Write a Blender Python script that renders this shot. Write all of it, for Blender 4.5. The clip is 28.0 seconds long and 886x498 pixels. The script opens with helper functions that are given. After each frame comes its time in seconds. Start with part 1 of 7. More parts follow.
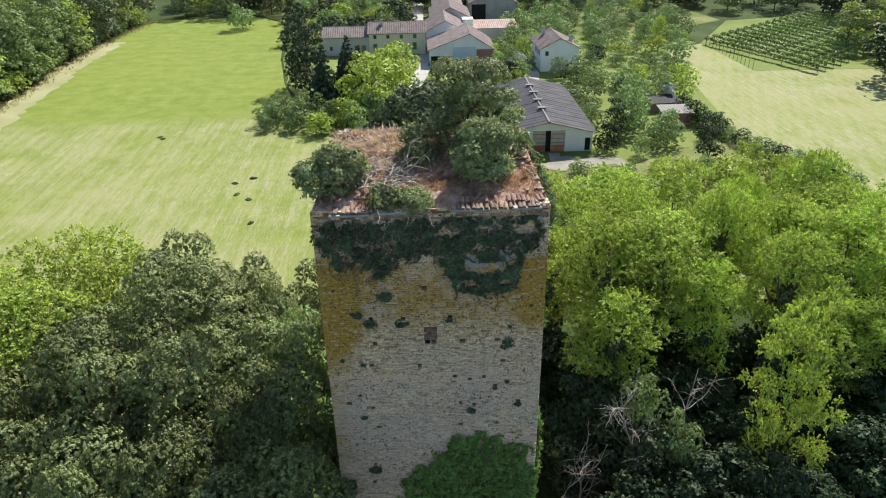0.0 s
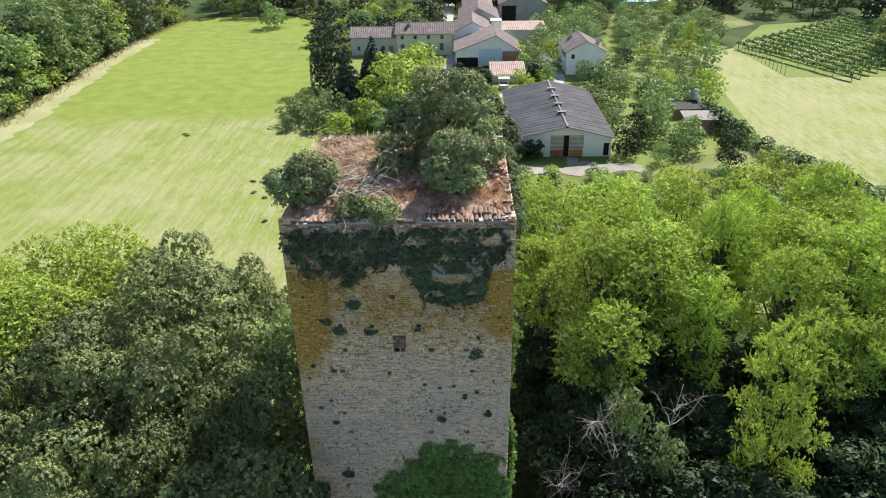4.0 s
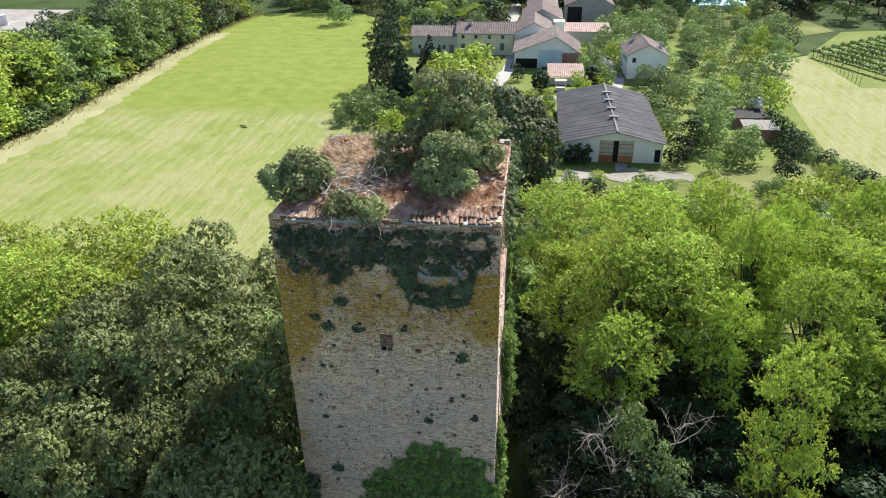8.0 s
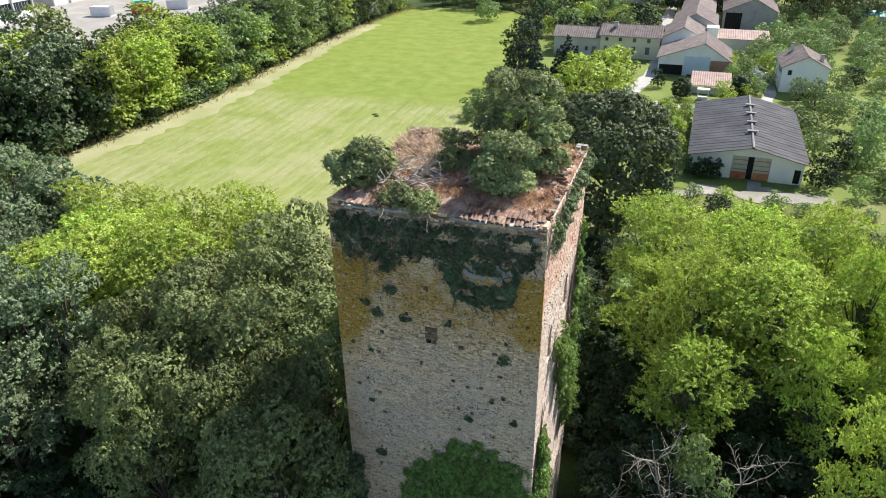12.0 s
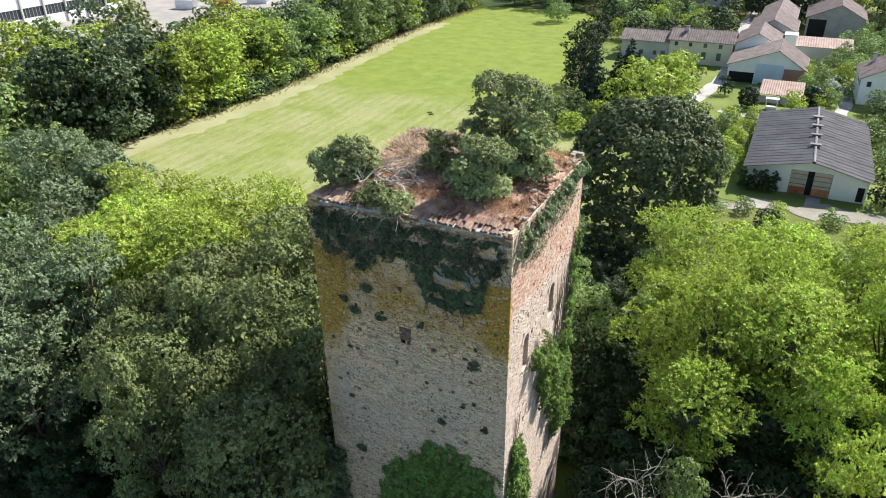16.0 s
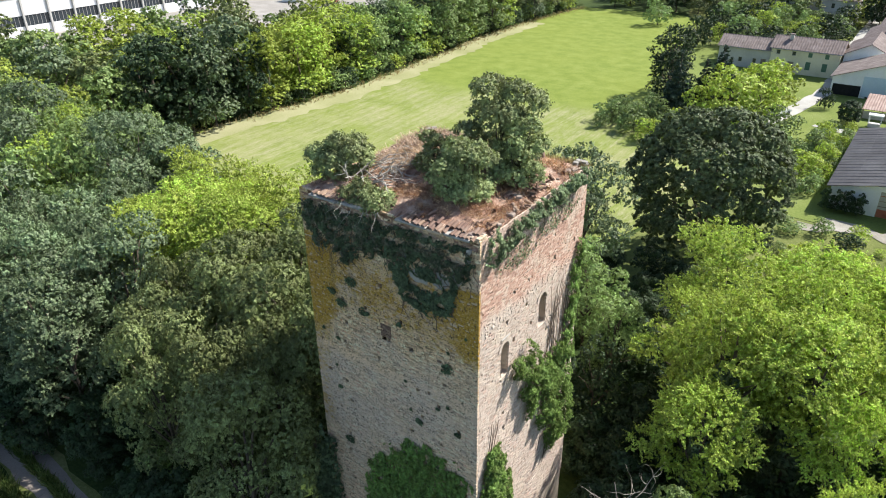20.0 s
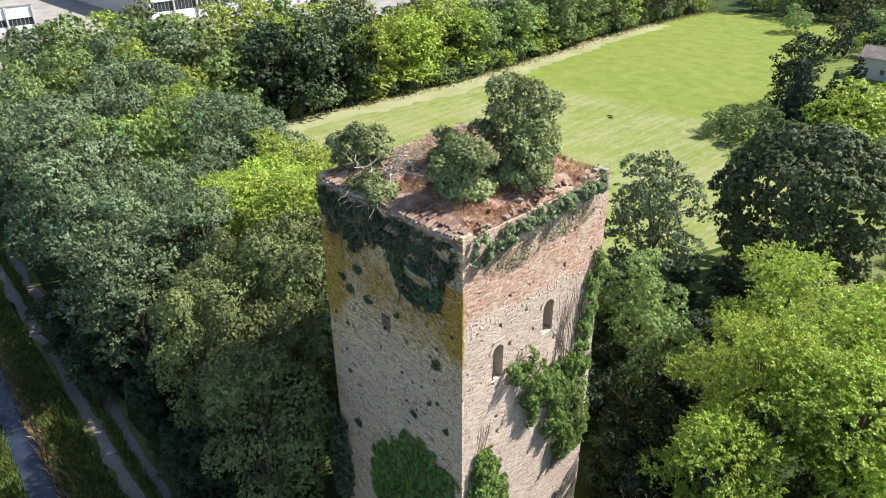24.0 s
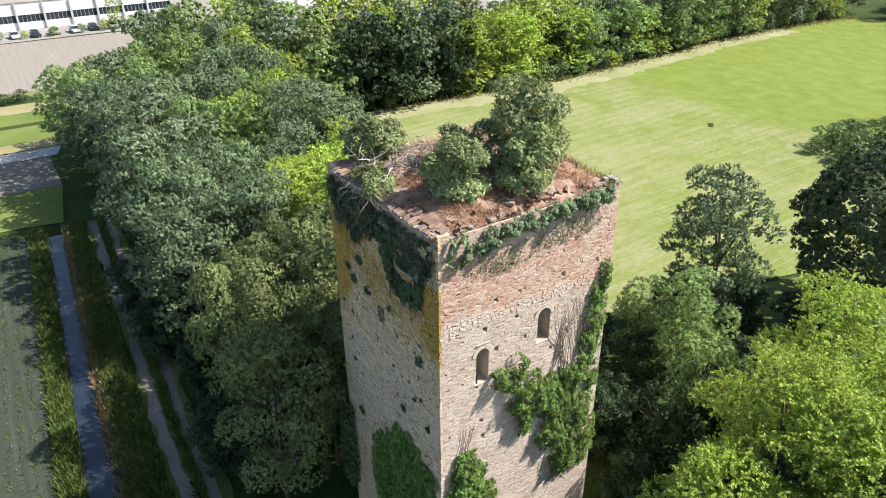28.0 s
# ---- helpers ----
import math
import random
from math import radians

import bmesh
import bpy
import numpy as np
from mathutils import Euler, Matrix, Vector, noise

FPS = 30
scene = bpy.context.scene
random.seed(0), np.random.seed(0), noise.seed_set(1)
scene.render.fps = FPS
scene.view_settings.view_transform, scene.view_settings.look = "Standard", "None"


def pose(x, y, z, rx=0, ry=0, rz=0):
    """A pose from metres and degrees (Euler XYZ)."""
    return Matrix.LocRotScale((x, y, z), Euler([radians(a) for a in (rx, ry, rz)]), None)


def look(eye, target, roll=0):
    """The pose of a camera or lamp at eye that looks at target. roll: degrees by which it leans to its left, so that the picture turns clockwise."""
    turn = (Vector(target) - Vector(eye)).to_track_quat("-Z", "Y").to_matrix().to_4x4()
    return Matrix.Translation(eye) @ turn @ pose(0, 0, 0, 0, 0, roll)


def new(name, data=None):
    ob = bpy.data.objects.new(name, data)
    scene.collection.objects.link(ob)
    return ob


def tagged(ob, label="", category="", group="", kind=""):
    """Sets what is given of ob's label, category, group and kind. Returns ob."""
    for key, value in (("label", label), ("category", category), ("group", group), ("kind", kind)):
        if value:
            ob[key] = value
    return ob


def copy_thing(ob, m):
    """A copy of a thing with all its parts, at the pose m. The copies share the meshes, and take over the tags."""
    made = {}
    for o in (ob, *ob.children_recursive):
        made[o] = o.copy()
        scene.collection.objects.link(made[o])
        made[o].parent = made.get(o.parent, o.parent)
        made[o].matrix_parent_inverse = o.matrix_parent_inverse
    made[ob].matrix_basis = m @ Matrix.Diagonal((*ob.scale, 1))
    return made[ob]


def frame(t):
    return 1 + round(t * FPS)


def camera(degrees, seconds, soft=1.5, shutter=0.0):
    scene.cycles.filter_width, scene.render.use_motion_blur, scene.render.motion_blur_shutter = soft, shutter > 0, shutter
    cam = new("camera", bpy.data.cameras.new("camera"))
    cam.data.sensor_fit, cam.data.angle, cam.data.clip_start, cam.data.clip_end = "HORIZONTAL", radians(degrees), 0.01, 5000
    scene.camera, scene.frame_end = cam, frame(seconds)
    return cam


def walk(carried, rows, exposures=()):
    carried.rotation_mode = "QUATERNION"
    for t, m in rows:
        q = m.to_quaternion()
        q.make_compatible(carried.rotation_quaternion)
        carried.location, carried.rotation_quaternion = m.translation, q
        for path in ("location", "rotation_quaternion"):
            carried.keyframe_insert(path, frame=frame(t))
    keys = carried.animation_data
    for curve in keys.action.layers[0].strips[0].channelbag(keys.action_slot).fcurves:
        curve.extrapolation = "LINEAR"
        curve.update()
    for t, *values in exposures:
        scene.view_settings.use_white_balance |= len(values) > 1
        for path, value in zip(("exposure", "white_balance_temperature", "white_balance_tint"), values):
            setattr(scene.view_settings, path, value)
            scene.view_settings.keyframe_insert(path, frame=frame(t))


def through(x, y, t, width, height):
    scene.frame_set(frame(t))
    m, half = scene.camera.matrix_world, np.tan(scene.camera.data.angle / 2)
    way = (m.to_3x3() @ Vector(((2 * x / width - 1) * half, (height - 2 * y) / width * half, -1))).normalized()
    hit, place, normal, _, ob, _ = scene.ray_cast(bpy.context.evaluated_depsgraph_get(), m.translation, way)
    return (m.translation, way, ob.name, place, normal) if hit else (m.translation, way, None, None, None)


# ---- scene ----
cam = camera(64.65, 28.0, 1.0)
PATH = [
    (0, (-0.042, -0.532, 33.298), (-1.49, -28.15, -1.14)),
    (0.5, (0.231, -0.536, 33.355), (-1.30, -28.16, -1.13)),
    (1, (0.517, -0.536, 33.421), (-1.16, -28.17, -1.12)),
    (1.5, (0.821, -0.534, 33.492), (-0.99, -28.18, -1.11)),
    (2, (1.144, -0.531, 33.561), (-0.91, -28.19, -1.10)),
    (2.5, (1.481, -0.526, 33.623), (-0.78, -28.19, -1.09)),
    (3, (1.827, -0.516, 33.673), (-0.01, -28.20, -1.08)),
    (3.5, (2.179, -0.501, 33.712), (0.99, -28.20, -1.07)),
    (5.5, (3.613, -0.408, 33.765), (2.50, -28.20, -1.02)),
    (6, (3.983, -0.378, 33.779), (3.06, -28.20, -1.01)),
    (6.5, (4.361, -0.343, 33.791), (3.99, -28.20, -1.00)),
    (7, (4.747, -0.303, 33.799), (5.19, -28.20, -0.99)),
    (7.5, (5.142, -0.253, 33.802), (6.39, -28.20, -0.98)),
    (8, (5.544, -0.193, 33.799), (7.62, -28.19, -0.97)),
    (8.5, (5.953, -0.120, 33.789), (9.08, -28.19, -0.96)),
    (9, (6.366, -0.036, 33.773), (11.61, -28.19, -0.95)),
    (9.5, (6.781, 0.057, 33.753), (14.30, -28.18, -0.94)),
    (10, (7.197, 0.156, 33.732), (15.21, -28.18, -0.93)),
    (10.5, (7.612, 0.260, 33.714), (16.62, -28.17, -0.92)),
    (11, (8.025, 0.368, 33.702), (18.15, -28.17, -0.91)),
    (11.5, (8.437, 0.483, 33.697), (19.25, -28.17, -0.90)),
    (12, (8.850, 0.611, 33.698), (20.18, -28.16, -0.89)),
    (12.5, (9.266, 0.751, 33.702), (21.18, -28.16, -0.88)),
    (14.5, (10.981, 1.463, 33.737), (24.70, -28.16, -0.84)),
    (15, (11.439, 1.695, 33.743), (25.41, -28.16, -0.83)),
    (15.5, (11.906, 1.944, 33.748), (26.08, -28.16, -0.82)),
    (16, (12.384, 2.210, 33.752), (26.80, -28.16, -0.81)),
    (16.5, (12.868, 2.484, 33.757), (27.56, -28.16, -0.80)),
    (17, (13.353, 2.764, 33.762), (28.72, -28.16, -0.79)),
    (17.5, (13.838, 3.048, 33.768), (30.02, -28.17, -0.78)),
    (18, (14.322, 3.342, 33.775), (31.29, -28.17, -0.77)),
    (18.5, (14.806, 3.647, 33.779), (32.11, -28.18, -0.76)),
    (19, (15.289, 3.965, 33.781), (33.00, -28.19, -0.75)),
    (19.5, (15.770, 4.299, 33.780), (34.05, -28.20, -0.74)),
    (20, (16.246, 4.647, 33.777), (35.61, -28.21, -0.73)),
    (20.5, (16.716, 5.006, 33.775), (37.70, -28.22, -0.72)),
    (21, (17.180, 5.371, 33.773), (39.94, -28.24, -0.71)),
    (21.5, (17.639, 5.743, 33.772), (41.04, -28.25, -0.71)),
    (23.5, (19.465, 7.280, 33.765), (45.53, -28.34, -0.67)),
    (24, (19.894, 7.702, 33.756), (46.57, -28.37, -0.66)),
    (24.5, (20.307, 8.143, 33.743), (47.70, -28.39, -0.65)),
    (25, (20.704, 8.604, 33.724), (49.19, -28.42, -0.64)),
    (25.5, (21.082, 9.084, 33.700), (51.13, -28.46, -0.63)),
    (26, (21.445, 9.576, 33.681), (52.99, -28.49, -0.63)),
    (26.5, (21.793, 10.072, 33.674), (54.74, -28.53, -0.62)),
    (27, (22.126, 10.562, 33.683), (56.32, -28.57, -0.61)),
    (27.5, (22.438, 11.036, 33.712), (56.62, -28.61, -0.60)),
    (28, (22.724, 11.481, 33.764), (56.78, -28.66, -0.59)),
]
walk(cam, [(t, pose(*eye, 0, 0, yaw) @ pose(0, 0, 0, 90 + pitch, 0, 0) @ pose(0, 0, 0, 0, 0, roll)) for t, eye, (yaw, pitch, roll) in PATH],
     [(0, 0.76), (0.7, 0.88), (1.5, 0.9), (28, 0.9)])

# ---- light ----
SUN_AZ, SUN_EL = radians(29.0), radians(45.0)
SUN_DIR = Vector((math.cos(SUN_EL) * math.sin(SUN_AZ), math.cos(SUN_EL) * math.cos(SUN_AZ), math.sin(SUN_EL)))
world = bpy.data.worlds.new("world")
scene.world = world
world.use_nodes = True
wt = world.node_tree
sky = wt.nodes.new("ShaderNodeTexSky")
sky.sky_type, sky.sun_disc = "NISHITA", False
sky.sun_elevation, sky.sun_rotation = SUN_EL, SUN_AZ
wt.links.new(sky.outputs[0], wt.nodes["Background"].inputs[0])
wt.nodes["Background"].inputs[1].default_value = 0.1
sun = new("sun", bpy.data.lights.new("sun", "SUN"))
sun.data.energy, sun.data.angle, sun.data.color = 5.0, radians(0.6), (1.0, 0.955, 0.895)
sun.matrix_basis = look(SUN_DIR * 100, (0, 0, 0))


# ---- materials ----
class Tree_of_nodes:
    """Short hand for a node tree."""

    def __init__(self, name):
        self.m = bpy.data.materials.new(name)
        self.m.use_nodes = True
        self.t = self.m.node_tree
        self.b = self.t.nodes["Principled BSDF"]

    def put(self, value, socket):
        if isinstance(value, (int, float)):
            socket.default_value = value
        elif isinstance(value, tuple):
            socket.default_value = (*value, 1.0) if len(value) == 3 and socket.type == "RGBA" else value
        else:
            self.t.links.new(value, socket)

    def math(self, op, a, b=0.0, clamp=False):
        n = self.t.nodes.new("ShaderNodeMath")
        n.operation, n.use_clamp = op, clamp
        self.put(a, n.inputs[0])
        self.put(b, n.inputs[1])
        return n.outputs[0]

    def pos(self):
        return self.t.nodes.new("ShaderNodeNewGeometry").outputs["Position"]

    def xyz(self):
        n = self.t.nodes.new("ShaderNodeSeparateXYZ")
        self.t.links.new(self.pos(), n.inputs[0])
        return n.outputs

    def scaled(self, sx, sy, sz, turn=0.0):
        n = self.t.nodes.new("ShaderNodeMapping")
        n.inputs["Scale"].default_value = (sx, sy, sz)
        n.inputs["Rotation"].default_value = (0, 0, turn)
        self.t.links.new(self.pos(), n.inputs["Vector"])
        return n.outputs[0]

    def noise(self, scale, detail=4.0, rough=0.55, vector=None):
        n = self.t.nodes.new("ShaderNodeTexNoise")
        n.inputs["Scale"].default_value, n.inputs["Detail"].default_value = scale, detail
        n.inputs["Roughness"].default_value = rough
        self.t.links.new(vector if vector else self.pos(), n.inputs["Vector"])
        return n.outputs["Fac"]

    def ramp(self, fac, stops):
        n = self.t.nodes.new("ShaderNodeValToRGB")
        e = n.color_ramp.elements
        while len(e) < len(stops):
            e.new(0.5)
        for el, (p, c) in zip(e, stops):
            el.position, el.color = p, (*c, 1.0)
        self.put(fac, n.inputs[0])
        return n.outputs[0]

    def mix(self, fac, a, b, kind="MIX"):
        n = self.t.nodes.new("ShaderNodeMix")
        n.data_type, n.blend_type = "RGBA", kind
        self.put(fac, n.inputs[0])
        self.put(a, n.inputs[6])
        self.put(b, n.inputs[7])
        return n.outputs[2]

    def step(self, value, lo, hi):
        n = self.t.nodes.new("ShaderNodeMapRange")
        n.interpolation_type = "SMOOTHSTEP"
        self.put(value, n.inputs[0])
        n.inputs[1].default_value, n.inputs[2].default_value = lo, hi
        return n.outputs[0]

    def island(self):
        return self.t.nodes.new("ShaderNodeNewGeometry").outputs["Random Per Island"]

    def each(self):
        return self.t.nodes.new("ShaderNodeObjectInfo").outputs["Random"]

    def vary(self, col, by, hue=0.02, value=0.3, sat=0.0):
        n = self.t.nodes.new("ShaderNodeHueSaturation")
        self.put(self.math("ADD", self.math("MULTIPLY", by, 2 * hue), 0.5 - hue), n.inputs["Hue"])
        self.put(self.math("ADD", self.math("MULTIPLY", by, 2 * value), 1.0 - value), n.inputs["Value"])
        self.put(self.math("ADD", self.math("MULTIPLY", by, 2 * sat), 1.0 - sat), n.inputs["Saturation"])
        self.put(col, n.inputs["Color"])
        return n.outputs[0]

    def bump(self, height, strength=0.3, distance=0.05):
        n = self.t.nodes.new("ShaderNodeBump")
        n.inputs["Strength"].default_value, n.inputs["Distance"].default_value = strength, distance
        self.put(height, n.inputs["Height"])
        self.t.links.new(n.outputs[0], self.b.inputs["Normal"])

    def done(self, col, rough=0.9, spec=0.25, metal=0.0):
        self.put(col, self.b.inputs["Base Color"])
        self.put(rough, self.b.inputs["Roughness"])
        self.b.inputs["Specular IOR Level"].default_value = spec
        self.b.inputs["Metallic"].default_value = metal
        return self.m


def surface(name, dark, mid, light, scale=1.0, rough=0.9, bump=0.3, distance=0.03, spread=0.25, island=0.0, each=0.0, spec=0.25, metal=0.0):
    n = Tree_of_nodes(name)
    big = n.noise(scale, 5)
    fine = n.noise(scale * 9, 4, 0.65)
    col = n.ramp(n.math("ADD", n.math("MULTIPLY", big, 0.65), n.math("MULTIPLY", fine, 0.35)), [(0.5 - spread, dark), (0.5, mid), (0.5 + spread, light)])
    if island:
        col = n.vary(col, n.island(), 0.012, island)
    if each:
        col = n.vary(col, n.each(), 0.012, each)
    n.bump(fine, bump, distance)
    return n.done(col, rough, spec, metal)


def leaf_mat(name, dark, mid, light, through=0.35, hue=0.004, each=0.16, gloss=0.14):
    """Leaves: each its own shade, sprays of them lighter or darker, some light passing through."""
    n = Tree_of_nodes(name)
    col = n.ramp(n.island(), [(0.0, dark), (0.5, mid), (1.0, light)])
    col = n.vary(col, n.each(), hue, each)
    col = n.vary(col, n.step(n.noise(0.8, 3, 0.6), 0.3, 0.7), 0.006, 0.2)
    col = n.vary(col, n.step(n.noise(3.6, 2, 0.5), 0.34, 0.66), 0.004, 0.3)
    n.done(col, 0.5, gloss)
    tr = n.t.nodes.new("ShaderNodeBsdfTranslucent")
    n.put(n.mix(1.0, col, (1.0, 1.0, 0.75), "MULTIPLY"), tr.inputs[0])
    mx = n.t.nodes.new("ShaderNodeMixShader")
    mx.inputs[0].default_value = through
    n.t.links.new(n.b.outputs[0], mx.inputs[1])
    n.t.links.new(tr.outputs[0], mx.inputs[2])
    n.t.links.new(mx.outputs[0], n.t.nodes["Material Output"].inputs[0])
    return n.m


def greens(mid, spread=0.72):
    """Dark, middle and light shades about one leaf colour."""
    r, g, b = mid
    return (r * spread, g * spread, b * spread * 1.05), mid, (min(r * 1.3, 0.8), min(g * 1.26, 0.8), b * 1.3)


LEAF_LOCUST = leaf_mat("leaf_locust", *greens((0.425, 0.545, 0.112)), 0.34, 0.004, 0.16)
LEAF_LIME = leaf_mat("leaf_lime", *greens((0.395, 0.480, 0.098)), 0.32, 0.004, 0.16)
LEAF_MID = leaf_mat("leaf_mid", *greens((0.235, 0.325, 0.115)), 0.28, 0.004, 0.2)
LEAF_OAK = leaf_mat("leaf_oak", *greens((0.182, 0.220, 0.084)), 0.12, 0.004, 0.2)
LEAF_DULL = leaf_mat("leaf_dull", *greens((0.140, 0.185, 0.085)), 0.2, 0.004, 0.2)
LEAF_GREY = leaf_mat("leaf_grey", *greens((0.168, 0.230, 0.115)), 0.14, 0.004, 0.2, 0.3)
LEAF_GARDEN = leaf_mat("leaf_garden", *greens((0.265, 0.360, 0.140)), 0.26, 0.006, 0.25)
# Dark green leaves, with the shade under the canopy put into the colour.
LEAF_DARK_SHADED = leaf_mat("leaf_dark_shaded", *greens((0.042, 0.070, 0.030)), 0.15)
LEAF_CONIFER = leaf_mat("leaf_conifer", *greens((0.050, 0.076, 0.050)), 0.1)
LEAF_IVY = leaf_mat("leaf_ivy", *greens((0.115, 0.160, 0.085), 0.5), 0.15)
LEAF_IVY_DRY = leaf_mat("leaf_ivy_dry", *greens((0.150, 0.150, 0.100), 0.5), 0.15)
LEAF_CREEPER = leaf_mat("leaf_creeper", *greens((0.175, 0.285, 0.075)), 0.28, 0.004, 0.2)
LEAF_VINE = leaf_mat("leaf_vine", *greens((0.185, 0.285, 0.075)), 0.3, 0.004, 0.2)
LEAF_GARLAND = leaf_mat("leaf_garland", *greens((0.185, 0.240, 0.125)), 0.2, 0.004, 0.2)
LEAF_ROOF = leaf_mat("leaf_roof", *greens((0.265, 0.312, 0.138)), 0.22, 0.004, 0.2)
LEAF_WHITE = leaf_mat("leaf_white", (0.25, 0.30, 0.24), (0.42, 0.45, 0.40), (0.6, 0.62, 0.58), 0.2)
DRY_GRASS = leaf_mat("dry_grass", (0.330, 0.180, 0.118), (0.480, 0.310, 0.205), (0.640, 0.490, 0.350), 0.3, 0.01, gloss=0.1)
PINK_STRAW = leaf_mat("pink_straw", (0.40, 0.27, 0.19), (0.52, 0.39, 0.30), (0.62, 0.52, 0.43), 0.3, 0.01, gloss=0.1)
STRAW = leaf_mat("straw", (0.26, 0.20, 0.09), (0.36, 0.29, 0.15), (0.46, 0.39, 0.23), 0.3, 0.01, gloss=0.1)
GRASS_BLADES = leaf_mat("grass_blades", (0.06, 0.10, 0.025), (0.11, 0.155, 0.04), (0.20, 0.235, 0.08), 0.3, gloss=0.1)
BARK = surface("bark", (0.05, 0.04, 0.03), (0.10, 0.08, 0.06), (0.17, 0.14, 0.11), 3.0, 0.95, 0.6)
DEAD_WOOD = surface("dead_wood", (0.28, 0.25, 0.21), (0.44, 0.40, 0.35), (0.58, 0.54, 0.48), 5.0, 0.9, 0.3, each=0.2)
GREY_BARK = surface("grey_bark", (0.16, 0.14, 0.12), (0.26, 0.235, 0.20), (0.36, 0.335, 0.29), 5.0, 0.9, 0.3, each=0.2)
VINE_STEM = surface("vine_stem", (0.10, 0.075, 0.055), (0.16, 0.12, 0.09), (0.22, 0.17, 0.13), 5.0)


def ground_mat(name, dark, mid, light, scale=0.25, bump=0.5, distance=0.12):
    n = Tree_of_nodes(name)
    big = n.noise(scale * 0.35, 4)
    small = n.noise(scale * 14, 5, 0.7)
    col = n.ramp(n.math("ADD", n.math("MULTIPLY", big, 0.55), n.math("MULTIPLY", small, 0.45)), [(0.3, dark), (0.5, mid), (0.68, light)])
    n.bump(small, bump, distance)
    return n.done(col, 0.95, 0.1)


UNDERGROWTH = ground_mat("undergrowth", (0.018, 0.03, 0.01), (0.04, 0.065, 0.018), (0.08, 0.11, 0.03))
LAWN = ground_mat("lawn", (0.091, 0.129, 0.029), (0.151, 0.192, 0.049), (0.218, 0.248, 0.089))
ROUGH_GRASS = ground_mat("rough_grass", (0.064, 0.088, 0.020), (0.136, 0.160, 0.048), (0.264, 0.256, 0.120))
GRAVEL = ground_mat("gravel", (0.26, 0.25, 0.23), (0.38, 0.37, 0.34), (0.50, 0.49, 0.46), 0.8, 0.4, 0.03)
TRACK_SOIL = ground_mat("track_soil", (0.173, 0.144, 0.115), (0.259, 0.223, 0.187), (0.331, 0.295, 0.252), 0.6, 0.4, 0.04)
SOIL_DARK = ground_mat("soil_dark", (0.13, 0.115, 0.10), (0.20, 0.18, 0.155), (0.27, 0.245, 0.21), 0.5, 0.5, 0.05)
CONCRETE = ground_mat("concrete", (0.204, 0.191, 0.170), (0.289, 0.272, 0.246), (0.383, 0.365, 0.340), 0.5, 0.2, 0.01)

MARGIN = ground_mat("margin", (0.20, 0.215, 0.085), (0.29, 0.29, 0.15), (0.37, 0.355, 0.22), 0.4, 0.5, 0.08)
APRON = ground_mat("apron", (0.120, 0.136, 0.048), (0.256, 0.240, 0.200), (0.400, 0.376, 0.344), 0.7, 0.5, 0.05)
STUBBLE = ground_mat("stubble", (0.176, 0.176, 0.064), (0.288, 0.256, 0.128), (0.384, 0.344, 0.200), 0.5, 0.5, 0.08)


def meadow_mat(name, turn, mown_to, lean, dry=0.0):
    """Mown grass: pale swaths lie across the cut part, fresh green on the rest."""
    n = Tree_of_nodes(name)
    x, y, z = n.xyz()
    wob = n.noise(0.02, 3)
    edge = n.math("ADD", n.math("ADD", y, n.math("MULTIPLY", x, lean)), n.math("MULTIPLY", wob, 16.0))
    cut = n.math("SUBTRACT", 1.0, n.step(edge, mown_to - 3.0, mown_to + 5.0))
    small = n.noise(4.5, 5, 0.8)
    mid = n.noise(0.35, 4, 0.6)
    patch = n.noise(0.045, 3)
    v = n.math("ADD", n.math("MULTIPLY", small, 0.5), n.math("MULTIPLY", mid, 0.5))
    fresh = n.ramp(v, [(0.33, (0.112, 0.156, 0.026)), (0.5, (0.169, 0.216, 0.045)), (0.66, (0.228, 0.268, 0.074))])
    lines = n.t.nodes.new("ShaderNodeTexWave")
    lines.wave_type, lines.bands_direction = "BANDS", "X"
    lines.inputs["Scale"].default_value, lines.inputs["Distortion"].default_value = 0.155, 1.6
    lines.inputs["Detail"].default_value, lines.inputs["Detail Scale"].default_value = 3.0, 1.2
    n.t.links.new(n.scaled(1, 1, 1, turn), lines.inputs["Vector"])
    streak = n.math("ADD", n.math("MULTIPLY", n.noise(1.0, 4, 0.7, n.scaled(1.9, 0.13, 1.0, turn)), 0.5), n.math("MULTIPLY", n.noise(1.0, 3, 0.6, n.scaled(6.5, 0.9, 1.0, turn)), 0.5))
    hay = n.math("ADD", n.math("ADD", n.math("MULTIPLY", lines.outputs["Fac"], 0.04), n.math("MULTIPLY", streak, 0.62)), n.math("MULTIPLY", patch, 0.30))
    pale = n.ramp(n.math("ADD", n.math("MULTIPLY", small, 0.5), n.math("MULTIPLY", streak, 0.5)), [(0.36, (0.200, 0.212, 0.084)), (0.5, (0.293, 0.286, 0.158)), (0.64, (0.381, 0.358, 0.244))])
    blotch = n.noise(0.11, 5, 0.65)
    hay = n.math("ADD", n.math("MULTIPLY", hay, 0.74), n.math("MULTIPLY", blotch, 0.26))
    mown = n.mix(n.step(hay, 0.39 - dry, 0.60 - dry), fresh, pale)
    col = n.mix(cut, fresh, mown)
    col = n.mix(n.step(patch, 0.35, 0.75), col, n.mix(0.35, col, (0.209, 0.244, 0.051)))
    n.bump(small, 0.6, 0.10)
    return n.done(col, 0.95, 0.08)


MEADOW_W = meadow_mat("meadow_west", radians(-3.0), 112.0, 0.03)
MEADOW_E = meadow_mat("meadow_east", radians(22.0), 400.0, 0.0, 0.04)


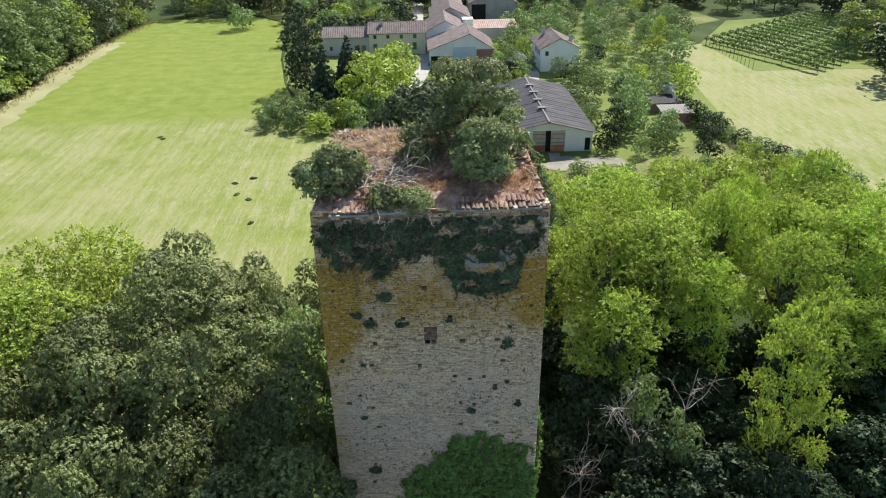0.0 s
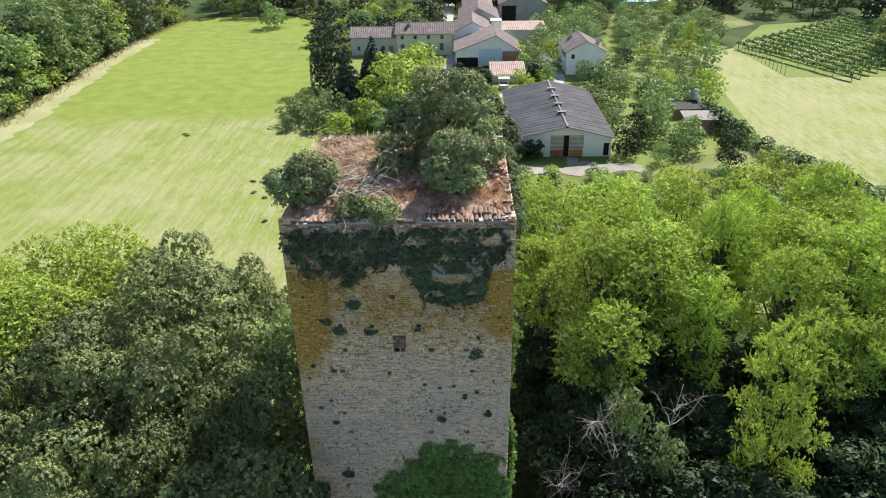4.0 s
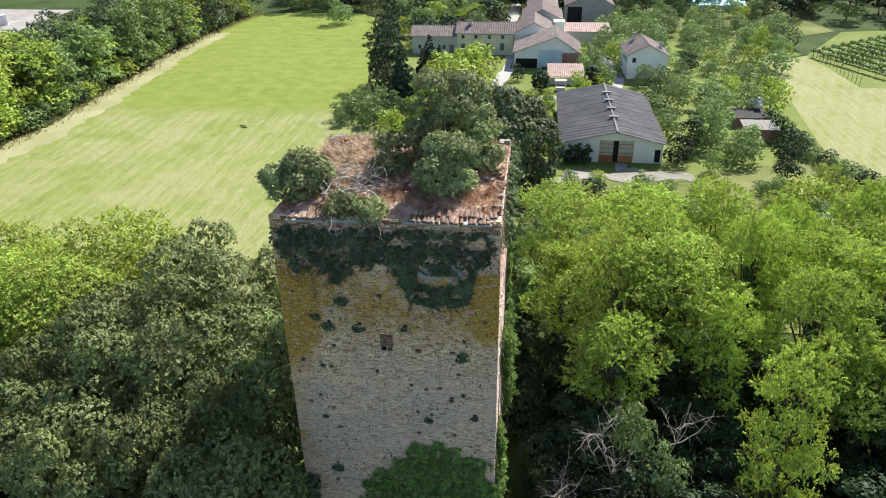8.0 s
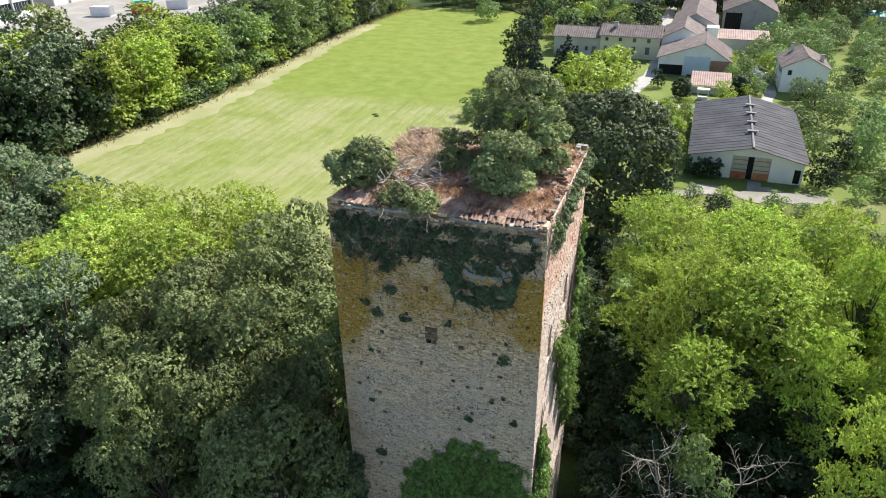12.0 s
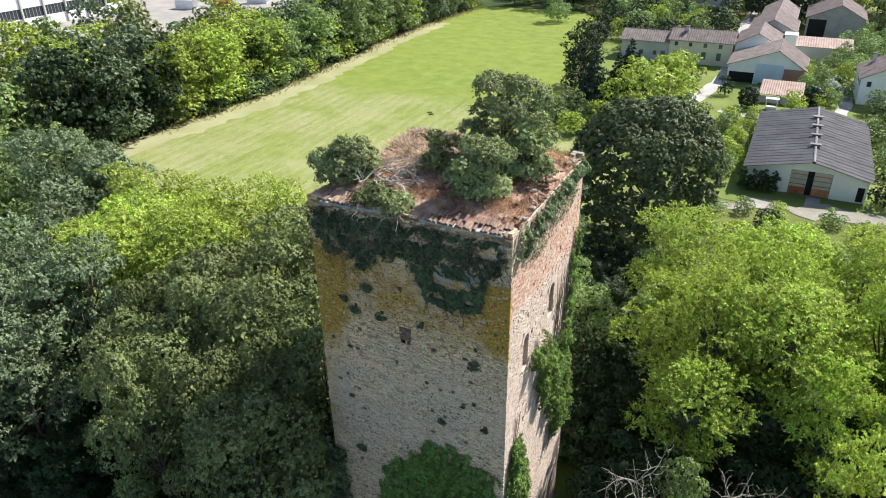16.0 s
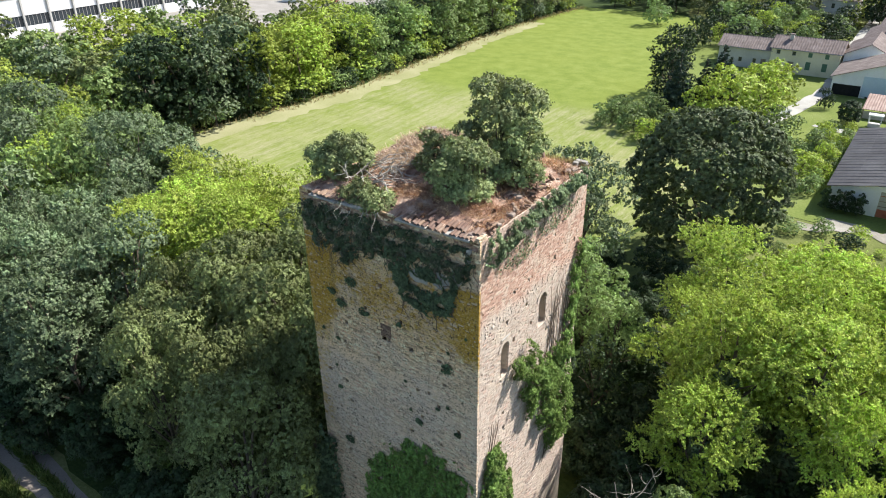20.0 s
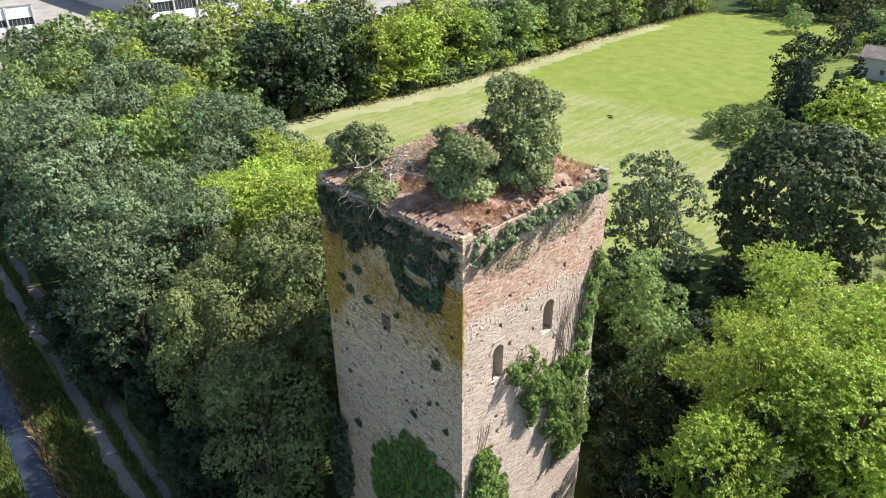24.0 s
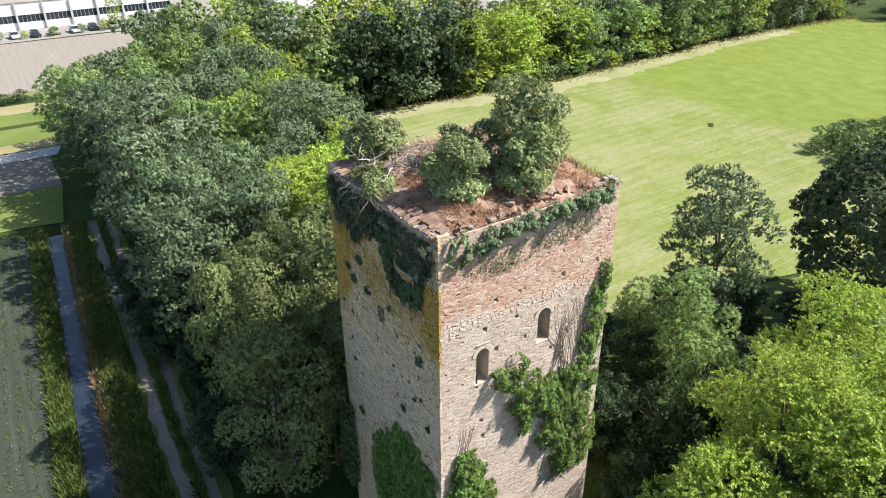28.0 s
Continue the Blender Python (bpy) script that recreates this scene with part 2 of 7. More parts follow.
def plough_mat(name, dark, mid, light, turn):
    n = Tree_of_nodes(name)
    lines = n.noise(1.0, 4, 0.7, n.scaled(0.06, 2.4, 1.0, turn))
    small = n.noise(3.0, 4, 0.7)
    col = n.ramp(n.math("ADD", n.math("MULTIPLY", lines, 0.5), n.math("MULTIPLY", small, 0.5)), [(0.3, dark), (0.5, mid), (0.68, light)])
    n.bump(lines, 0.5, 0.1)
    return n.done(col, 0.95, 0.1)


PLOUGHED = plough_mat("ploughed", (0.216, 0.188, 0.156), (0.272, 0.240, 0.204), (0.336, 0.304, 0.264), radians(20))
CROP_SOIL = plough_mat("crop_soil", (0.034, 0.044, 0.030), (0.050, 0.061, 0.044), (0.072, 0.083, 0.062), radians(-4))


def south_stone():
    n = Tree_of_nodes("south_stone")
    x, y, z = n.xyz()
    big, fine = n.noise(0.7, 5), n.noise(11.0, 4, 0.7)
    stone = n.ramp(n.island(), [(0.0, (0.339, 0.234, 0.144)), (0.15, (0.590, 0.415, 0.258)), (0.6, (0.797, 0.575, 0.366)), (0.88, (0.820, 0.729, 0.503)), (1.0, (0.649, 0.359, 0.240))])
    stone = n.mix(n.step(n.noise(0.45, 4), 0.42, 0.68), stone, n.mix(0.45, stone, (0.58, 0.49, 0.43)))
    stone = n.vary(stone, n.noise(16.0, 4, 0.75), 0.0, 0.8)
    stone = n.vary(stone, n.noise(2.6, 4, 0.7), 0.0, 0.3)
    ragged = n.math("ADD", n.math("ADD", n.math("MULTIPLY", n.noise(0.55, 6, 0.7), 1.6), n.math("MULTIPLY", n.noise(3.0, 5, 0.75), 1.2)), n.math("MULTIPLY", n.math("SUBTRACT", n.island(), 1.0), 0.5))
    below = n.math("SUBTRACT", 1.0, n.step(z, 19.9, 20.5))
    west = n.math("MULTIPLY", n.math("SUBTRACT", 1.0, n.step(x, -4.1, -2.3)), n.math("MULTIPLY", n.step(z, 14.8, 17.0), 1.5))
    east = n.math("MULTIPLY", n.step(x, 2.9, 4.3), n.math("MULTIPLY", n.step(z, 16.2, 17.6), 0.7))
    middle = n.math("MULTIPLY", n.step(z, 15.8, 18.2), 0.62)
    low = n.math("MULTIPLY", n.math("SUBTRACT", 1.0, n.step(x, -4.2, -2.6)), n.math("MULTIPLY", n.step(z, 7.5, 11.0), 0.5))
    where = n.math("ADD", n.math("MULTIPLY", n.math("ADD", n.math("ADD", west, east), middle), below), low)
    stone = n.mix(n.math("MULTIPLY", n.math("SUBTRACT", 1.0, n.step(n.math("ADD", z, n.math("MULTIPLY", big, 4.0)), 15.5, 18.5)), 0.55), stone, n.mix(0.5, stone, (0.58, 0.49, 0.45)))
    orange = n.math("MULTIPLY", n.step(n.math("ADD", ragged, where), 1.4, 2.1), n.step(n.noise(9.0, 5, 0.8), 0.32, 0.50))
    lichen = n.ramp(fine, [(0.3, (0.32, 0.18, 0.016)), (0.55, (0.46, 0.27, 0.026)), (0.8, (0.56, 0.38, 0.08))])
    col = n.mix(n.math("MULTIPLY", orange, 0.92), stone, lichen)
    streak = n.noise(1.0, 4, 0.6, n.scaled(2.2, 2.2, 0.18))
    col = n.mix(n.math("MULTIPLY", n.step(streak, 0.56, 0.74), 0.4), col, (0.16, 0.14, 0.12))
    pits = n.math("MULTIPLY", n.step(n.noise(6.5, 3, 0.6), 0.62, 0.67), n.step(n.noise(0.9, 3), 0.36, 0.54))
    col = n.mix(n.math("MULTIPLY", pits, 0.8), col, (0.07, 0.055, 0.04))
    specks = n.math("MULTIPLY", n.step(n.noise(13.0, 2, 0.5), 0.58, 0.64), n.step(n.noise(0.6, 3), 0.30, 0.52))
    col = n.mix(n.math("MULTIPLY", specks, 0.7), col, (0.09, 0.075, 0.055))
    n.bump(n.math("SUBTRACT", fine, pits), 0.7, 0.03)
    return n.done(col, 0.95, 0.15)


def east_brick():
    n = Tree_of_nodes("east_brick")
    x, y, z = n.xyz()
    fine = n.noise(12.0, 4, 0.7)
    line = n.math("ADD", z, n.math("ADD", n.math("MULTIPLY", n.math("SUBTRACT", y, 27.5), 0.10), n.math("MULTIPLY", n.noise(0.8, 4), 1.6)))
    red = n.ramp(n.island(), [(0.0, (0.384, 0.234, 0.176)), (0.35, (0.491, 0.315, 0.241)), (0.75, (0.564, 0.384, 0.299)), (1.0, (0.608, 0.480, 0.390))])
    pale = n.ramp(n.island(), [(0.0, (0.409, 0.317, 0.256)), (0.35, (0.511, 0.419, 0.348)), (0.75, (0.572, 0.485, 0.414)), (1.0, (0.531, 0.379, 0.307))])
    col = n.mix(n.step(line, 18.6, 19.5), pale, red)
    col = n.mix(n.math("MULTIPLY", n.step(n.math("ADD", z, n.math("MULTIPLY", n.noise(1.1, 4), 2.0)), 21.6, 22.4), 0.6), col, pale)
    worn = n.step(n.noise(0.9, 5, 0.65), 0.50, 0.66)
    col = n.mix(n.math("MULTIPLY", worn, 0.55), col, (0.636, 0.544, 0.442))
    col = n.vary(col, fine, 0.0, 0.4)
    streak = n.noise(1.0, 4, 0.6, n.scaled(2.2, 2.2, 0.18))
    col = n.mix(n.math("MULTIPLY", n.step(streak, 0.58, 0.78), 0.28), col, (0.251, 0.204, 0.170))
    pits = n.math("MULTIPLY", n.step(n.noise(7.5, 2, 0.5), 0.66, 0.71), n.step(n.noise(0.8, 3), 0.45, 0.6))
    col = n.mix(n.math("MULTIPLY", pits, 0.65), col, (0.137, 0.096, 0.068))
    n.bump(n.math("SUBTRACT", fine, pits), 0.6, 0.03)
    return n.done(col, 0.95, 0.15)


STONE_S, BRICK_E = south_stone(), east_brick()
MORTAR = surface("mortar", (0.439, 0.335, 0.229), (0.586, 0.454, 0.322), (0.708, 0.562, 0.416), 2.0, 0.95, 0.6, 0.03)
MORTAR_E = surface("mortar_east", (0.386, 0.317, 0.251), (0.523, 0.442, 0.358), (0.625, 0.544, 0.455), 2.0, 0.95, 0.6, 0.03)
WHITE_STONE = surface("white_stone", (0.238, 0.221, 0.187), (0.348, 0.332, 0.297), (0.468, 0.451, 0.416), 4.0, 0.85, 0.3, each=0.15)
RUBBLE = surface("rubble", (0.17, 0.125, 0.10), (0.27, 0.21, 0.175), (0.37, 0.31, 0.27), 4.0, 0.95, 0.5, each=0.25)
ROOF_EARTH = surface("roof_earth", (0.190, 0.101, 0.072), (0.420, 0.264, 0.190), (0.639, 0.497, 0.396), 2.2, 0.95, 0.9, 0.1, 0.16)
TILE_OLD = surface("tile_old", (0.14, 0.085, 0.062), (0.22, 0.145, 0.11), (0.33, 0.26, 0.21), 3.0, 0.9, 0.4, 0.02, each=0.3, island=0.25)
PLASTER = surface("plaster", (0.234, 0.226, 0.211), (0.359, 0.351, 0.335), (0.452, 0.445, 0.429), 3.0, 0.95, 0.6, 0.03)
INSIDE = surface("inside", (0.03, 0.025, 0.02), (0.06, 0.05, 0.04), (0.09, 0.08, 0.065), 1.0)
TILE_ROOF = surface("tile_roof", (0.103, 0.079, 0.072), (0.180, 0.144, 0.133), (0.278, 0.234, 0.221), 0.9, 0.9, 0.5, 0.04, island=0.28, each=0.2)
RUST_SHEET = surface("rust_sheet", (0.16, 0.10, 0.08), (0.27, 0.185, 0.155), (0.40, 0.32, 0.28), 0.6, 0.7, 0.2, island=0.15)
GREY_SHEET = surface("grey_sheet", (0.119, 0.112, 0.110), (0.188, 0.179, 0.175), (0.269, 0.259, 0.250), 0.35, 0.85, 0.3, 0.03, each=0.05)
WALL_WHITE = surface("wall_white", (0.70, 0.69, 0.67), (0.80, 0.80, 0.79), (0.86, 0.86, 0.86), 0.5, 0.9, 0.1)
WALL_YELLOW = surface("wall_yellow", (0.58, 0.52, 0.36), (0.69, 0.63, 0.46), (0.76, 0.71, 0.55), 0.4, 0.9, 0.1)
WALL_GREY = surface("wall_grey", (0.38, 0.37, 0.35), (0.50, 0.485, 0.46), (0.60, 0.58, 0.55), 0.5, 0.9, 0.2)
WALL_BLOCK = surface("wall_block", (0.22, 0.22, 0.215), (0.31, 0.31, 0.30), (0.40, 0.395, 0.385), 0.7, 0.9, 0.3)
WALL_BRICK = surface("wall_brick", (0.26, 0.13, 0.10), (0.36, 0.20, 0.16), (0.45, 0.28, 0.23), 0.8, 0.9, 0.3)
SHEET_BLUE = surface("sheet_blue", (0.40, 0.50, 0.58), (0.52, 0.62, 0.70), (0.62, 0.71, 0.78), 0.4, 0.6, 0.1)
DOOR_ORANGE = surface("door_orange", (0.30, 0.10, 0.05), (0.46, 0.17, 0.09), (0.55, 0.30, 0.20), 1.5, 0.8, 0.2, each=0.15)
DOOR_PALE = surface("door_pale", (0.36, 0.33, 0.27), (0.47, 0.44, 0.37), (0.56, 0.53, 0.46), 1.5, 0.8, 0.2)
SHUTTER = surface("shutter", (0.06, 0.12, 0.08), (0.10, 0.18, 0.12), (0.14, 0.23, 0.16), 2.0, 0.7, 0.1)
# Near-black colour for panels that stand in for unlit interiors.
SHADE_BLACK = surface("shade_black", (0.01, 0.01, 0.01), (0.02, 0.02, 0.02), (0.03, 0.03, 0.03), 2.0)
FRAME_GREY = surface("frame_grey", (0.20, 0.20, 0.20), (0.30, 0.30, 0.30), (0.38, 0.38, 0.38), 2.0, 0.6, 0.1)
PAINT_WHITE = surface("paint_white", (0.62, 0.62, 0.62), (0.74, 0.74, 0.74), (0.80, 0.80, 0.80), 1.0, 0.5, 0.05, spec=0.5)
PAINT_DARK = surface("paint_dark", (0.015, 0.018, 0.025), (0.025, 0.03, 0.04), (0.04, 0.045, 0.06), 1.0, 0.3, 0.02, spec=0.5)
PAINT_RED = surface("paint_red", (0.30, 0.03, 0.025), (0.42, 0.05, 0.04), (0.5, 0.08, 0.06), 1.0, 0.4, 0.02, spec=0.5)
PAINT_TEAL = surface("paint_teal", (0.06, 0.32, 0.28), (0.10, 0.42, 0.37), (0.16, 0.5, 0.45), 1.0, 0.5, 0.02)
RUBBER = surface("rubber", (0.012, 0.012, 0.012), (0.02, 0.02, 0.02), (0.03, 0.03, 0.03), 2.0, 0.8)
POST_WOOD = surface("post_wood", (0.16, 0.13, 0.10), (0.25, 0.21, 0.17), (0.34, 0.30, 0.25), 4.0, each=0.2)


def glass_mat():
    n = Tree_of_nodes("window_glass")
    n.done((0.03, 0.04, 0.05), 0.08, 0.6)
    return n.m


def water_mat():
    n = Tree_of_nodes("ditch_water")
    n.bump(n.noise(2.5, 3), 0.06, 0.05)
    return n.done(n.mix(n.step(n.noise(0.5, 3), 0.4, 0.7), (0.02, 0.028, 0.045), (0.04, 0.05, 0.07)), 0.04, 0.6)


GLASS, WATER = glass_mat(), water_mat()


# ---- building blocks ----
def raw_mesh(name, verts, corners, starts):
    """A mesh from arrays: places, the corners of all faces in a row, and where each face starts."""
    me = bpy.data.meshes.new(name)
    me.vertices.add(len(verts))
    me.vertices.foreach_set("co", np.ascontiguousarray(verts, np.float32).ravel())
    me.loops.add(len(corners))
    me.loops.foreach_set("vertex_index", np.ascontiguousarray(corners, np.int32))
    me.polygons.add(len(starts))
    me.polygons.foreach_set("loop_start", np.ascontiguousarray(starts, np.int32))
    me.update(calc_edges=True)
    return me


def as_mesh(name, verts, faces, material, smooth=False):
    if isinstance(verts, np.ndarray) and isinstance(faces, np.ndarray):
        me = raw_mesh(name, verts, faces.ravel(), np.arange(len(faces)) * faces.shape[1])
    else:
        me = bpy.data.meshes.new(name)
        me.from_pydata([tuple(v) for v in verts], [], faces)
    me.materials.append(material)
    if smooth:
        me.shade_smooth()
    return me


def hang(name, me, parent=None, label="", m=None):
    """One mesh object, under a thing or a part."""
    ob = new(name, me)
    if parent:
        ob.parent = parent
    if m:
        ob.matrix_basis = m
    return tagged(ob, label)


def part(name, bm, material, parent=None, label="", m=None):
    me = bpy.data.meshes.new(name)
    bm.to_mesh(me)
    bm.free()
    me.materials.append(material)
    return hang(name, me, parent, label, m)


def thing(name, label, category, group="", m=None, kind=""):
    ob = new(name)
    ob.empty_display_size = 0.3
    if m:
        ob.matrix_basis = m
    return tagged(ob, label, category, group, kind)


def box(bm, x0, y0, z0, x1, y1, z1, bevel=0.0, m=None):
    r = bmesh.ops.create_cube(bm, size=1.0)["verts"]
    bmesh.ops.scale(bm, vec=(x1 - x0, y1 - y0, z1 - z0), verts=r)
    bmesh.ops.translate(bm, vec=((x0 + x1) / 2, (y0 + y1) / 2, (z0 + z1) / 2), verts=r)
    if bevel:
        bmesh.ops.bevel(bm, geom=list({e for v in r for e in v.link_edges}), offset=bevel, segments=1, affect="EDGES")
    if m:
        bmesh.ops.transform(bm, matrix=m, verts=[v for v in bm.verts if v.is_valid])
    return bm


def boxed(*a, bevel=0.0):
    return box(bmesh.new(), *a, bevel=bevel)


def prism(poly, y0, y1):
    """A polygon in x, z pushed from y0 to y1."""
    bm = bmesh.new()
    a = [bm.verts.new((x, y0, z)) for x, z in poly]
    b = [bm.verts.new((x, y1, z)) for x, z in poly]
    bm.faces.new(a)
    bm.faces.new(b[::-1])
    for i in range(len(poly)):
        j = (i + 1) % len(poly)
        bm.faces.new((a[j], a[i], b[i], b[j]))
    bmesh.ops.recalc_face_normals(bm, faces=bm.faces)
    return bm


def tubes(strands, sides=5):
    """Tapered round strands: each a list of (point, radius)."""
    V, F = [], []
    for line in strands:
        base = len(V)
        for k, (p, r) in enumerate(line):
            a = Vector(line[max(k - 1, 0)][0])
            b = Vector(line[min(k + 1, len(line) - 1)][0])
            d = (b - a).normalized() if (b - a).length > 1e-6 else Vector((0, 0, 1))
            u = d.orthogonal().normalized()
            w = d.cross(u)
            for s in range(sides):
                t = 2 * math.pi * s / sides
                V.append(Vector(p) + (u * math.cos(t) + w * math.sin(t)) * r)
        for k in range(len(line) - 1):
            for s in range(sides):
                q = (s + 1) % sides
                F.append((base + k * sides + s, base + k * sides + q, base + (k + 1) * sides + q, base + (k + 1) * sides + s))
        F.append(tuple(base + (len(line) - 1) * sides + s for s in range(sides)))
    return V, F


def branch(rng, start, way, length, radius, steps=5, wander=0.25, rise=0.0):
    p, d = Vector(start), Vector(way).normalized()
    line = [(p.copy(), radius)]
    for k in range(steps):
        d = (d + Vector(rng.normal(0, wander, 3)) + Vector((0, 0, rise))).normalized()
        p = p + d * (length / steps)
        line.append((p.copy(), radius * (1 - 0.85 * (k + 1) / steps)))
    return line


def sprays(rng, centre, normal, size, droop=0.0, fold=0.18, plain=False):
    """Small folded leaf sprays, four corners each (three where plain), at the given places."""
    n = len(centre)
    a = rng.normal(size=(n, 3))
    a -= normal * (a * normal).sum(1, keepdims=True)
    a /= np.linalg.norm(a, axis=1, keepdims=True) + 1e-9
    a[:, 2] -= droop
    a /= np.linalg.norm(a, axis=1, keepdims=True) + 1e-9
    b = np.cross(normal, a)
    b /= np.linalg.norm(b, axis=1, keepdims=True) + 1e-9
    s = size[:, None]
    if plain:
        V = np.stack([centre - a * s * 0.5 + b * s * 0.42, centre + a * s * 0.68, centre - a * s * 0.5 - b * s * 0.42 + normal * s * fold], 1).reshape(-1, 3)
        return V, np.arange(3 * n).reshape(n, 3)
    V = np.stack([centre - a * s * 0.55, centre + b * s * 0.33 + normal * s * fold, centre + a * s * 0.55, centre - b * s * 0.33 + normal * s * fold], 1).reshape(-1, 3)
    return V, np.arange(4 * n).reshape(n, 4)


def unit(rng, n):
    d = rng.normal(size=(n, 3))
    return d / np.linalg.norm(d, axis=1, keepdims=True)


def leafy(rng, lobes, count, leaf, clump=0.32, tufts=16, droop=0.15, core=0.5, upward=0.3, plain=True, thick=0.7, loose=0.7, twig=0.0, lift=0.35):
    """A crown of leaf sprays, gathered in tufts or along arching twigs on the skins of many lobes (x, y, z, radius, flatness), over a loose mass of inner foliage."""
    L = np.array(lobes)
    area = L[:, 3] ** 2
    n_t = max(count // tufts, 8)
    n_c = 8 * n_t
    pick = rng.choice(len(L), n_c, p=area / area.sum())
    d = unit(rng, n_c)
    d[:, 2] = np.where(d[:, 2] < -0.15, -d[:, 2] * 0.8, d[:, 2])
    d /= np.linalg.norm(d, axis=1, keepdims=True)
    r = L[pick, 3] * (0.86 + 0.22 * rng.random(n_c))
    tuft = L[pick, :3] + d * r[:, None] * np.stack([np.ones(n_c), np.ones(n_c), L[pick, 4]], 1)
    # keep the outer skin of the crown only
    far = (tuft[:, None, :] - L[None, :, :3]) / (L[None, :, 3, None] * np.stack([np.ones(len(L)), np.ones(len(L)), L[:, 4]], 1)[None])
    far = (far ** 2).sum(2)
    far[np.arange(n_c), pick] = 9.0
    good = (far.min(1) > 0.88) & (rng.random(n_c) < 0.5 + 0.9 * (d[:, 2] + 0.5))
    keep = np.nonzero(good)[0][:n_t]
    pick, d, tuft = pick[keep], d[keep], tuft[keep]
    n_t = len(keep)
    size_t = clump * (0.5 + 0.9 * rng.random(n_t))
    k = rng.integers(0, n_t, count)
    off = unit(rng, count) * (rng.random(count) ** 0.5)[:, None] * size_t[k][:, None]
    off[:, 2] *= thick
    c = tuft[k] + off
    nrm = d[k] + loose * unit(rng, count) + np.array([0, 0, upward])
    if twig:
        axis = d * 0.75 + 0.6 * unit(rng, n_t) + np.array([0, 0, lift])
        axis /= np.linalg.norm(axis, axis=1, keepdims=True)
        reach = twig * (0.4 + 1.1 * rng.random(n_t) ** 1.5)
        along = rng.random(count) ** 0.85
        c = tuft[k] + off * (1.0 - 0.72 * along)[:, None] + axis[k] * (along * reach[k])[:, None]
        c[:, 2] -= 0.45 * droop * reach[k] * along ** 2
        nrm = nrm - axis[k] * 0.35
    nrm /= np.linalg.norm(nrm, axis=1, keepdims=True)
    size = leaf * (0.55 + 0.9 * rng.random(count))
    V, F = sprays(rng, c, nrm, size, droop, 0.12, plain)
    if core and plain:
        n = 9
        c = (L[:, None, :3] + unit(rng, len(L) * n).reshape(len(L), n, 3) * (L[:, 3:4] * core * 0.8)[:, None]).reshape(-1, 3)
        V2, F2 = sprays(rng, c, unit(rng, len(c)), np.repeat(L[:, 3], n) * core * 1.3, 0.0, 0.3, True)
        F = np.concatenate([F, F2 + len(V)])
        V = np.concatenate([V, V2])
    return V, F


def sheet(name, outline, z, material, cell=0.0):
    """A flat piece of ground inside an outline."""
    bm = bmesh.new()
    vs = [bm.verts.new((x, y, z)) for x, y in outline]
    bm.faces.new(vs)
    bmesh.ops.triangulate(bm, faces=bm.faces)
    bmesh.ops.recalc_face_normals(bm, faces=bm.faces)
    if sum(f.normal.z for f in bm.faces) < 0:
        bmesh.ops.reverse_faces(bm, faces=bm.faces)
    return tagged(part(name, bm, material), kind="structure")


def ribbon(name, line, width, z, material, label="", kind="structure", jag=0.0):
    """A strip of ground along a line of (x, y)."""
    rng = np.random.default_rng(len(name))
    pts = []
    for (x0, y0), (x1, y1) in zip(line, line[1:]):
        n = max(int(math.hypot(x1 - x0, y1 - y0) / 1.5), 1)
        pts += [(x0 + (x1 - x0) * k / n, y0 + (y1 - y0) * k / n) for k in range(n)]
    pts.append(line[-1])
    V, F = [], []
    for k, p in enumerate(pts):
        a, b = Vector(pts[max(k - 1, 0)]), Vector(pts[min(k + 1, len(pts) - 1)])
        d = (b - a).normalized()
        s = Vector((-d.y, d.x))
        j = rng.normal(0, jag, 2)
        V += [(*(Vector(p) + s * (width / 2 + j[0])), z), (*(Vector(p) - s * (width / 2 + j[1])), z)]
    for k in range(len(pts) - 1):
        F.append((2 * k, 2 * k + 1, 2 * k + 3, 2 * k + 2))
    ob = hang(name, as_mesh(name, V, F, material))
    return tagged(ob, label, kind=kind)


# ---- ground, fields, track and ditch ----
def ditch_y(x):
    return 10.9 - 0.066 * (min(max(x, -56.0), 60.0) + 14.0)


def build_ground():
    xs = [-3000, -1500, -700, -400, -260] + [-200 + 5 * k for k in range(26)] + [-72 + 2.0 * k for k in range(67)] + [66 + 6 * k for k in range(18)] + [200, 300, 500, 900, 1600, 3000]
    ds = [-3.4, -2.2, -1.5, -0.95, -0.55, 0.0, 0.55, 0.95, 1.5, 2.1, 3.4]
    ys = [-3000, -1500, -700, -300, -150, -80, -50, -30, -20] + [-12 + 2 * k for k in range(9)] + [10.9 + d for d in ds] + [16 + 3 * k for k in range(25)] + [96 + 8 * k for k in range(20)] + [280, 350, 500, 900, 1600, 3000]
    V, F = [], []
    for x in xs:
        for y in ys:
            w = max(0.0, 1 - max(abs(y - 11) - 4.0, 0) / 30.0)
            yy = y + (ditch_y(x) - 10.9) * w
            d = abs(y - 10.9)
            inside = 1.0 if -56.5 < x < 66 else 0.0
            z = -inside * 0.85 * max(0.0, min(1.0, (1.6 - d) / 1.05))
            near = 1.0 if abs(x) < 250 and abs(y) < 300 and d > 1.6 else 0.0
            z += near * 0.05 * noise.noise(Vector((x * 0.13, y * 0.13, 0))) - 0.06
            V.append((x, yy, z))
    n = len(ys)
    for i in range(len(xs) - 1):
        for j in range(n - 1):
            F.append((i * n + j, (i + 1) * n + j, (i + 1) * n + j + 1, i * n + j + 1))
    g = hang("ground", as_mesh("ground", V, F, UNDERGROWTH, True))
    tagged(g, "dark green undergrowth and bare soil between the trees", "ground", kind="structure")


build_ground()

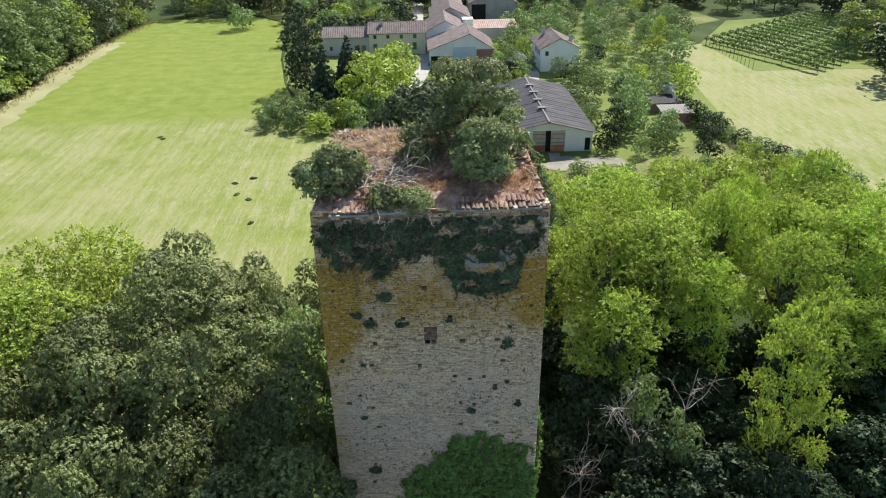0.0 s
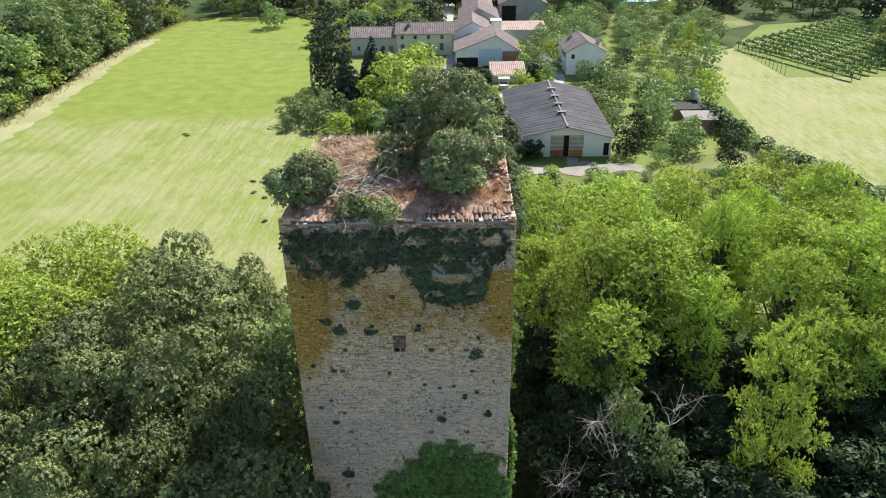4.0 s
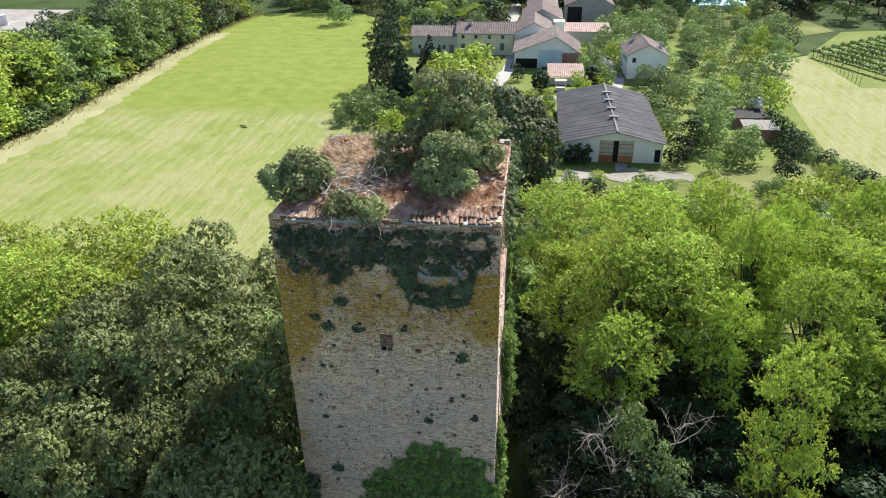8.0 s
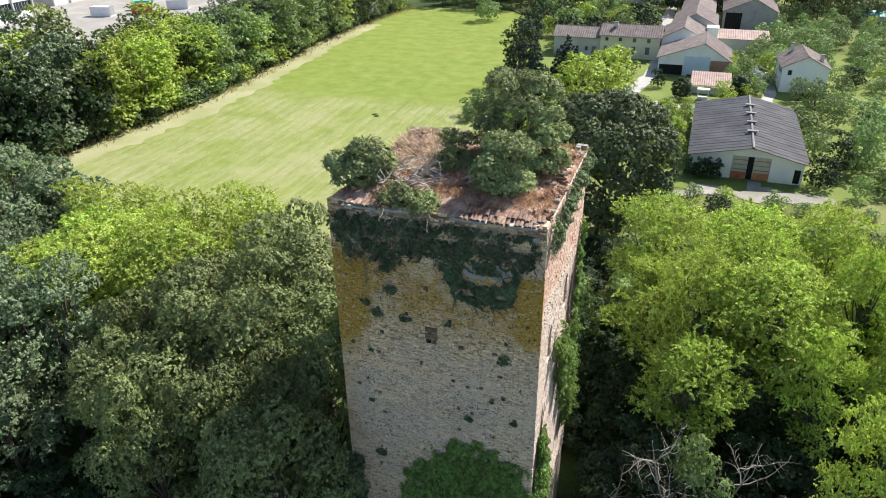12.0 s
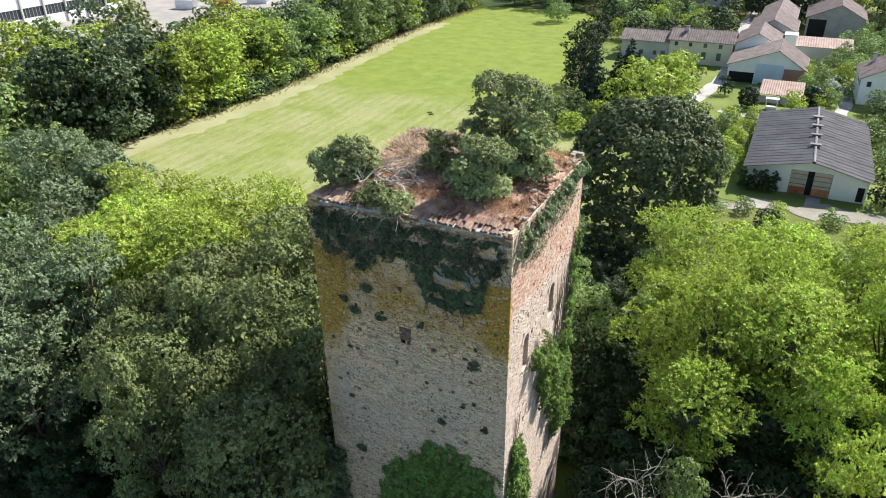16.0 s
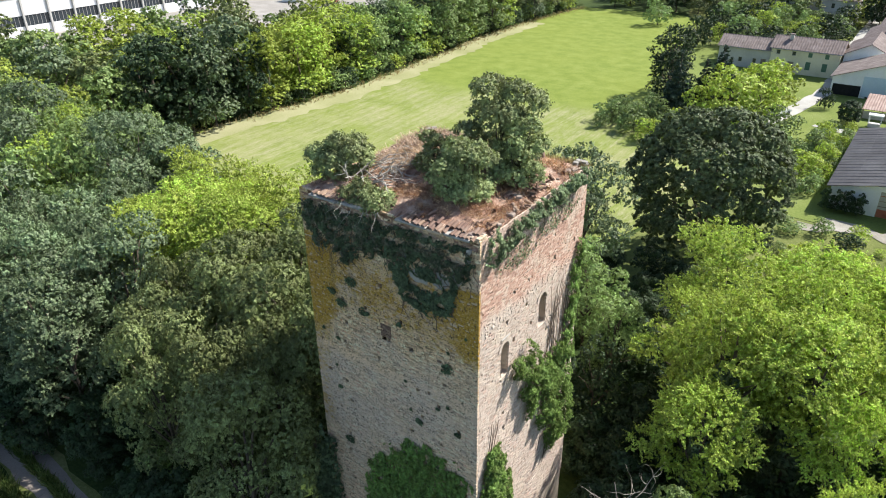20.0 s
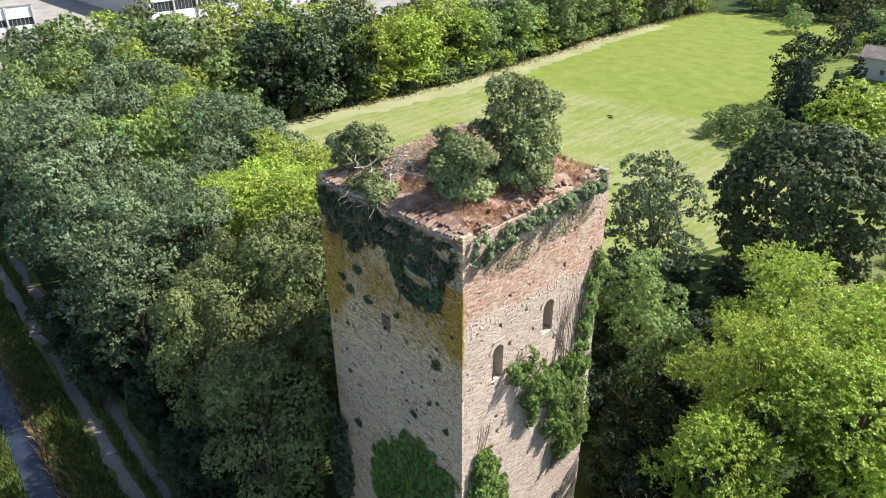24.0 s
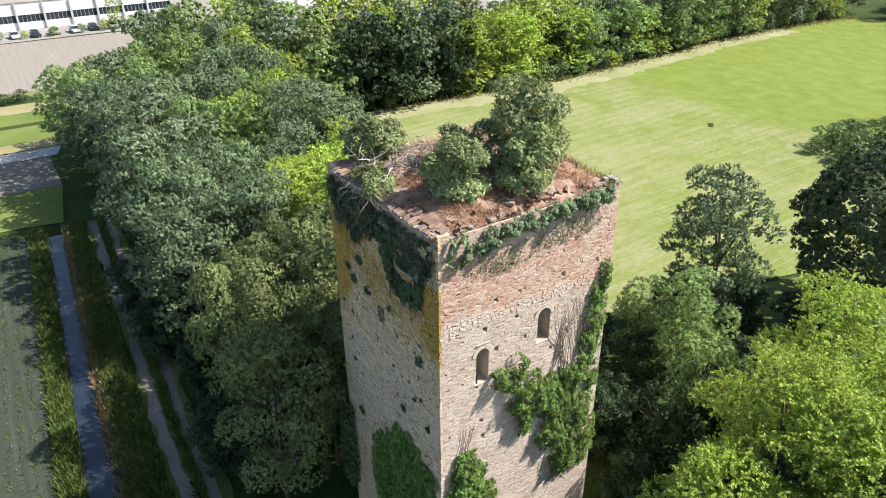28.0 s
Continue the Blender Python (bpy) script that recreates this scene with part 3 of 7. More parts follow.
MEADOW_LINE = [(-74, 43), (-73, 61), (-72, 70.5), (-70, 83), (-69, 94), (-69.5, 109), (-71, 126), (-72.5, 140), (-73, 169), (-71, 196), (-43, 198), (-35, 188), (-29, 147), (-25, 127), (-19, 108), (-14, 98), (-6, 92), (-4, 78), (-9, 60), (-12, 44), (-40, 41)]
tagged(sheet("meadow_west", MEADOW_LINE, 0.03, MEADOW_W), "mown hay meadow with pale swaths and fresh green grass", "meadow", kind="structure")
tagged(sheet("meadow_east", [(51.5, 147), (47, 113), (45, 95), (45.5, 84), (48, 72), (60, 58), (95, 55), (125, 90), (110, 125), (78, 127.5), (62, 128), (60.5, 152)], 0.03, MEADOW_E), "dry mown meadow with straw coloured swaths", "meadow", kind="structure")
tagged(sheet("vineyard_ground", [(60.5, 152.1), (62, 128.1), (78, 127.6), (110, 125.1), (125, 160), (99, 182), (76, 177)], 0.03, LAWN), "green grass between the vine rows", "lawn", kind="structure")
tagged(sheet("garden_lawn", [(-18, 108.2), (-14, 98.2), (-6, 92.2), (-4, 84), (26, 82.5), (34, 88), (46, 92), (48, 113), (52.5, 147), (60, 153), (56, 165), (-30, 165), (-28.6, 147.2), (-24.6, 127.2)], 0.02, LAWN), "garden lawn round the farm buildings", "lawn", kind="structure")
tagged(sheet("scrub_ground", [(-3.9, 83.9), (-3.4, 78), (-8.5, 60), (-9, 52), (40, 50), (47.8, 72), (45.3, 84), (44.2, 91.5), (34, 87.9), (26, 82.4)], 0.005, ROUGH_GRASS), "rough grass and weeds between wood and barn", "grass", kind="structure")
tagged(sheet("far_ground", [(-34.5, 188.2), (-30, 165.2), (56, 165.2), (75, 178), (60, 260), (-60, 260), (-42, 198.4)], 0.02, ROUGH_GRASS), "rough grass and scrub behind the hamlet", "grass", kind="structure")
tagged(sheet("crop_field", [(-57, 8.2), (-57, -60), (60, -60), (60, 3.2), (20, 5.6), (-12, 7.9), (-40, 9.8), (-55, 10.8)], 0.0, CROP_SOIL), "grey soil of a young crop field", "field", kind="structure")
tagged(sheet("grass_plot", [(-69, 16), (-70, -60), (-60, -60), (-58.5, 10), (-57.5, 14.5)], 0.02, LAWN), "green grass plot at the end of the ditch", "grass", kind="structure")
tagged(sheet("dark_plot", [(-80.5, 16), (-82, -60), (-70.1, -60), (-69.1, 16)], 0.02, SOIL_DARK), "bare dark soil of a harrowed plot", "field", kind="structure")
tagged(sheet("farm_road", [(-80.7, 17), (-82.2, -60), (-86, -60), (-84.4, 18)], 0.03, GRAVEL), "pale gravel farm road", "road", kind="structure")
for x0, x1, m, name, words in ((-84.6, -88.2, STUBBLE, "stubble_strip", "golden dry grass strip beside the farm road"), (-88.3, -96.0, LAWN, "grass_strip", "green fallow strip between the fields"), (-96.1, -97.6, UNDERGROWTH, "ditch_strip", "dark narrow ditch between the strips"),
                                (-97.7, -103.8, LAWN, "grass_strip", "green fallow strip between the fields"), (-103.9, -109.4, STUBBLE, "stubble_strip", "golden dry grass strip between the fields"), (-109.5, -113.4, UNDERGROWTH, "hedge_strip", "dark ground under the low hedge"), (-113.5, -117.0, ROUGH_GRASS, "grass_strip", "yellow green verge of the harrowed field")):
    tagged(sheet(name, [(x0, 24), (x0 - 2, -60), (x1 - 2, -60), (x1, 24)], 0.02, m), words, "grass", kind="structure")
tagged(sheet("ploughed_field", [(-117.1, 25), (-119.1, -60), (-165, -60), (-162, 43), (-120, 40)], 0.03, PLOUGHED), "pale harrowed field of bare earth", "field", kind="structure")
tagged(sheet("factory_yard", [(-163, 60), (-165.1, -60), (-300, -60), (-300, 200), (-130, 200), (-120, 130)], 0.02, CONCRETE), "pale concrete yard of the works", "yard", kind="structure")

ribbon("field_margin", [(-70.5, 47), (-69.5, 61), (-69.2, 70.5), (-67.6, 83), (-66.8, 94), (-67.2, 109), (-69, 126), (-70.7, 140), (-71.4, 169)], 5.0, 0.045, MARGIN, "dry straw coloured margin of the meadow", jag=0.5)

TRACK_W = [(-56, 17.3), (-37, 16.4), (-31, 16.05), (-23, 15.55), (-17, 15.1), (-11, 14.9), (0, 14.5), (60, 11.0)]
ribbon("track", [(x, y + 0.75) for x, y in TRACK_W], 3.0, 0.01, ROUGH_GRASS, "grassy farm track between ditch and wood", jag=0.15)
ribbon("wheel_rut", TRACK_W, 0.9, 0.03, TRACK_SOIL, "pale worn wheel rut of the farm track", jag=0.17)
ribbon("wheel_rut", [(x, y + 1.45) for x, y in TRACK_W], 0.7, 0.03, TRACK_SOIL, "pale worn wheel rut of the farm track", jag=0.17)
ribbon("ditch_bank", [(x, ditch_y(x) + 2.3) for x in range(-54, 60, 6)], 1.6, 0.0, ROUGH_GRASS, "grassy bank of the ditch", jag=0.1)
ribbon("water", [(x, ditch_y(x)) for x in range(-55, 62, 4)], 2.3, -0.24, WATER, "still water standing in the ditch")
ribbon("yard_path", [(8, 82), (14, 84.2), (19, 84.8), (26, 84.9)], 2.6, 0.062, APRON, "cracked concrete apron before the barn", jag=0.8)
ribbon("yard_path", [(17.2, 84.4), (17.4, 88.0)], 1.5, 0.05, CONCRETE, "concrete ramp to the barn door")
ribbon("lane", [(-0.5, 240), (-0.4, 195), (-0.2, 172), (0.9, 150), (1.4, 142), (-0.6, 128), (-2.4, 120), (-4, 114)], 2.6, 0.07, GRAVEL, "pale gravel lane between the houses", jag=0.1)
ribbon("lane", [(3, 119), (8, 117.5), (20, 121), (21.2, 132), (20, 150)], 1.9, 0.07, GRAVEL, "narrow gravel drive to the white house", jag=0.1)


def tuft_mesh(name, spots, height, material, rng, blades=5, width=0.05, sway=0.35):
    """Upright blades at many spots, joined."""
    P = np.repeat(np.array(spots), blades, 0)
    n = len(P)
    base = P + np.concatenate([rng.normal(0, 0.09, (n, 2)), np.zeros((n, 1))], 1)
    h = height * (0.5 + rng.random(n))
    lean = rng.normal(0, sway, (n, 2)) * h[:, None]
    side = rng.normal(size=(n, 2))
    side /= np.linalg.norm(side, axis=1, keepdims=True)
    side = np.concatenate([side * width * 0.5, np.zeros((n, 1))], 1)
    top = base + np.concatenate([lean, h[:, None]], 1)
    mid = (base + top) / 2 + np.array([0, 0, 0.06]) * h[:, None]
    V = np.stack([base - side * 0.6, base + side * 0.6, mid + side, top, mid - side], 1).reshape(-1, 3)
    F = np.arange(5 * n).reshape(n, 5)
    return as_mesh(name, V, F, material)


def scatter_strip(rng, n, x0, x1, yf, spread):
    x = rng.uniform(x0, x1, n)
    return np.stack([x, np.array([yf(v) for v in x]) + rng.uniform(-spread, spread, n), np.zeros(n) - 0.05], 1)


rng = np.random.default_rng(5)
rows = []
for r in range(34):
    y0 = 8.6 - 0.78 * r
    for k in range(150):
        x = -56 + 0.4 * k + rng.normal(0, 0.08)
        if rng.random() < 0.72:
            rows.append((x, y0 - 0.066 * (x + 24) + rng.normal(0, 0.05), 0.0))
tagged(hang("crop_plants", tuft_mesh("crop_plants", rows, 0.2, GRASS_BLADES, rng, 5, 0.05)), "rows of young green crop plants on grey soil", "crop", kind="stuff")
s1 = scatter_strip(rng, 4200, -56, 0, lambda x: ditch_y(x) + 1.75, 0.75)
s2 = scatter_strip(rng, 4200, -56, 0, lambda x: ditch_y(x) - 1.9, 0.7)
s3 = scatter_strip(rng, 2200, -56, 0, lambda x: 16.0 - 0.045 * (x + 24) - 1.7, 0.4)
s4 = scatter_strip(rng, 1200, -56, 0, lambda x: 16.25 - 0.05 * (x + 24), 0.2)
tagged(hang("bank_grass", tuft_mesh("bank_grass", np.concatenate([s2, s3, s4]), 0.55, GRASS_BLADES, rng, 5, 0.07)), "long green grass on the ditch banks", "grass", kind="stuff")
tagged(hang("reeds", tuft_mesh("reeds", s1[:2600] - np.array([0, 0.55, 0.25]), 0.6, STRAW, rng, 4, 0.07)), "dry straw coloured reeds along the water", "reeds", kind="stuff")
tagged(hang("bank_grass", tuft_mesh("bank_grass", s1, 0.5, GRASS_BLADES, rng, 4, 0.07)), "green grass between ditch and track", "grass", kind="stuff")


def edge_line(line, step):
    out = []
    for (x0, y0), (x1, y1) in zip(line, line[1:]):
        n = max(int(math.hypot(x1 - x0, y1 - y0) / step), 1)
        out += [(x0 + (x1 - x0) * k / n, y0 + (y1 - y0) * k / n) for k in range(n)]
    return out


e = np.array([(*p, 0.02) for p in edge_line(MEADOW_LINE[1:10], 0.12)])
e[:, :2] += rng.normal(0, 0.9, (len(e), 2))
tagged(hang("meadow_verge", tuft_mesh("meadow_verge", e, 0.4, STRAW, rng, 4, 0.07)), "uncut pale grass along the meadow edge", "grass", kind="stuff")
for i, (x, y) in enumerate([(-38, 98.3), (-38.6, 99.1), (-22.5, 77), (-20.8, 75.5), (-23.5, 80.5), (-21.5, 82), (-19.2, 69)]):
    bm = bmesh.new()
    bmesh.ops.create_icosphere(bm, subdivisions=2, radius=0.45)
    for v in bm.verts:
        v.co = Vector((v.co.x * 1.1, v.co.y * 0.7, max(v.co.z, -0.1) * 0.3)) + Vector(rng.normal(0, 0.04, 3))
    tagged(part("mole_hill", bm, UNDERGROWTH, m=pose(x, y, 0.05, 0, 0, 40 * i)), "small heap of dark earth on the mown grass", "earth heap", "earth heaps in the meadow")


# ---- the tower ----
X0, X1, Y0, Y1, TOP = -4.34, 4.63, 23.1, 32.1, 22.25
THICK = 1.1
S_HOLES = [(-3.8, 18.9), (-0.2, 18.9), (-2.4, 17.5), (-1.1, 17.5), (0.8, 17.5), (1.3, 16.3), (2.75, 16.3), (3.0, 15.2), (-2.3, 16.3), (-2.5, 15.2), (-0.5, 15.1), (-2.6, 12.9), (-2.4, 11.8), (1.8, 12.9), (1.2, 11.8), (2.8, 11.8), (-2.7, 9.6), (-2.8, 8.5), (2.2, 14.4), (-3.6, 13.2), (3.7, 13.0), (2.7, 13.9), (1.6, 14.3), (0.1, 16.3), (3.55, 19.9), (1.0, 19.9)]
E_HOLES = [(26.5, 20.3), (25.8, 18.9), (27.0, 18.9), (26.9, 17.7), (25.3, 17.7), (27.4, 16.5), (24.9, 15.0), (25.2, 13.0), (25.3, 12.1), (29.3, 18.9), (31.2, 19.0), (30.8, 16.7), (28.9, 15.3), (25.9, 16.5)]
WINDOWS = [(28.4, 15.9, 17.55, 0.34), (25.2, 15.1, 16.8, 0.31)]
tower = thing("tower", "tall square ruined tower of weathered stone and brick", "tower", m=pose(0, 0, 0))


def window_outline(yc, zb, zt, hw):
    spring = zt - hw
    return [(yc - hw, zb), (yc + hw, zb)] + [(yc + hw * math.cos(math.pi * k / 8), spring + hw * math.sin(math.pi * k / 8)) for k in range(9)]


def hole_box(u, z, i):
    r = np.random.default_rng(900 + i)
    w, h = r.uniform(0.07, 0.12), r.uniform(0.07, 0.11)
    return [(u - w, z - h), (u + w, z - h), (u + w, z + h), (u - w, z + h)]


def core_wall(u0, u1, z0, z1, openings, place, depth, rough_top, seed):
    """A wall as thick as depth, with openings through it; place turns (u, z, d) into the world."""
    r = np.random.default_rng(seed)
    bm = bmesh.new()
    edges = []
    n = 40
    top = [(u1 + (u0 - u1) * k / n, z1 + (rough_top * r.uniform(-1, 1) if 0 < k < n else 0)) for k in range(n + 1)]
    for loop in [[(u0, z0), (u1, z0)] + top] + openings:
        vs = [bm.verts.new((u, 0, z)) for u, z in loop]
        edges += [bm.edges.new((vs[k], vs[(k + 1) % len(vs)])) for k in range(len(vs))]
    bmesh.ops.triangle_fill(bm, use_beauty=True, use_dissolve=False, edges=edges)
    faces = list(bm.faces)
    ext = bmesh.ops.extrude_face_region(bm, geom=faces)
    bmesh.ops.translate(bm, vec=(0, 1, 0), verts=[v for v in ext["geom"] if isinstance(v, bmesh.types.BMVert)])
    for v in bm.verts:
        v.co = place(v.co.x, v.co.z, v.co.y * depth)
    bmesh.ops.recalc_face_normals(bm, faces=bm.faces)
    return bm


def core_patch(loop, place, depth):
    """A thin slab of the given outline on a wall."""
    bm = bmesh.new()
    a = [bm.verts.new(place(u, z, 0.0)) for u, z in loop]
    b = [bm.verts.new(place(u, z, depth)) for u, z in loop]
    bm.faces.new(a)
    for k in range(len(loop)):
        j = (k + 1) % len(loop)
        bm.faces.new((a[j], a[k], b[k], b[j]))
    bmesh.ops.recalc_face_normals(bm, faces=bm.faces)
    return bm


def courses(u0, u1, z0, z1, course, short, long, loops, seed, gap=0.012, missing=0.012):
    """Places of bricks: u0, u1, z0, z1, proud."""
    r = np.random.default_rng(seed)
    out = []
    z, k = z0, 0
    while z < z1:
        hgt = course * r.uniform(0.78, 1.22)
        u = u0
        while u < u1 - 0.02:
            w = r.uniform(short, long)
            if u + w > u1 - short * 0.6:
                w = u1 - u
            pieces = [(u, u + w)]
            for lp in loops:
                zs, us = [q[1] for q in lp], [q[0] for q in lp]
                if z + hgt > min(zs) + 0.01 and z < max(zs) - 0.01:
                    a, b = min(us), max(us)
                    pieces = [s for p in pieces for s in ([p] if p[1] <= a or p[0] >= b else [(p[0], a), (b, p[1])]) if s[1] - s[0] > 0.035]
            if r.random() > missing:
                for a, b in pieces:
                    out.append((a + gap / 2, b - gap / 2, z + r.uniform(0, 0.005), z + hgt - gap + r.uniform(-0.005, 0.006), r.uniform(0.0, 0.018)))
            u += w
        z += hgt
        k += 1
    return out


def brick_arrays(bricks, place, deep=0.09):
    B = np.array(bricks)
    r = np.random.default_rng(len(B))
    V = []
    jit = r.normal(0, 0.004, (len(B), 8, 2))
    for q, (a, b, c, d, p) in enumerate(B):
        k = 0
        for dd in (-p, deep):
            for u, z in ((a, c), (b, c), (b, d), (a, d)):
                V.append(place(u + jit[q, k, 0], z + jit[q, k, 1], dd))
                k += 1
    F = []
    for q in range(len(B)):
        o = 8 * q
        F += [(o, o + 1, o + 2, o + 3), (o + 1, o, o + 4, o + 5), (o + 2, o + 1, o + 5, o + 6), (o + 3, o + 2, o + 6, o + 7), (o, o + 3, o + 7, o + 4)]
    return V, F


def south(u, z, d):
    return Vector((u, Y0 + 0.03 + d, z))


def east(u, z, d):
    return Vector((X1 - 0.03 - d, u, z))


def skin(wall, name, bricks, place, material, label, near):
    """The masonry of one face: a stretch of single pieces and the joined rest."""
    single = [b for b in bricks if near(b)][:300]
    chosen = set(single)
    rest = [b for b in bricks if b not in chosen]
    V, F = brick_arrays(rest, place)
    ob = hang("masonry", as_mesh("masonry", V, F, material), wall, label)
    tagged(ob, kind="stuff")
    kinds = []
    r = np.random.default_rng(3)
    for k in range(10):
        V, F = brick_arrays([(-0.5, 0.5, -0.5, 0.5, 0.02)], lambda u, z, d: place(u, z, d) - place(0, 0, 0))
        V = [v + Vector(r.normal(0, 0.012, 3)) * (1.0 if i < 4 else 0.0) for i, v in enumerate(V)]
        kinds.append(as_mesh(name, V, F, material))
    for i, (a, b, c, d, p) in enumerate(single):
        o = hang(name, kinds[i % 10], wall)
        o.location = place((a + b) / 2, (c + d) / 2, 0.0)
        o.scale = (b - a, 1, d - c) if place is south else (1, b - a, d - c)


s_loops = [hole_box(u, z, i) for i, (u, z) in enumerate(S_HOLES)] + [[(-0.26, 16.22), (0.02, 16.22), (0.02, 16.42), (-0.26, 16.42)]]
e_loops = [hole_box(u, z, 50 + i) for i, (u, z) in enumerate(E_HOLES)] + [window_outline(*w) for w in WINDOWS]
wall_s = part("south_wall", core_wall(X0 + 0.03, X1 - 0.11, -0.3, TOP, s_loops, lambda u, z, d: south(u, z, d + 0.013), THICK, 0.05, 1), MORTAR, tower, "grey stone wall in shade with orange lichen")
wall_e = part("east_wall", core_wall(Y0 + 0.115 + THICK, Y1 - 0.02, -0.3, TOP, [lp for lp in e_loops[:len(E_HOLES)] if min(p[0] for p in lp) > Y0 + THICK + 0.1] + [window_outline(yc, zb - 0.02, zt + 0.12, hw + 0.12 if yc > 26 else hw + 0.02) for yc, zb, zt, hw in WINDOWS], lambda u, z, d: east(u, z, d + 0.024), THICK, 0.05, 2), MORTAR_E, tower, "sunlit brick wall with two arched windows")
part("north_wall", boxed(X0 + 0.03, Y1 - THICK, -0.3, X1 - 0.12 - THICK, Y1 - 0.03, TOP, bevel=0.03), MORTAR, tower)
part("west_wall", boxed(X0 + 0.03, Y0 + 0.12 + THICK, -0.3, X0 + THICK, Y1 - THICK - 0.01, TOP, bevel=0.03), MORTAR, tower)
part("upper_floor", boxed(X0 + THICK, Y0 + THICK + 0.05, 12.6, X1 - THICK - 0.05, Y1 - THICK - 0.02, 12.9, bevel=0.02), INSIDE, tower)
s_bricks = courses(X0, X1 - 0.005, 4.0, TOP, 0.086, 0.09, 0.27, s_loops, 11, 0.003, 0.05)
e_bricks = courses(Y0 + 0.06, Y1, 4.0, TOP, 0.074, 0.13, 0.25, e_loops, 12, 0.005, 0.03)
ARCH = []
for yc, zb, zt, hw in WINDOWS:
    spring = zt - hw
    ARCH.append((yc, spring, hw))
e_bricks = [b for b in e_bricks if not any((b[3] > sp and math.hypot((b[0] + b[1]) / 2 - yc, (b[2] + b[3]) / 2 - sp) < hw + 0.20) for yc, sp, hw in ARCH)]
for yc, spring, hw in ARCH:
    for k in range(13):
        t = math.pi * (k + 0.5) / 13
        bm = boxed(-0.10, -0.045 - 0.02 * (hw + 0.1), 0, 0.02, 0.045 + 0.02 * (hw + 0.1), 0.2, bevel=0.008)
        part("arch_brick", bm, BRICK_E, wall_e, m=pose(X1 - 0.02, yc + (hw + 0.0) * math.cos(t), spring + hw * math.sin(t)) @ pose(0, 0, 0, -90 + math.degrees(t)))
    part("window_sill", boxed(X1 - 0.5, yc - hw - 0.08, 0, X1 - 0.005, yc + hw + 0.04, 0.06, bevel=0.015), MORTAR_E, wall_e, "worn brick sill", m=pose(0, 0, [w[1] for w in WINDOWS if w[0] == yc][0] - 0.07))
part("lintel", boxed(X1 - 0.2, 24.85, 17.02, X1 + 0.03, 25.55, 17.09, bevel=0.03), WHITE_STONE, wall_e, "broken pale stone band above the window")

skin(wall_s, "stone", s_bricks, south, STONE_S, "small weathered stones laid in courses", lambda b: 14.2 < b[2] < 14.8)
skin(wall_e, "brick", e_bricks, east, BRICK_E, "worn red and buff bricks laid in courses", lambda b: 17.9 < b[2] < 18.5)
blocked = courses(-0.28, 0.27, 16.45, 17.05, 0.075, 0.12, 0.2, [], 44, 0.012, 0.1)
for b in blocked:
    V, F = brick_arrays([b], lambda u, z, d: south(u, z, d - 0.035))
    hang("infill_brick", as_mesh("infill_brick", V, F, TILE_OLD), wall_s, "reddish brick blocking a small window")

# plaster left on the upper wall
for i, (u, z, ru, rz) in enumerate(((1.9, 20.05, 0.5, 0.28), (2.85, 20.15, 0.42, 0.35), (1.25, 20.75, 0.3, 0.2), (3.6, 20.5, 0.25, 0.3))):
    loop = []
    for k in range(26):
        t = 2 * math.pi * k / 26
        q = 1 + 0.45 * noise.noise(Vector((math.cos(t) * 1.6, math.sin(t) * 1.6, i * 5.0)))
        loop.append((u + ru * q * math.cos(t), z + rz * q * math.sin(t)))
    part("plaster_patch", core_patch(loop, lambda a, b, d: south(a, b, d - 0.024), 0.04), PLASTER, wall_s, "pale grey remnant of plaster")

# eaves, corner stones and the fallen roof
for a, b, z in ((-3.65, -2.1, 22.16), (-2.05, -0.75, 22.2), (0.9, 2.35, 22.24), (2.4, 3.1, 22.22), (3.15, 4.3, 22.26)):
    part("eaves_stone", boxed(a, Y0 - 0.17, z, b, Y0 + 0.35, z + 0.09, bevel=0.025), WHITE_STONE if b < 2.4 or a > 3 else MORTAR, tower, "pale stone slab of the eaves")
for x, z in ((-3.95, 21.35), (4.15, 21.35), (4.2, 21.75)):
    part("corbel", boxed(x - 0.1, Y0 - 0.14, z, x + 0.1, Y0 + 0.2, z + 0.2, bevel=0.04), WHITE_STONE, tower, "pale stone corbel at the corner")
r = np.random.default_rng(21)
for cx, cy, n in ((X0 + 0.28, Y0 + 0.3, 1), (X1 - 0.3, Y0 + 0.28, 2), (X1 - 0.3, Y1 - 0.35, 3), (X0 + 0.5, Y1 - 0.4, 4)):
    for k in range(n):
        for dx, dy in ((-0.14, -0.14), (0.15, -0.12), (-0.12, 0.15), (0.14, 0.14)):
            if r.random() < 1.0 - 0.12 * k:
                w = r.uniform(0.11, 0.14)
                part("corner_brick", boxed(-w, -w, 0, w, w, 0.095, bevel=0.012), MORTAR if cy < 25 else WHITE_STONE, tower, m=pose(cx + dx, cy + dy, TOP - 0.02 + 0.1 * k, 0, 0, r.uniform(-8, 8)))


def roof_z(x, y):
    u, v = (x - X0) / (X1 - X0), (y - Y0) / (Y1 - Y0)
    edge = min(u, 1 - u, v, 1 - v)
    z = 22.28 + 0.75 * min(edge / 0.42, 1.0) ** 0.8
    z -= 0.35 * math.exp(-((x + 0.2) ** 2 + (y - 27.0) ** 2) / 3.5)
    return z + 0.10 * noise.noise(Vector((x * 0.9, y * 0.9, 3))) + 0.05 * noise.noise(Vector((x * 3, y * 3, 7)))


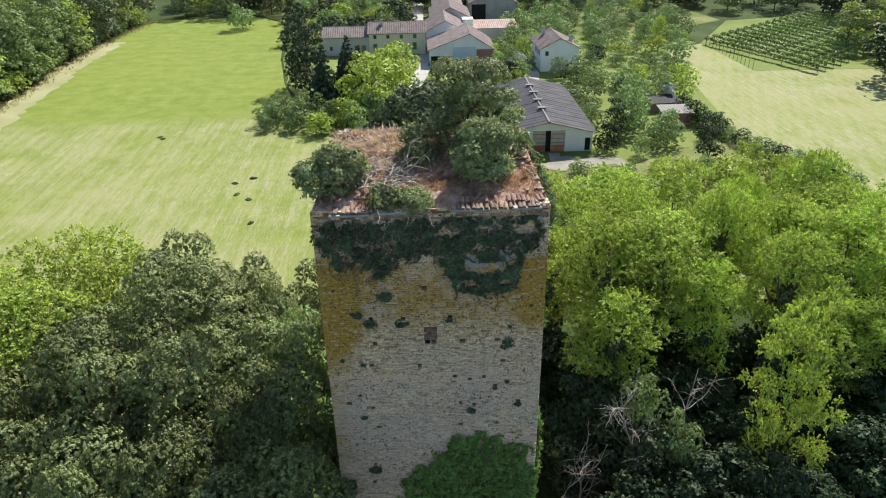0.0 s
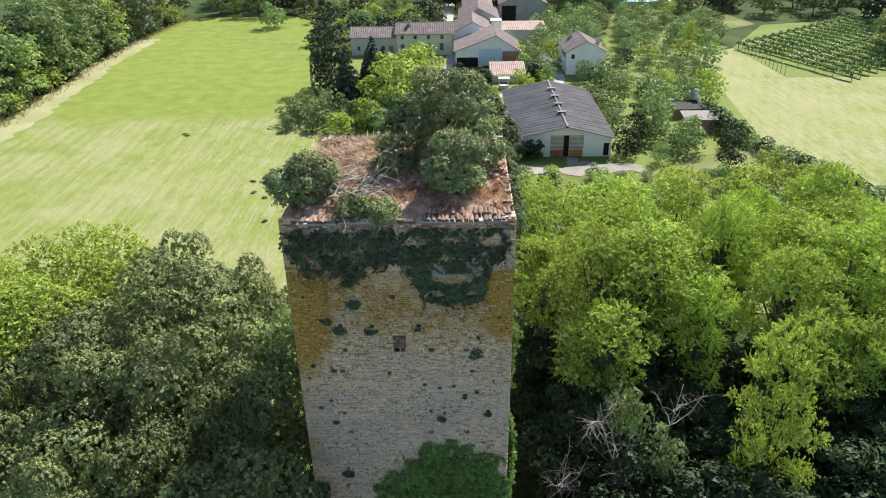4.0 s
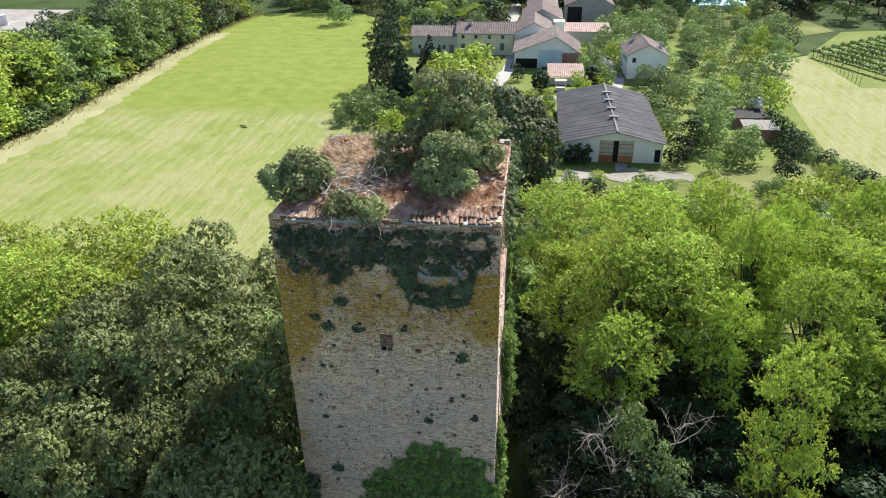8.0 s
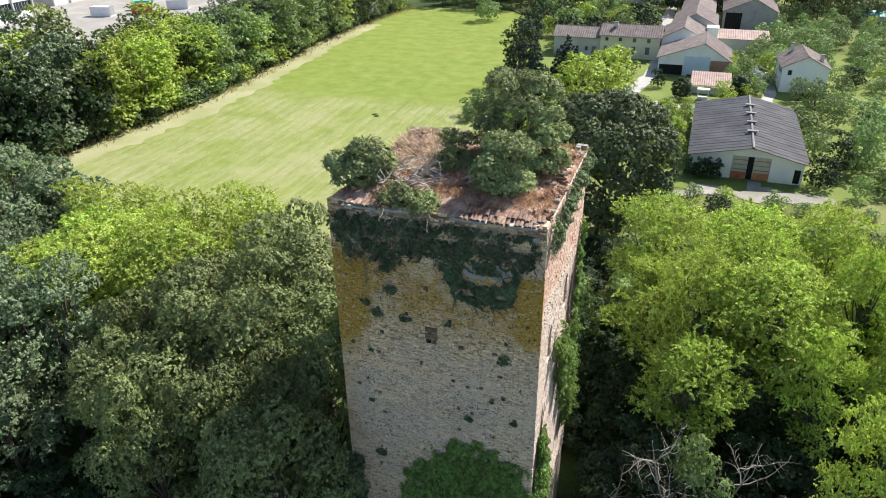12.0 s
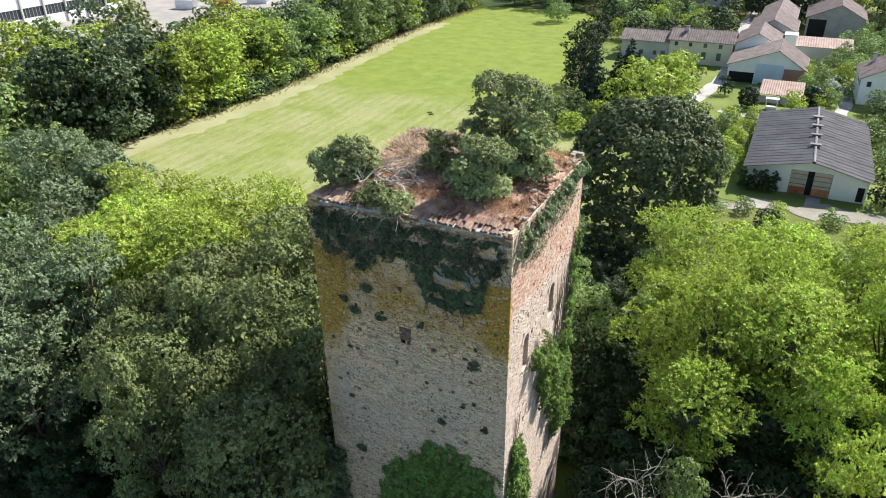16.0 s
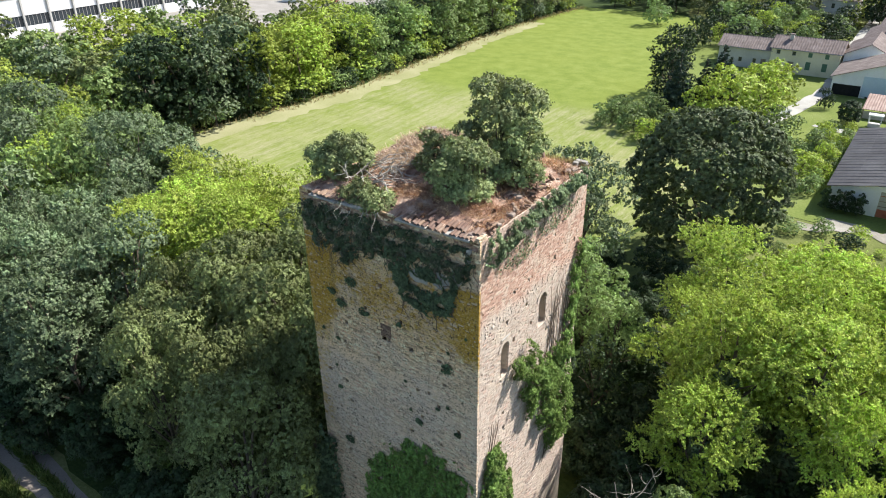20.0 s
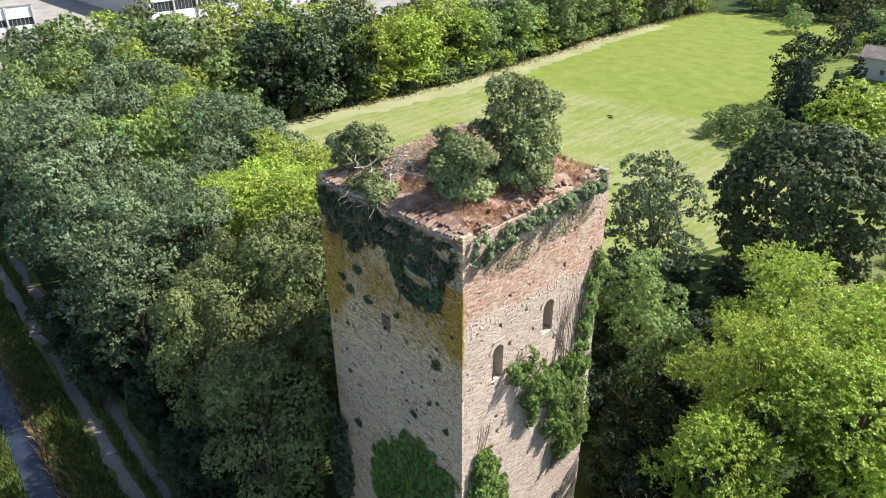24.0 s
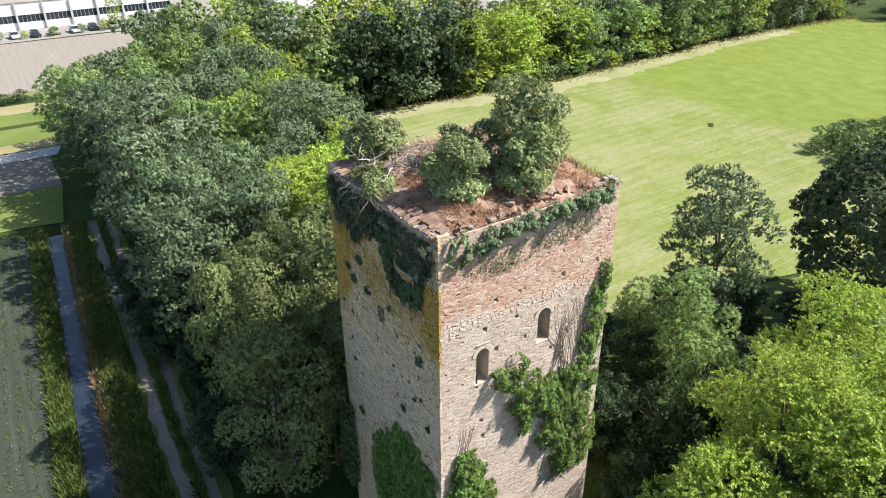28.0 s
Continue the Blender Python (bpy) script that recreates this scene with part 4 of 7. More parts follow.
V, F = [], []
n = 64
for i in range(n + 1):
    for j in range(n + 1):
        x, y = X0 + 0.06 + (X1 - X0 - 0.14) * i / n, Y0 + 0.02 + (Y1 - Y0 - 0.12) * j / n
        V.append((x, y, roof_z(x, y) - 0.02))
for i in range(n):
    for j in range(n):
        F.append((i * (n + 1) + j, (i + 1) * (n + 1) + j, (i + 1) * (n + 1) + j + 1, i * (n + 1) + j + 1))
m0 = len(V)
ring = [i * (n + 1) for i in range(n + 1)] + [n * (n + 1) + j for j in range(1, n + 1)] + [i * (n + 1) + n for i in range(n - 1, -1, -1)] + [j for j in range(n - 1, 0, -1)]
V += [(V[k][0], V[k][1], 21.9) for k in ring]
F += [(ring[k], ring[(k + 1) % len(ring)], m0 + (k + 1) % len(ring), m0 + k) for k in range(len(ring))]
F.append(tuple(m0 + k for k in range(len(ring)))[::-1])
roof = hang("roof", as_mesh("roof", V, F, ROOF_EARTH, True), tower, "collapsed roof of brown earth and broken tiles")


def tile_mesh(seed):
    """A curved clay tile with thickness."""
    r = np.random.default_rng(seed)
    V, F = [], []
    for y, rad in ((-0.22, 0.085), (0.22, 0.07)):
        for rr in (rad, rad - 0.016):
            for k in range(6):
                t = math.pi * k / 5
                V.append((rr * math.cos(t), y + r.normal(0, 0.006), rr * math.sin(t) * 0.85))
    for k in range(5):
        F += [(k, k + 1, 13 + k, 12 + k), (7 + k, 6 + k, 18 + k, 19 + k), (k + 1, k, 6 + k, 7 + k), (12 + k, 13 + k, 19 + k, 18 + k)]
    F += [(0, 12, 18, 6), (11, 23, 17, 5)]
    return as_mesh("roof_tile", V, F, TILE_OLD)


tiles = [tile_mesh(k) for k in range(6)]
r = np.random.default_rng(31)
count = 0
for k in range(21):
    for row in range(2):
        x = 0.85 + 0.175 * k
        if r.random() < (0.15 if row == 0 else 0.55):
            continue
        o = hang("roof_tile", tiles[count % 6], roof, m=pose(x + r.normal(0, 0.02), Y0 + 0.08 + 0.34 * row + r.normal(0, 0.03), 22.38 + 0.1 * row, 8, r.normal(0, 4), r.normal(0, 5)))
        count += 1
for k in range(10):
    o = hang("roof_tile", tiles[k % 6], roof, m=pose(-3.5 + 0.18 * k + r.normal(0, 0.03), Y0 + 0.12 + r.normal(0, 0.03), 22.34, 8, r.normal(0, 6), r.normal(0, 10)))
for col in range(16):
    for row in range(7):
        x, y = -3.9 + 0.2 * col, 28.6 + 0.42 * row
        if r.random() < 0.62:
            o = hang("roof_tile", tiles[(col + row) % 6], roof, m=pose(x + r.normal(0, 0.02), y + r.normal(0, 0.03), roof_z(x, y) + 0.02, -6 + r.normal(0, 4), r.normal(0, 6), r.normal(0, 6)))
for k in range(70):
    x, y = r.uniform(X0 + 0.3, X1 - 0.2), r.uniform(Y0 + 0.3, Y1 - 0.2)
    if k < 34:
        x = X1 - 0.15 - abs(r.normal(0, 0.35))
    o = hang("roof_tile", tiles[k % 6], roof, m=pose(x, y, roof_z(x, y) + 0.02, r.normal(0, 18), r.normal(0, 18), r.uniform(0, 360)))
for k in range(26):
    x, y = (X1 - 0.18 - abs(r.normal(0, 0.2)), r.uniform(Y0, Y1 - 0.1)) if k < 15 else (r.uniform(X0 + 0.1, X0 + 1.4), Y1 - 0.25 + r.normal(0, 0.12))
    w = r.uniform(0.08, 0.2)
    bm = boxed(-w, -w * 0.7, 0, w, w * 0.7, w * 0.8, bevel=w * 0.2)
    part("rubble_stone", bm, RUBBLE, roof, m=pose(x, y, roof_z(x, y) - 0.03, r.normal(0, 8), r.normal(0, 8), r.uniform(0, 180)))


# ---- trees ----
def broadleaf(seed, height, radius, lobes, leaves, leaf, material, low=0.32, flat=0.9, clump=0.34, lobe=0.3, droop=0.15, ivy=False, tufts=5, habit="dome", limbs=12, twig=0.0, lift=0.35):
    """A mesh pair: trunk with limbs, and a crown of many lobes of leaf sprays. Habits: a rounded dome, a column of loose layers, or one closed ball."""
    r = np.random.default_rng(seed)
    z0, z1 = height * low, height
    mid, hz = (z0 + z1) / 2, (z1 - z0) / 2
    L = []
    thick, loose, upward = 0.8, 0.28, 0.2
    if habit == "layers":
        thick, loose, upward = 0.4, 0.4, 1.0
        phase = r.uniform(0, 6.28)
        for k in range(lobes):
            t = (k + r.random()) / lobes
            z = z0 + (z1 - z0) * t ** 0.8
            rad = radius * (0.45 + 0.75 * math.sin(math.pi * min(0.12 + t * 0.8, 1.0))) * (1.0 if t < 0.8 else 0.75)
            a, q = k * 2.399 + r.normal(0, 0.4), 0.2 + 0.75 * r.random() ** 0.6
            rad *= 1 + 0.22 * math.sin(2 * a + 7 * t + phase)
            rr = radius * lobe * r.uniform(0.5, 1.35)
            L.append((math.cos(a) * rad * q, math.sin(a) * rad * q, z - rr * flat, rr, flat * r.uniform(0.7, 1.2)))
    else:
        for k in range(lobes):
            d = unit(r, 1)[0]
            d[2] = d[2] * 0.95 + 0.2
            d /= np.linalg.norm(d)
            if habit == "ball":
                q, rr = r.uniform(0.72, 0.80), radius * lobe * r.uniform(0.8, 1.15)
            else:
                q, rr = 0.5 + 0.36 * r.random() ** 0.6, radius * lobe * r.uniform(0.55, 1.25)
            L.append((d[0] * radius * q, d[1] * radius * q, mid + d[2] * hz * q * 1.1, rr, flat * r.uniform(0.75, 1.05)))
    top = max(l[2] + l[3] * l[4] for l in L)
    L = [(a, b, c - (top - height) * max(0, (c - z0) / (z1 - z0)), e, f) for a, b, c, e, f in L]
    if habit != "layers":
        L.append((0, 0, mid, radius * 0.5, 1.0))
        if habit == "ball":
            L.append((0, 0, mid, radius * 0.74, 0.95 * hz / radius))
    if low < 0.1:
        L += [(math.cos(k * 1.05) * radius * 0.58, math.sin(k * 1.05) * radius * 0.58, height * 0.2, radius * lobe * 1.2, 1.0) for k in range(6)]
    V, F = leafy(r, L, leaves, leaf, clump, tufts, droop, 0.3, upward, True, thick, loose, twig, lift)
    crown = as_mesh("crown", V, F, material)
    strands = [[((0, 0, -0.3), 0.022 * height), ((r.normal(0, 0.1), r.normal(0, 0.1), z0 * 0.6), 0.016 * height), ((r.normal(0, 0.2), r.normal(0, 0.2), z0 * 1.2), 0.012 * height), ((r.normal(0, 0.3), r.normal(0, 0.3), mid + hz * 0.4), 0.005 * height)]]
    for a, b, c, e, f in L[:: max(1, len(L) // limbs)][:limbs]:
        s = Vector((0, 0, min(max(z0, c * 0.55), c)))
        t = Vector((a, b, c))
        m = s.lerp(t, 0.5) + Vector((r.normal(0, 0.3), r.normal(0, 0.3), 0.4))
        strands.append([(s, 0.008 * height), (m, 0.005 * height), (t, 0.0015 * height)])
    V, F = tubes(strands, 5)
    trunk = as_mesh("trunk", V, F, BARK, True)
    ivy_me = None
    if ivy:
        n = 2600
        z = height * 0.72 * r.random(n) ** 0.9
        t = r.uniform(0, 2 * math.pi, n)
        rad = (0.65 + 0.6 * r.random(n) ** 0.5) * (1.15 - 0.5 * z / (height * 0.72)) * (1 + 0.35 * np.sin(z * 1.1 + seed) * np.sin(t + z * 0.7))
        nr = np.stack([np.cos(t), np.sin(t), np.full(n, 0.5)], 1) + 0.4 * unit(r, n)
        c = np.stack([np.cos(t) * rad, np.sin(t) * rad, z], 1)
        V, F = sprays(r, c, nr / np.linalg.norm(nr, axis=1, keepdims=True), 0.2 + 0.16 * r.random(n), 0.4, 0.18, True)
        ivy_me = as_mesh("ivy_leaves", V, F, LEAF_IVY)
    return trunk, crown, ivy_me


def conifer(seed, height, radius, leaves, leaf, material):
    r = np.random.default_rng(seed)
    L = []
    for k in range(46):
        t = (k + 0.5) / 46
        z = height * (0.08 + 0.9 * t)
        rad = radius * (1 - t) ** 0.85
        a = k * 2.4
        L.append((math.cos(a) * rad * 0.62, math.sin(a) * rad * 0.62, z, max(rad * 0.45, 0.35), 0.55))
    V, F = leafy(r, L, leaves, leaf, 0.3, 14, 0.8, 0.2, 0.1)
    crown = as_mesh("crown", V, F, material)
    V, F = tubes([[((0, 0, -0.3), 0.025 * height), ((0, 0, height * 0.5), 0.014 * height), ((0, 0, height * 0.97), 0.003 * height)]], 6)
    return as_mesh("trunk", V, F, BARK, True), crown, None


PROTO = {}


def proto(key, meshes, height):
    PROTO[key] = (meshes, height)


proto("oak_a", broadleaf(1, 14, 4.4, 27, 64000, 0.094, LEAF_OAK, 0.14, 0.95, 0.17, 0.35, twig=0.16, tufts=12), 14)
proto("oak_b", broadleaf(2, 14, 4.1, 25, 58000, 0.094, LEAF_OAK, 0.12, 0.95, 0.17, 0.35, twig=0.16, tufts=12), 14)
proto("mid_a", broadleaf(3, 14, 4.3, 40, 42000, 0.110, LEAF_MID, 0.14, 0.88, 0.22, 0.28, twig=0.25, tufts=14), 14)
proto("mid_b", broadleaf(4, 13, 3.7, 36, 34000, 0.110, LEAF_MID, 0.10, 0.9, 0.22, 0.28, twig=0.25, tufts=14), 13)
proto("grey_a", broadleaf(5, 14, 4.2, 46, 50000, 0.108, LEAF_GREY, 0.10, 0.9, 0.2, 0.26, 0.4, twig=0.45, lift=0.6, tufts=18), 14)
proto("grey_b", broadleaf(6, 14, 4.5, 46, 50000, 0.108, LEAF_GREY, 0.12, 0.9, 0.2, 0.26, 0.4, twig=0.45, lift=0.6, tufts=18), 14)
proto("locust_a", broadleaf(7, 15, 3.3, 36, 46000, 0.108, LEAF_LOCUST, 0.50, 0.62, 0.2, 0.33, 0.7, True, habit="layers", twig=0.7, tufts=22), 15)
proto("locust_b", broadleaf(8, 15, 3.5, 34, 46000, 0.108, LEAF_LOCUST, 0.46, 0.62, 0.2, 0.33, 0.7, True, habit="layers", twig=0.7, tufts=22), 15)
proto("locust_c", broadleaf(9, 14, 3.3, 42, 50000, 0.108, LEAF_LIME, 0.16, 0.62, 0.2, 0.32, 0.7, False, habit="layers", twig=0.7, tufts=22), 14)
proto("thin_a", broadleaf(41, 14, 3.7, 36, 22000, 0.150, LEAF_LOCUST, 0.2, 0.62, 0.24, 0.32, 0.6, habit="layers", twig=0.5, tufts=16), 14)
proto("thin_b", broadleaf(42, 14, 4.2, 44, 25000, 0.150, LEAF_GREY, 0.10, 0.9, 0.24, 0.27, 0.4, twig=0.4, lift=0.5, tufts=16), 14)
proto("thin_c", broadleaf(43, 14, 4.2, 40, 24000, 0.150, LEAF_MID, 0.10, 0.9, 0.26, 0.28, 0.3, twig=0.3, tufts=14), 14)
proto("dark_a", broadleaf(10, 12, 4.0, 38, 15000, 0.17, LEAF_DARK_SHADED, 0.06, 0.9, 0.24, 0.28, twig=0.3, tufts=12), 12)
proto("bush_mid", broadleaf(11, 5, 2.4, 18, 3600, 0.19, LEAF_GARDEN, 0.02, 0.9, 0.22, 0.4, limbs=5, twig=0.2, tufts=10), 5)
proto("bush_dark", broadleaf(12, 5, 2.5, 18, 3400, 0.19, LEAF_DARK_SHADED, 0.02, 0.9, 0.22, 0.4, limbs=5, twig=0.2, tufts=10), 5)
proto("bush_lime", broadleaf(13, 5, 2.3, 18, 3400, 0.19, LEAF_LIME, 0.02, 0.8, 0.22, 0.4, limbs=5, twig=0.2, tufts=10), 5)
proto("bush_white", broadleaf(14, 4, 1.8, 14, 1900, 0.22, LEAF_WHITE, 0.05, 0.9, 0.3, 0.38, limbs=5), 4)
proto("under", broadleaf(34, 5, 2.4, 24, 9000, 0.13, LEAF_MID, 0.02, 0.85, 0.2, 0.26, limbs=5), 5)
# Like under, but the wood's shade is painted into its leaves.
proto("under_dark", broadleaf(35, 5, 2.4, 24, 9000, 0.13, LEAF_DARK_SHADED, 0.02, 0.85, 0.2, 0.26, limbs=5), 5)
proto("far_mid", broadleaf(15, 12, 4.4, 26, 5500, 0.31, LEAF_MID, 0.05, 0.9, 0.34, 0.33, tufts=10, limbs=2, twig=0.4), 12)
proto("far_oak", broadleaf(16, 13, 4.6, 26, 5500, 0.31, LEAF_OAK, 0.05, 0.9, 0.34, 0.33, tufts=10, limbs=2, twig=0.4), 13)
proto("far_locust", broadleaf(17, 13, 3.4, 26, 7500, 0.26, LEAF_LOCUST, 0.04, 0.65, 0.28, 0.38, 0.3, tufts=14, limbs=2, twig=0.7, habit="layers"), 13)
proto("far_lime", broadleaf(18, 13, 3.2, 26, 7500, 0.26, LEAF_LIME, 0.04, 0.65, 0.28, 0.38, 0.3, tufts=14, limbs=2, twig=0.7, habit="layers"), 13)
proto("far_grey", broadleaf(19, 13, 4.0, 28, 5500, 0.30, LEAF_GREY, 0.05, 0.9, 0.34, 0.31, 0.4, tufts=10, limbs=2, twig=0.4), 13)
proto("far_dark", broadleaf(20, 13, 4.4, 32, 4500, 0.38, LEAF_DARK_SHADED, 0.04, 0.9, 0.34, 0.3, tufts=10, limbs=2, twig=0.4), 13)
proto("conifer", conifer(21, 12, 3.2, 9000, 0.30, LEAF_CONIFER), 12)
proto("big_round", broadleaf(31, 15, 7.5, 80, 90000, 0.21, LEAF_DULL, 0.03, 0.95, 0.28, 0.22, habit="ball", twig=0.35, tufts=16), 15)
proto("village", broadleaf(32, 7, 3.0, 28, 7000, 0.18, LEAF_GARDEN, 0.03, 0.9, 0.22, 0.31, limbs=6, twig=0.25, tufts=12), 7)
proto("village_lime", broadleaf(33, 7, 2.8, 26, 5600, 0.20, LEAF_LIME, 0.03, 0.8, 0.22, 0.32, limbs=6, twig=0.25, tufts=12), 7)
proto("topiary", broadleaf(22, 3.4, 1.45, 40, 7000, 0.14, LEAF_DARK_SHADED, 0.02, 1.1, 0.16, 0.28, habit="ball"), 3.4)

LABELS = {"oak": "broad oak with dense dull green foliage", "mid": "leafy green tree with a rounded crown", "grey": "tall grey green poplar with silvery foliage",
          "locust": "slender locust tree with feathery bright green leaves", "dark": "dense dark green tree with a low crown", "bush_mid": "dense green bush with rounded leafy lobes", "bush_dark": "dark green bush in the wood edge",
          "bush_lime": "bright yellow green bush lit by sun", "bush_white": "rounded bush covered with white blossom", "far_mid": "green tree of the distant wood", "far_oak": "dull green oak of the distant wood",
          "far_locust": "bright green locust of the field edge", "far_lime": "yellow green locust lit by the sun", "far_grey": "silvery green tree of the wood edge", "far_dark": "dark green tree in the distant wood",
          "big_round": "huge round dull green tree behind the tower", "thin": "leafy green tree of the outer wood", "under": "dense green undergrowth bush", "under_dark": "dark green undergrowth bush with shade in its leaf colour", "village": "bushy green garden tree", "village_lime": "bushy yellow green garden tree", "conifer": "dark drooping conifer beside the meadow", "topiary": "clipped dark green ornamental shrub"}
built = {}
plant_rng = np.random.default_rng(77)


def plant(key, x, y, height, wide=1.0, label="", group="", z=0.0, turn=None):
    """One tree of a kind, at a place, with its height and relative width."""
    (trunk, crown, ivy), full = PROTO[key]
    s = height / full
    a = plant_rng.uniform(0, 360) if turn is None else turn
    m = pose(x, y, z, 0, 0, a) @ Matrix.Diagonal((s * wide, s * wide, s, 1))
    bush = key.startswith(("bush", "under")) or key == "topiary"
    if key not in built:
        name = "shrub" if bush else "tree"
        t = thing(name, LABELS.get(key, LABELS.get(key.split("_")[0], "")), name)
        hang("trunk", trunk, t)
        hang("crown", crown, t)
        if ivy:
            hang("ivy_leaves", ivy, t, "dark ivy round the trunk")
        t.matrix_basis = m
        built[key] = t
    else:
        src = built[key]
        keep = src.matrix_basis.copy()
        src.matrix_basis = Matrix()
        t = copy_thing(src, m)
        src.matrix_basis = keep
    if label:
        tagged(t, label)
    if group:
        tagged(t, group=group)
    return t


# trees that stand out
for key, x, y, h, w in (("oak_a", -14.6, 24.4, 14.2, 0.85), ("oak_b", -11.0, 21.8, 13.0, 0.72), ("oak_a", -11.1, 28.0, 15.0, 0.92), ("oak_b", -8.6, 23.8, 13.3, 0.6), ("oak_b", -14.2, 33.0, 15.0, 0.95), ("oak_a", -18.8, 29.6, 14.0, 0.9), ("oak_b", -17.6, 34.6, 12.4, 0.85), ("oak_b", -18.6, 23.0, 12.2, 0.8), ("oak_a", -9.6, 34.0, 12.6, 0.8),
                        ("locust_c", -22.8, 37.6, 13.8, 0.9), ("locust_a", -23.1, 32.4, 13.9, 1.0), ("locust_c", -27.6, 30.4, 13.0, 1.1), ("locust_b", -30.5, 35.0, 12.6, 1.0),
                        ("locust_c", -26.0, 35.5, 13.0, 0.9), ("grey_a", -25.2, 20.6, 12.2, 0.95), ("grey_b", -33.0, 22.2, 13.4, 1.0), ("grey_a", -49.4, 23.5, 15.8, 1.1), ("grey_b", -42.3, 37.0, 15.4, 1.0),
                        ("locust_b", 8.4, 47.5, 13.6, 1.0), ("locust_a", 14.9, 48.2, 13.5, 1.05), ("locust_a", 15.1, 39.4, 14.2, 1.05), ("locust_c", 18.6, 27.4, 15.0, 0.5), ("locust_a", 11.2, 33.9, 11.8, 0.85),
                        ("locust_b", 13.6, 43.6, 14.0, 0.9), ("big_round", 1.3, 68.1, 15.0, 1.0), ("grey_a", -5.0, 55.0, 14.2, 0.95), ("mid_b", -1.0, 47.5, 9.8, 1.0), ("mid_b", 2.5, 44.0, 8.6, 1.0),
                        ("mid_a", -4.5, 47.0, 8.0, 1.1), ("dark_a", 3.4, 39.5, 7.5, 0.9), ("mid_b", -5.8, 39.8, 9.0, 1.0), ("mid_b", 6.6, 56.0, 9.0, 1.0)):
    plant(key, x, y, h, w)


def fill(kinds, spots, gap, lo, hi, wide=(0.85, 1.15), seed=1, keep=()):
    """Trees dropped at random into a set of areas, no two closer than gap."""
    r = np.random.default_rng(seed)
    names, weights = [k for k, _ in kinds], np.array([w for _, w in kinds], float)
    got = [tuple(o.matrix_basis.translation[:2]) for o in scene.objects if o.name.startswith("tree") and not o.parent]
    for inside, x0, y0, x1, y1, tries in spots:
        for _ in range(tries):
            x, y = r.uniform(x0, x1), r.uniform(y0, y1)
            if not inside(x, y) or any((x - a) ** 2 + (y - b) ** 2 < gap * gap for a, b in got):
                continue
            got.append((x, y))
            plant(str(r.choice(names, p=weights / weights.sum())), x, y, r.uniform(lo, hi), r.uniform(*wide))


always = lambda x, y: True
off_tower = lambda x, y: not (-7.2 < x < 7.6 and 20 < y < 35)
west_locusts = lambda x, y: y > 29.5 + 0.12 * max(0, -28 - x) and y < 41.5 and x < -21.5
fill([("locust_c", 6), ("locust_a", 1)], [(west_locusts, -35, 29.5, -21.5, 41.5, 300)], 3.6, 11.5, 14.0, seed=12)
fill([("oak_a", 4), ("oak_b", 4), ("mid_a", 1), ("grey_a", 1)], [(lambda x, y: off_tower(x, y) and y > 19.5 + 0.25 * max(0, -13 - x), -21, 19, -6.6, 38, 500)], 3.2, 11.3, 14.4, (0.62, 0.92), seed=2)
fill([("grey_a", 4), ("grey_b", 4), ("oak_b", 1)], [(lambda x, y: y < 30 + max(0, -30 - x), -40, 20.5, -20, 38, 300)], 4.0, 11.0, 14.0, seed=3)
fill([("thin_b", 5), ("thin_c", 3), ("thin_a", 2)], [(always, -60, 20.5, -38, 42, 400)], 4.1, 12.0, 15.4, seed=33)
fill([("thin_b", 3), ("thin_c", 2)], [(always, -82, 19.5, -58, 44, 300)], 4.4, 11.5, 15.5, seed=4)
east_wood = lambda x, y: off_tower(x, y) and not (x < 9 and y < 31) and y > 35.5
fill([("locust_a", 5), ("locust_b", 5), ("locust_c", 1)], [(east_wood, 8.5, 30, 26, 49.5, 700)], 3.9, 11.5, 15.2, (0.62, 0.9), seed=5)
fill([("locust_a", 4), ("locust_b", 4), ("locust_c", 2), ("mid_a", 1)], [(lambda x, y: y > 33, 24, 26, 36, 50, 400)], 3.8, 10.5, 14.6, (0.68, 0.95), seed=6)
fill([("thin_a", 6), ("thin_c", 1)], [(always, 34, 26, 56, 52, 300)], 4.4, 11, 14.0, seed=36)
# Near-black leaf colour here stands in for shade below the locusts.
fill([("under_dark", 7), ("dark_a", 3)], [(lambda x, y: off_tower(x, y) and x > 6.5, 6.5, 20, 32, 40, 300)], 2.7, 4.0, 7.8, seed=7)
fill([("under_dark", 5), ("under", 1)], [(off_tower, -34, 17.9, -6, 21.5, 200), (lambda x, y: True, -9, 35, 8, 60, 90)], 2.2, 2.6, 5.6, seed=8)
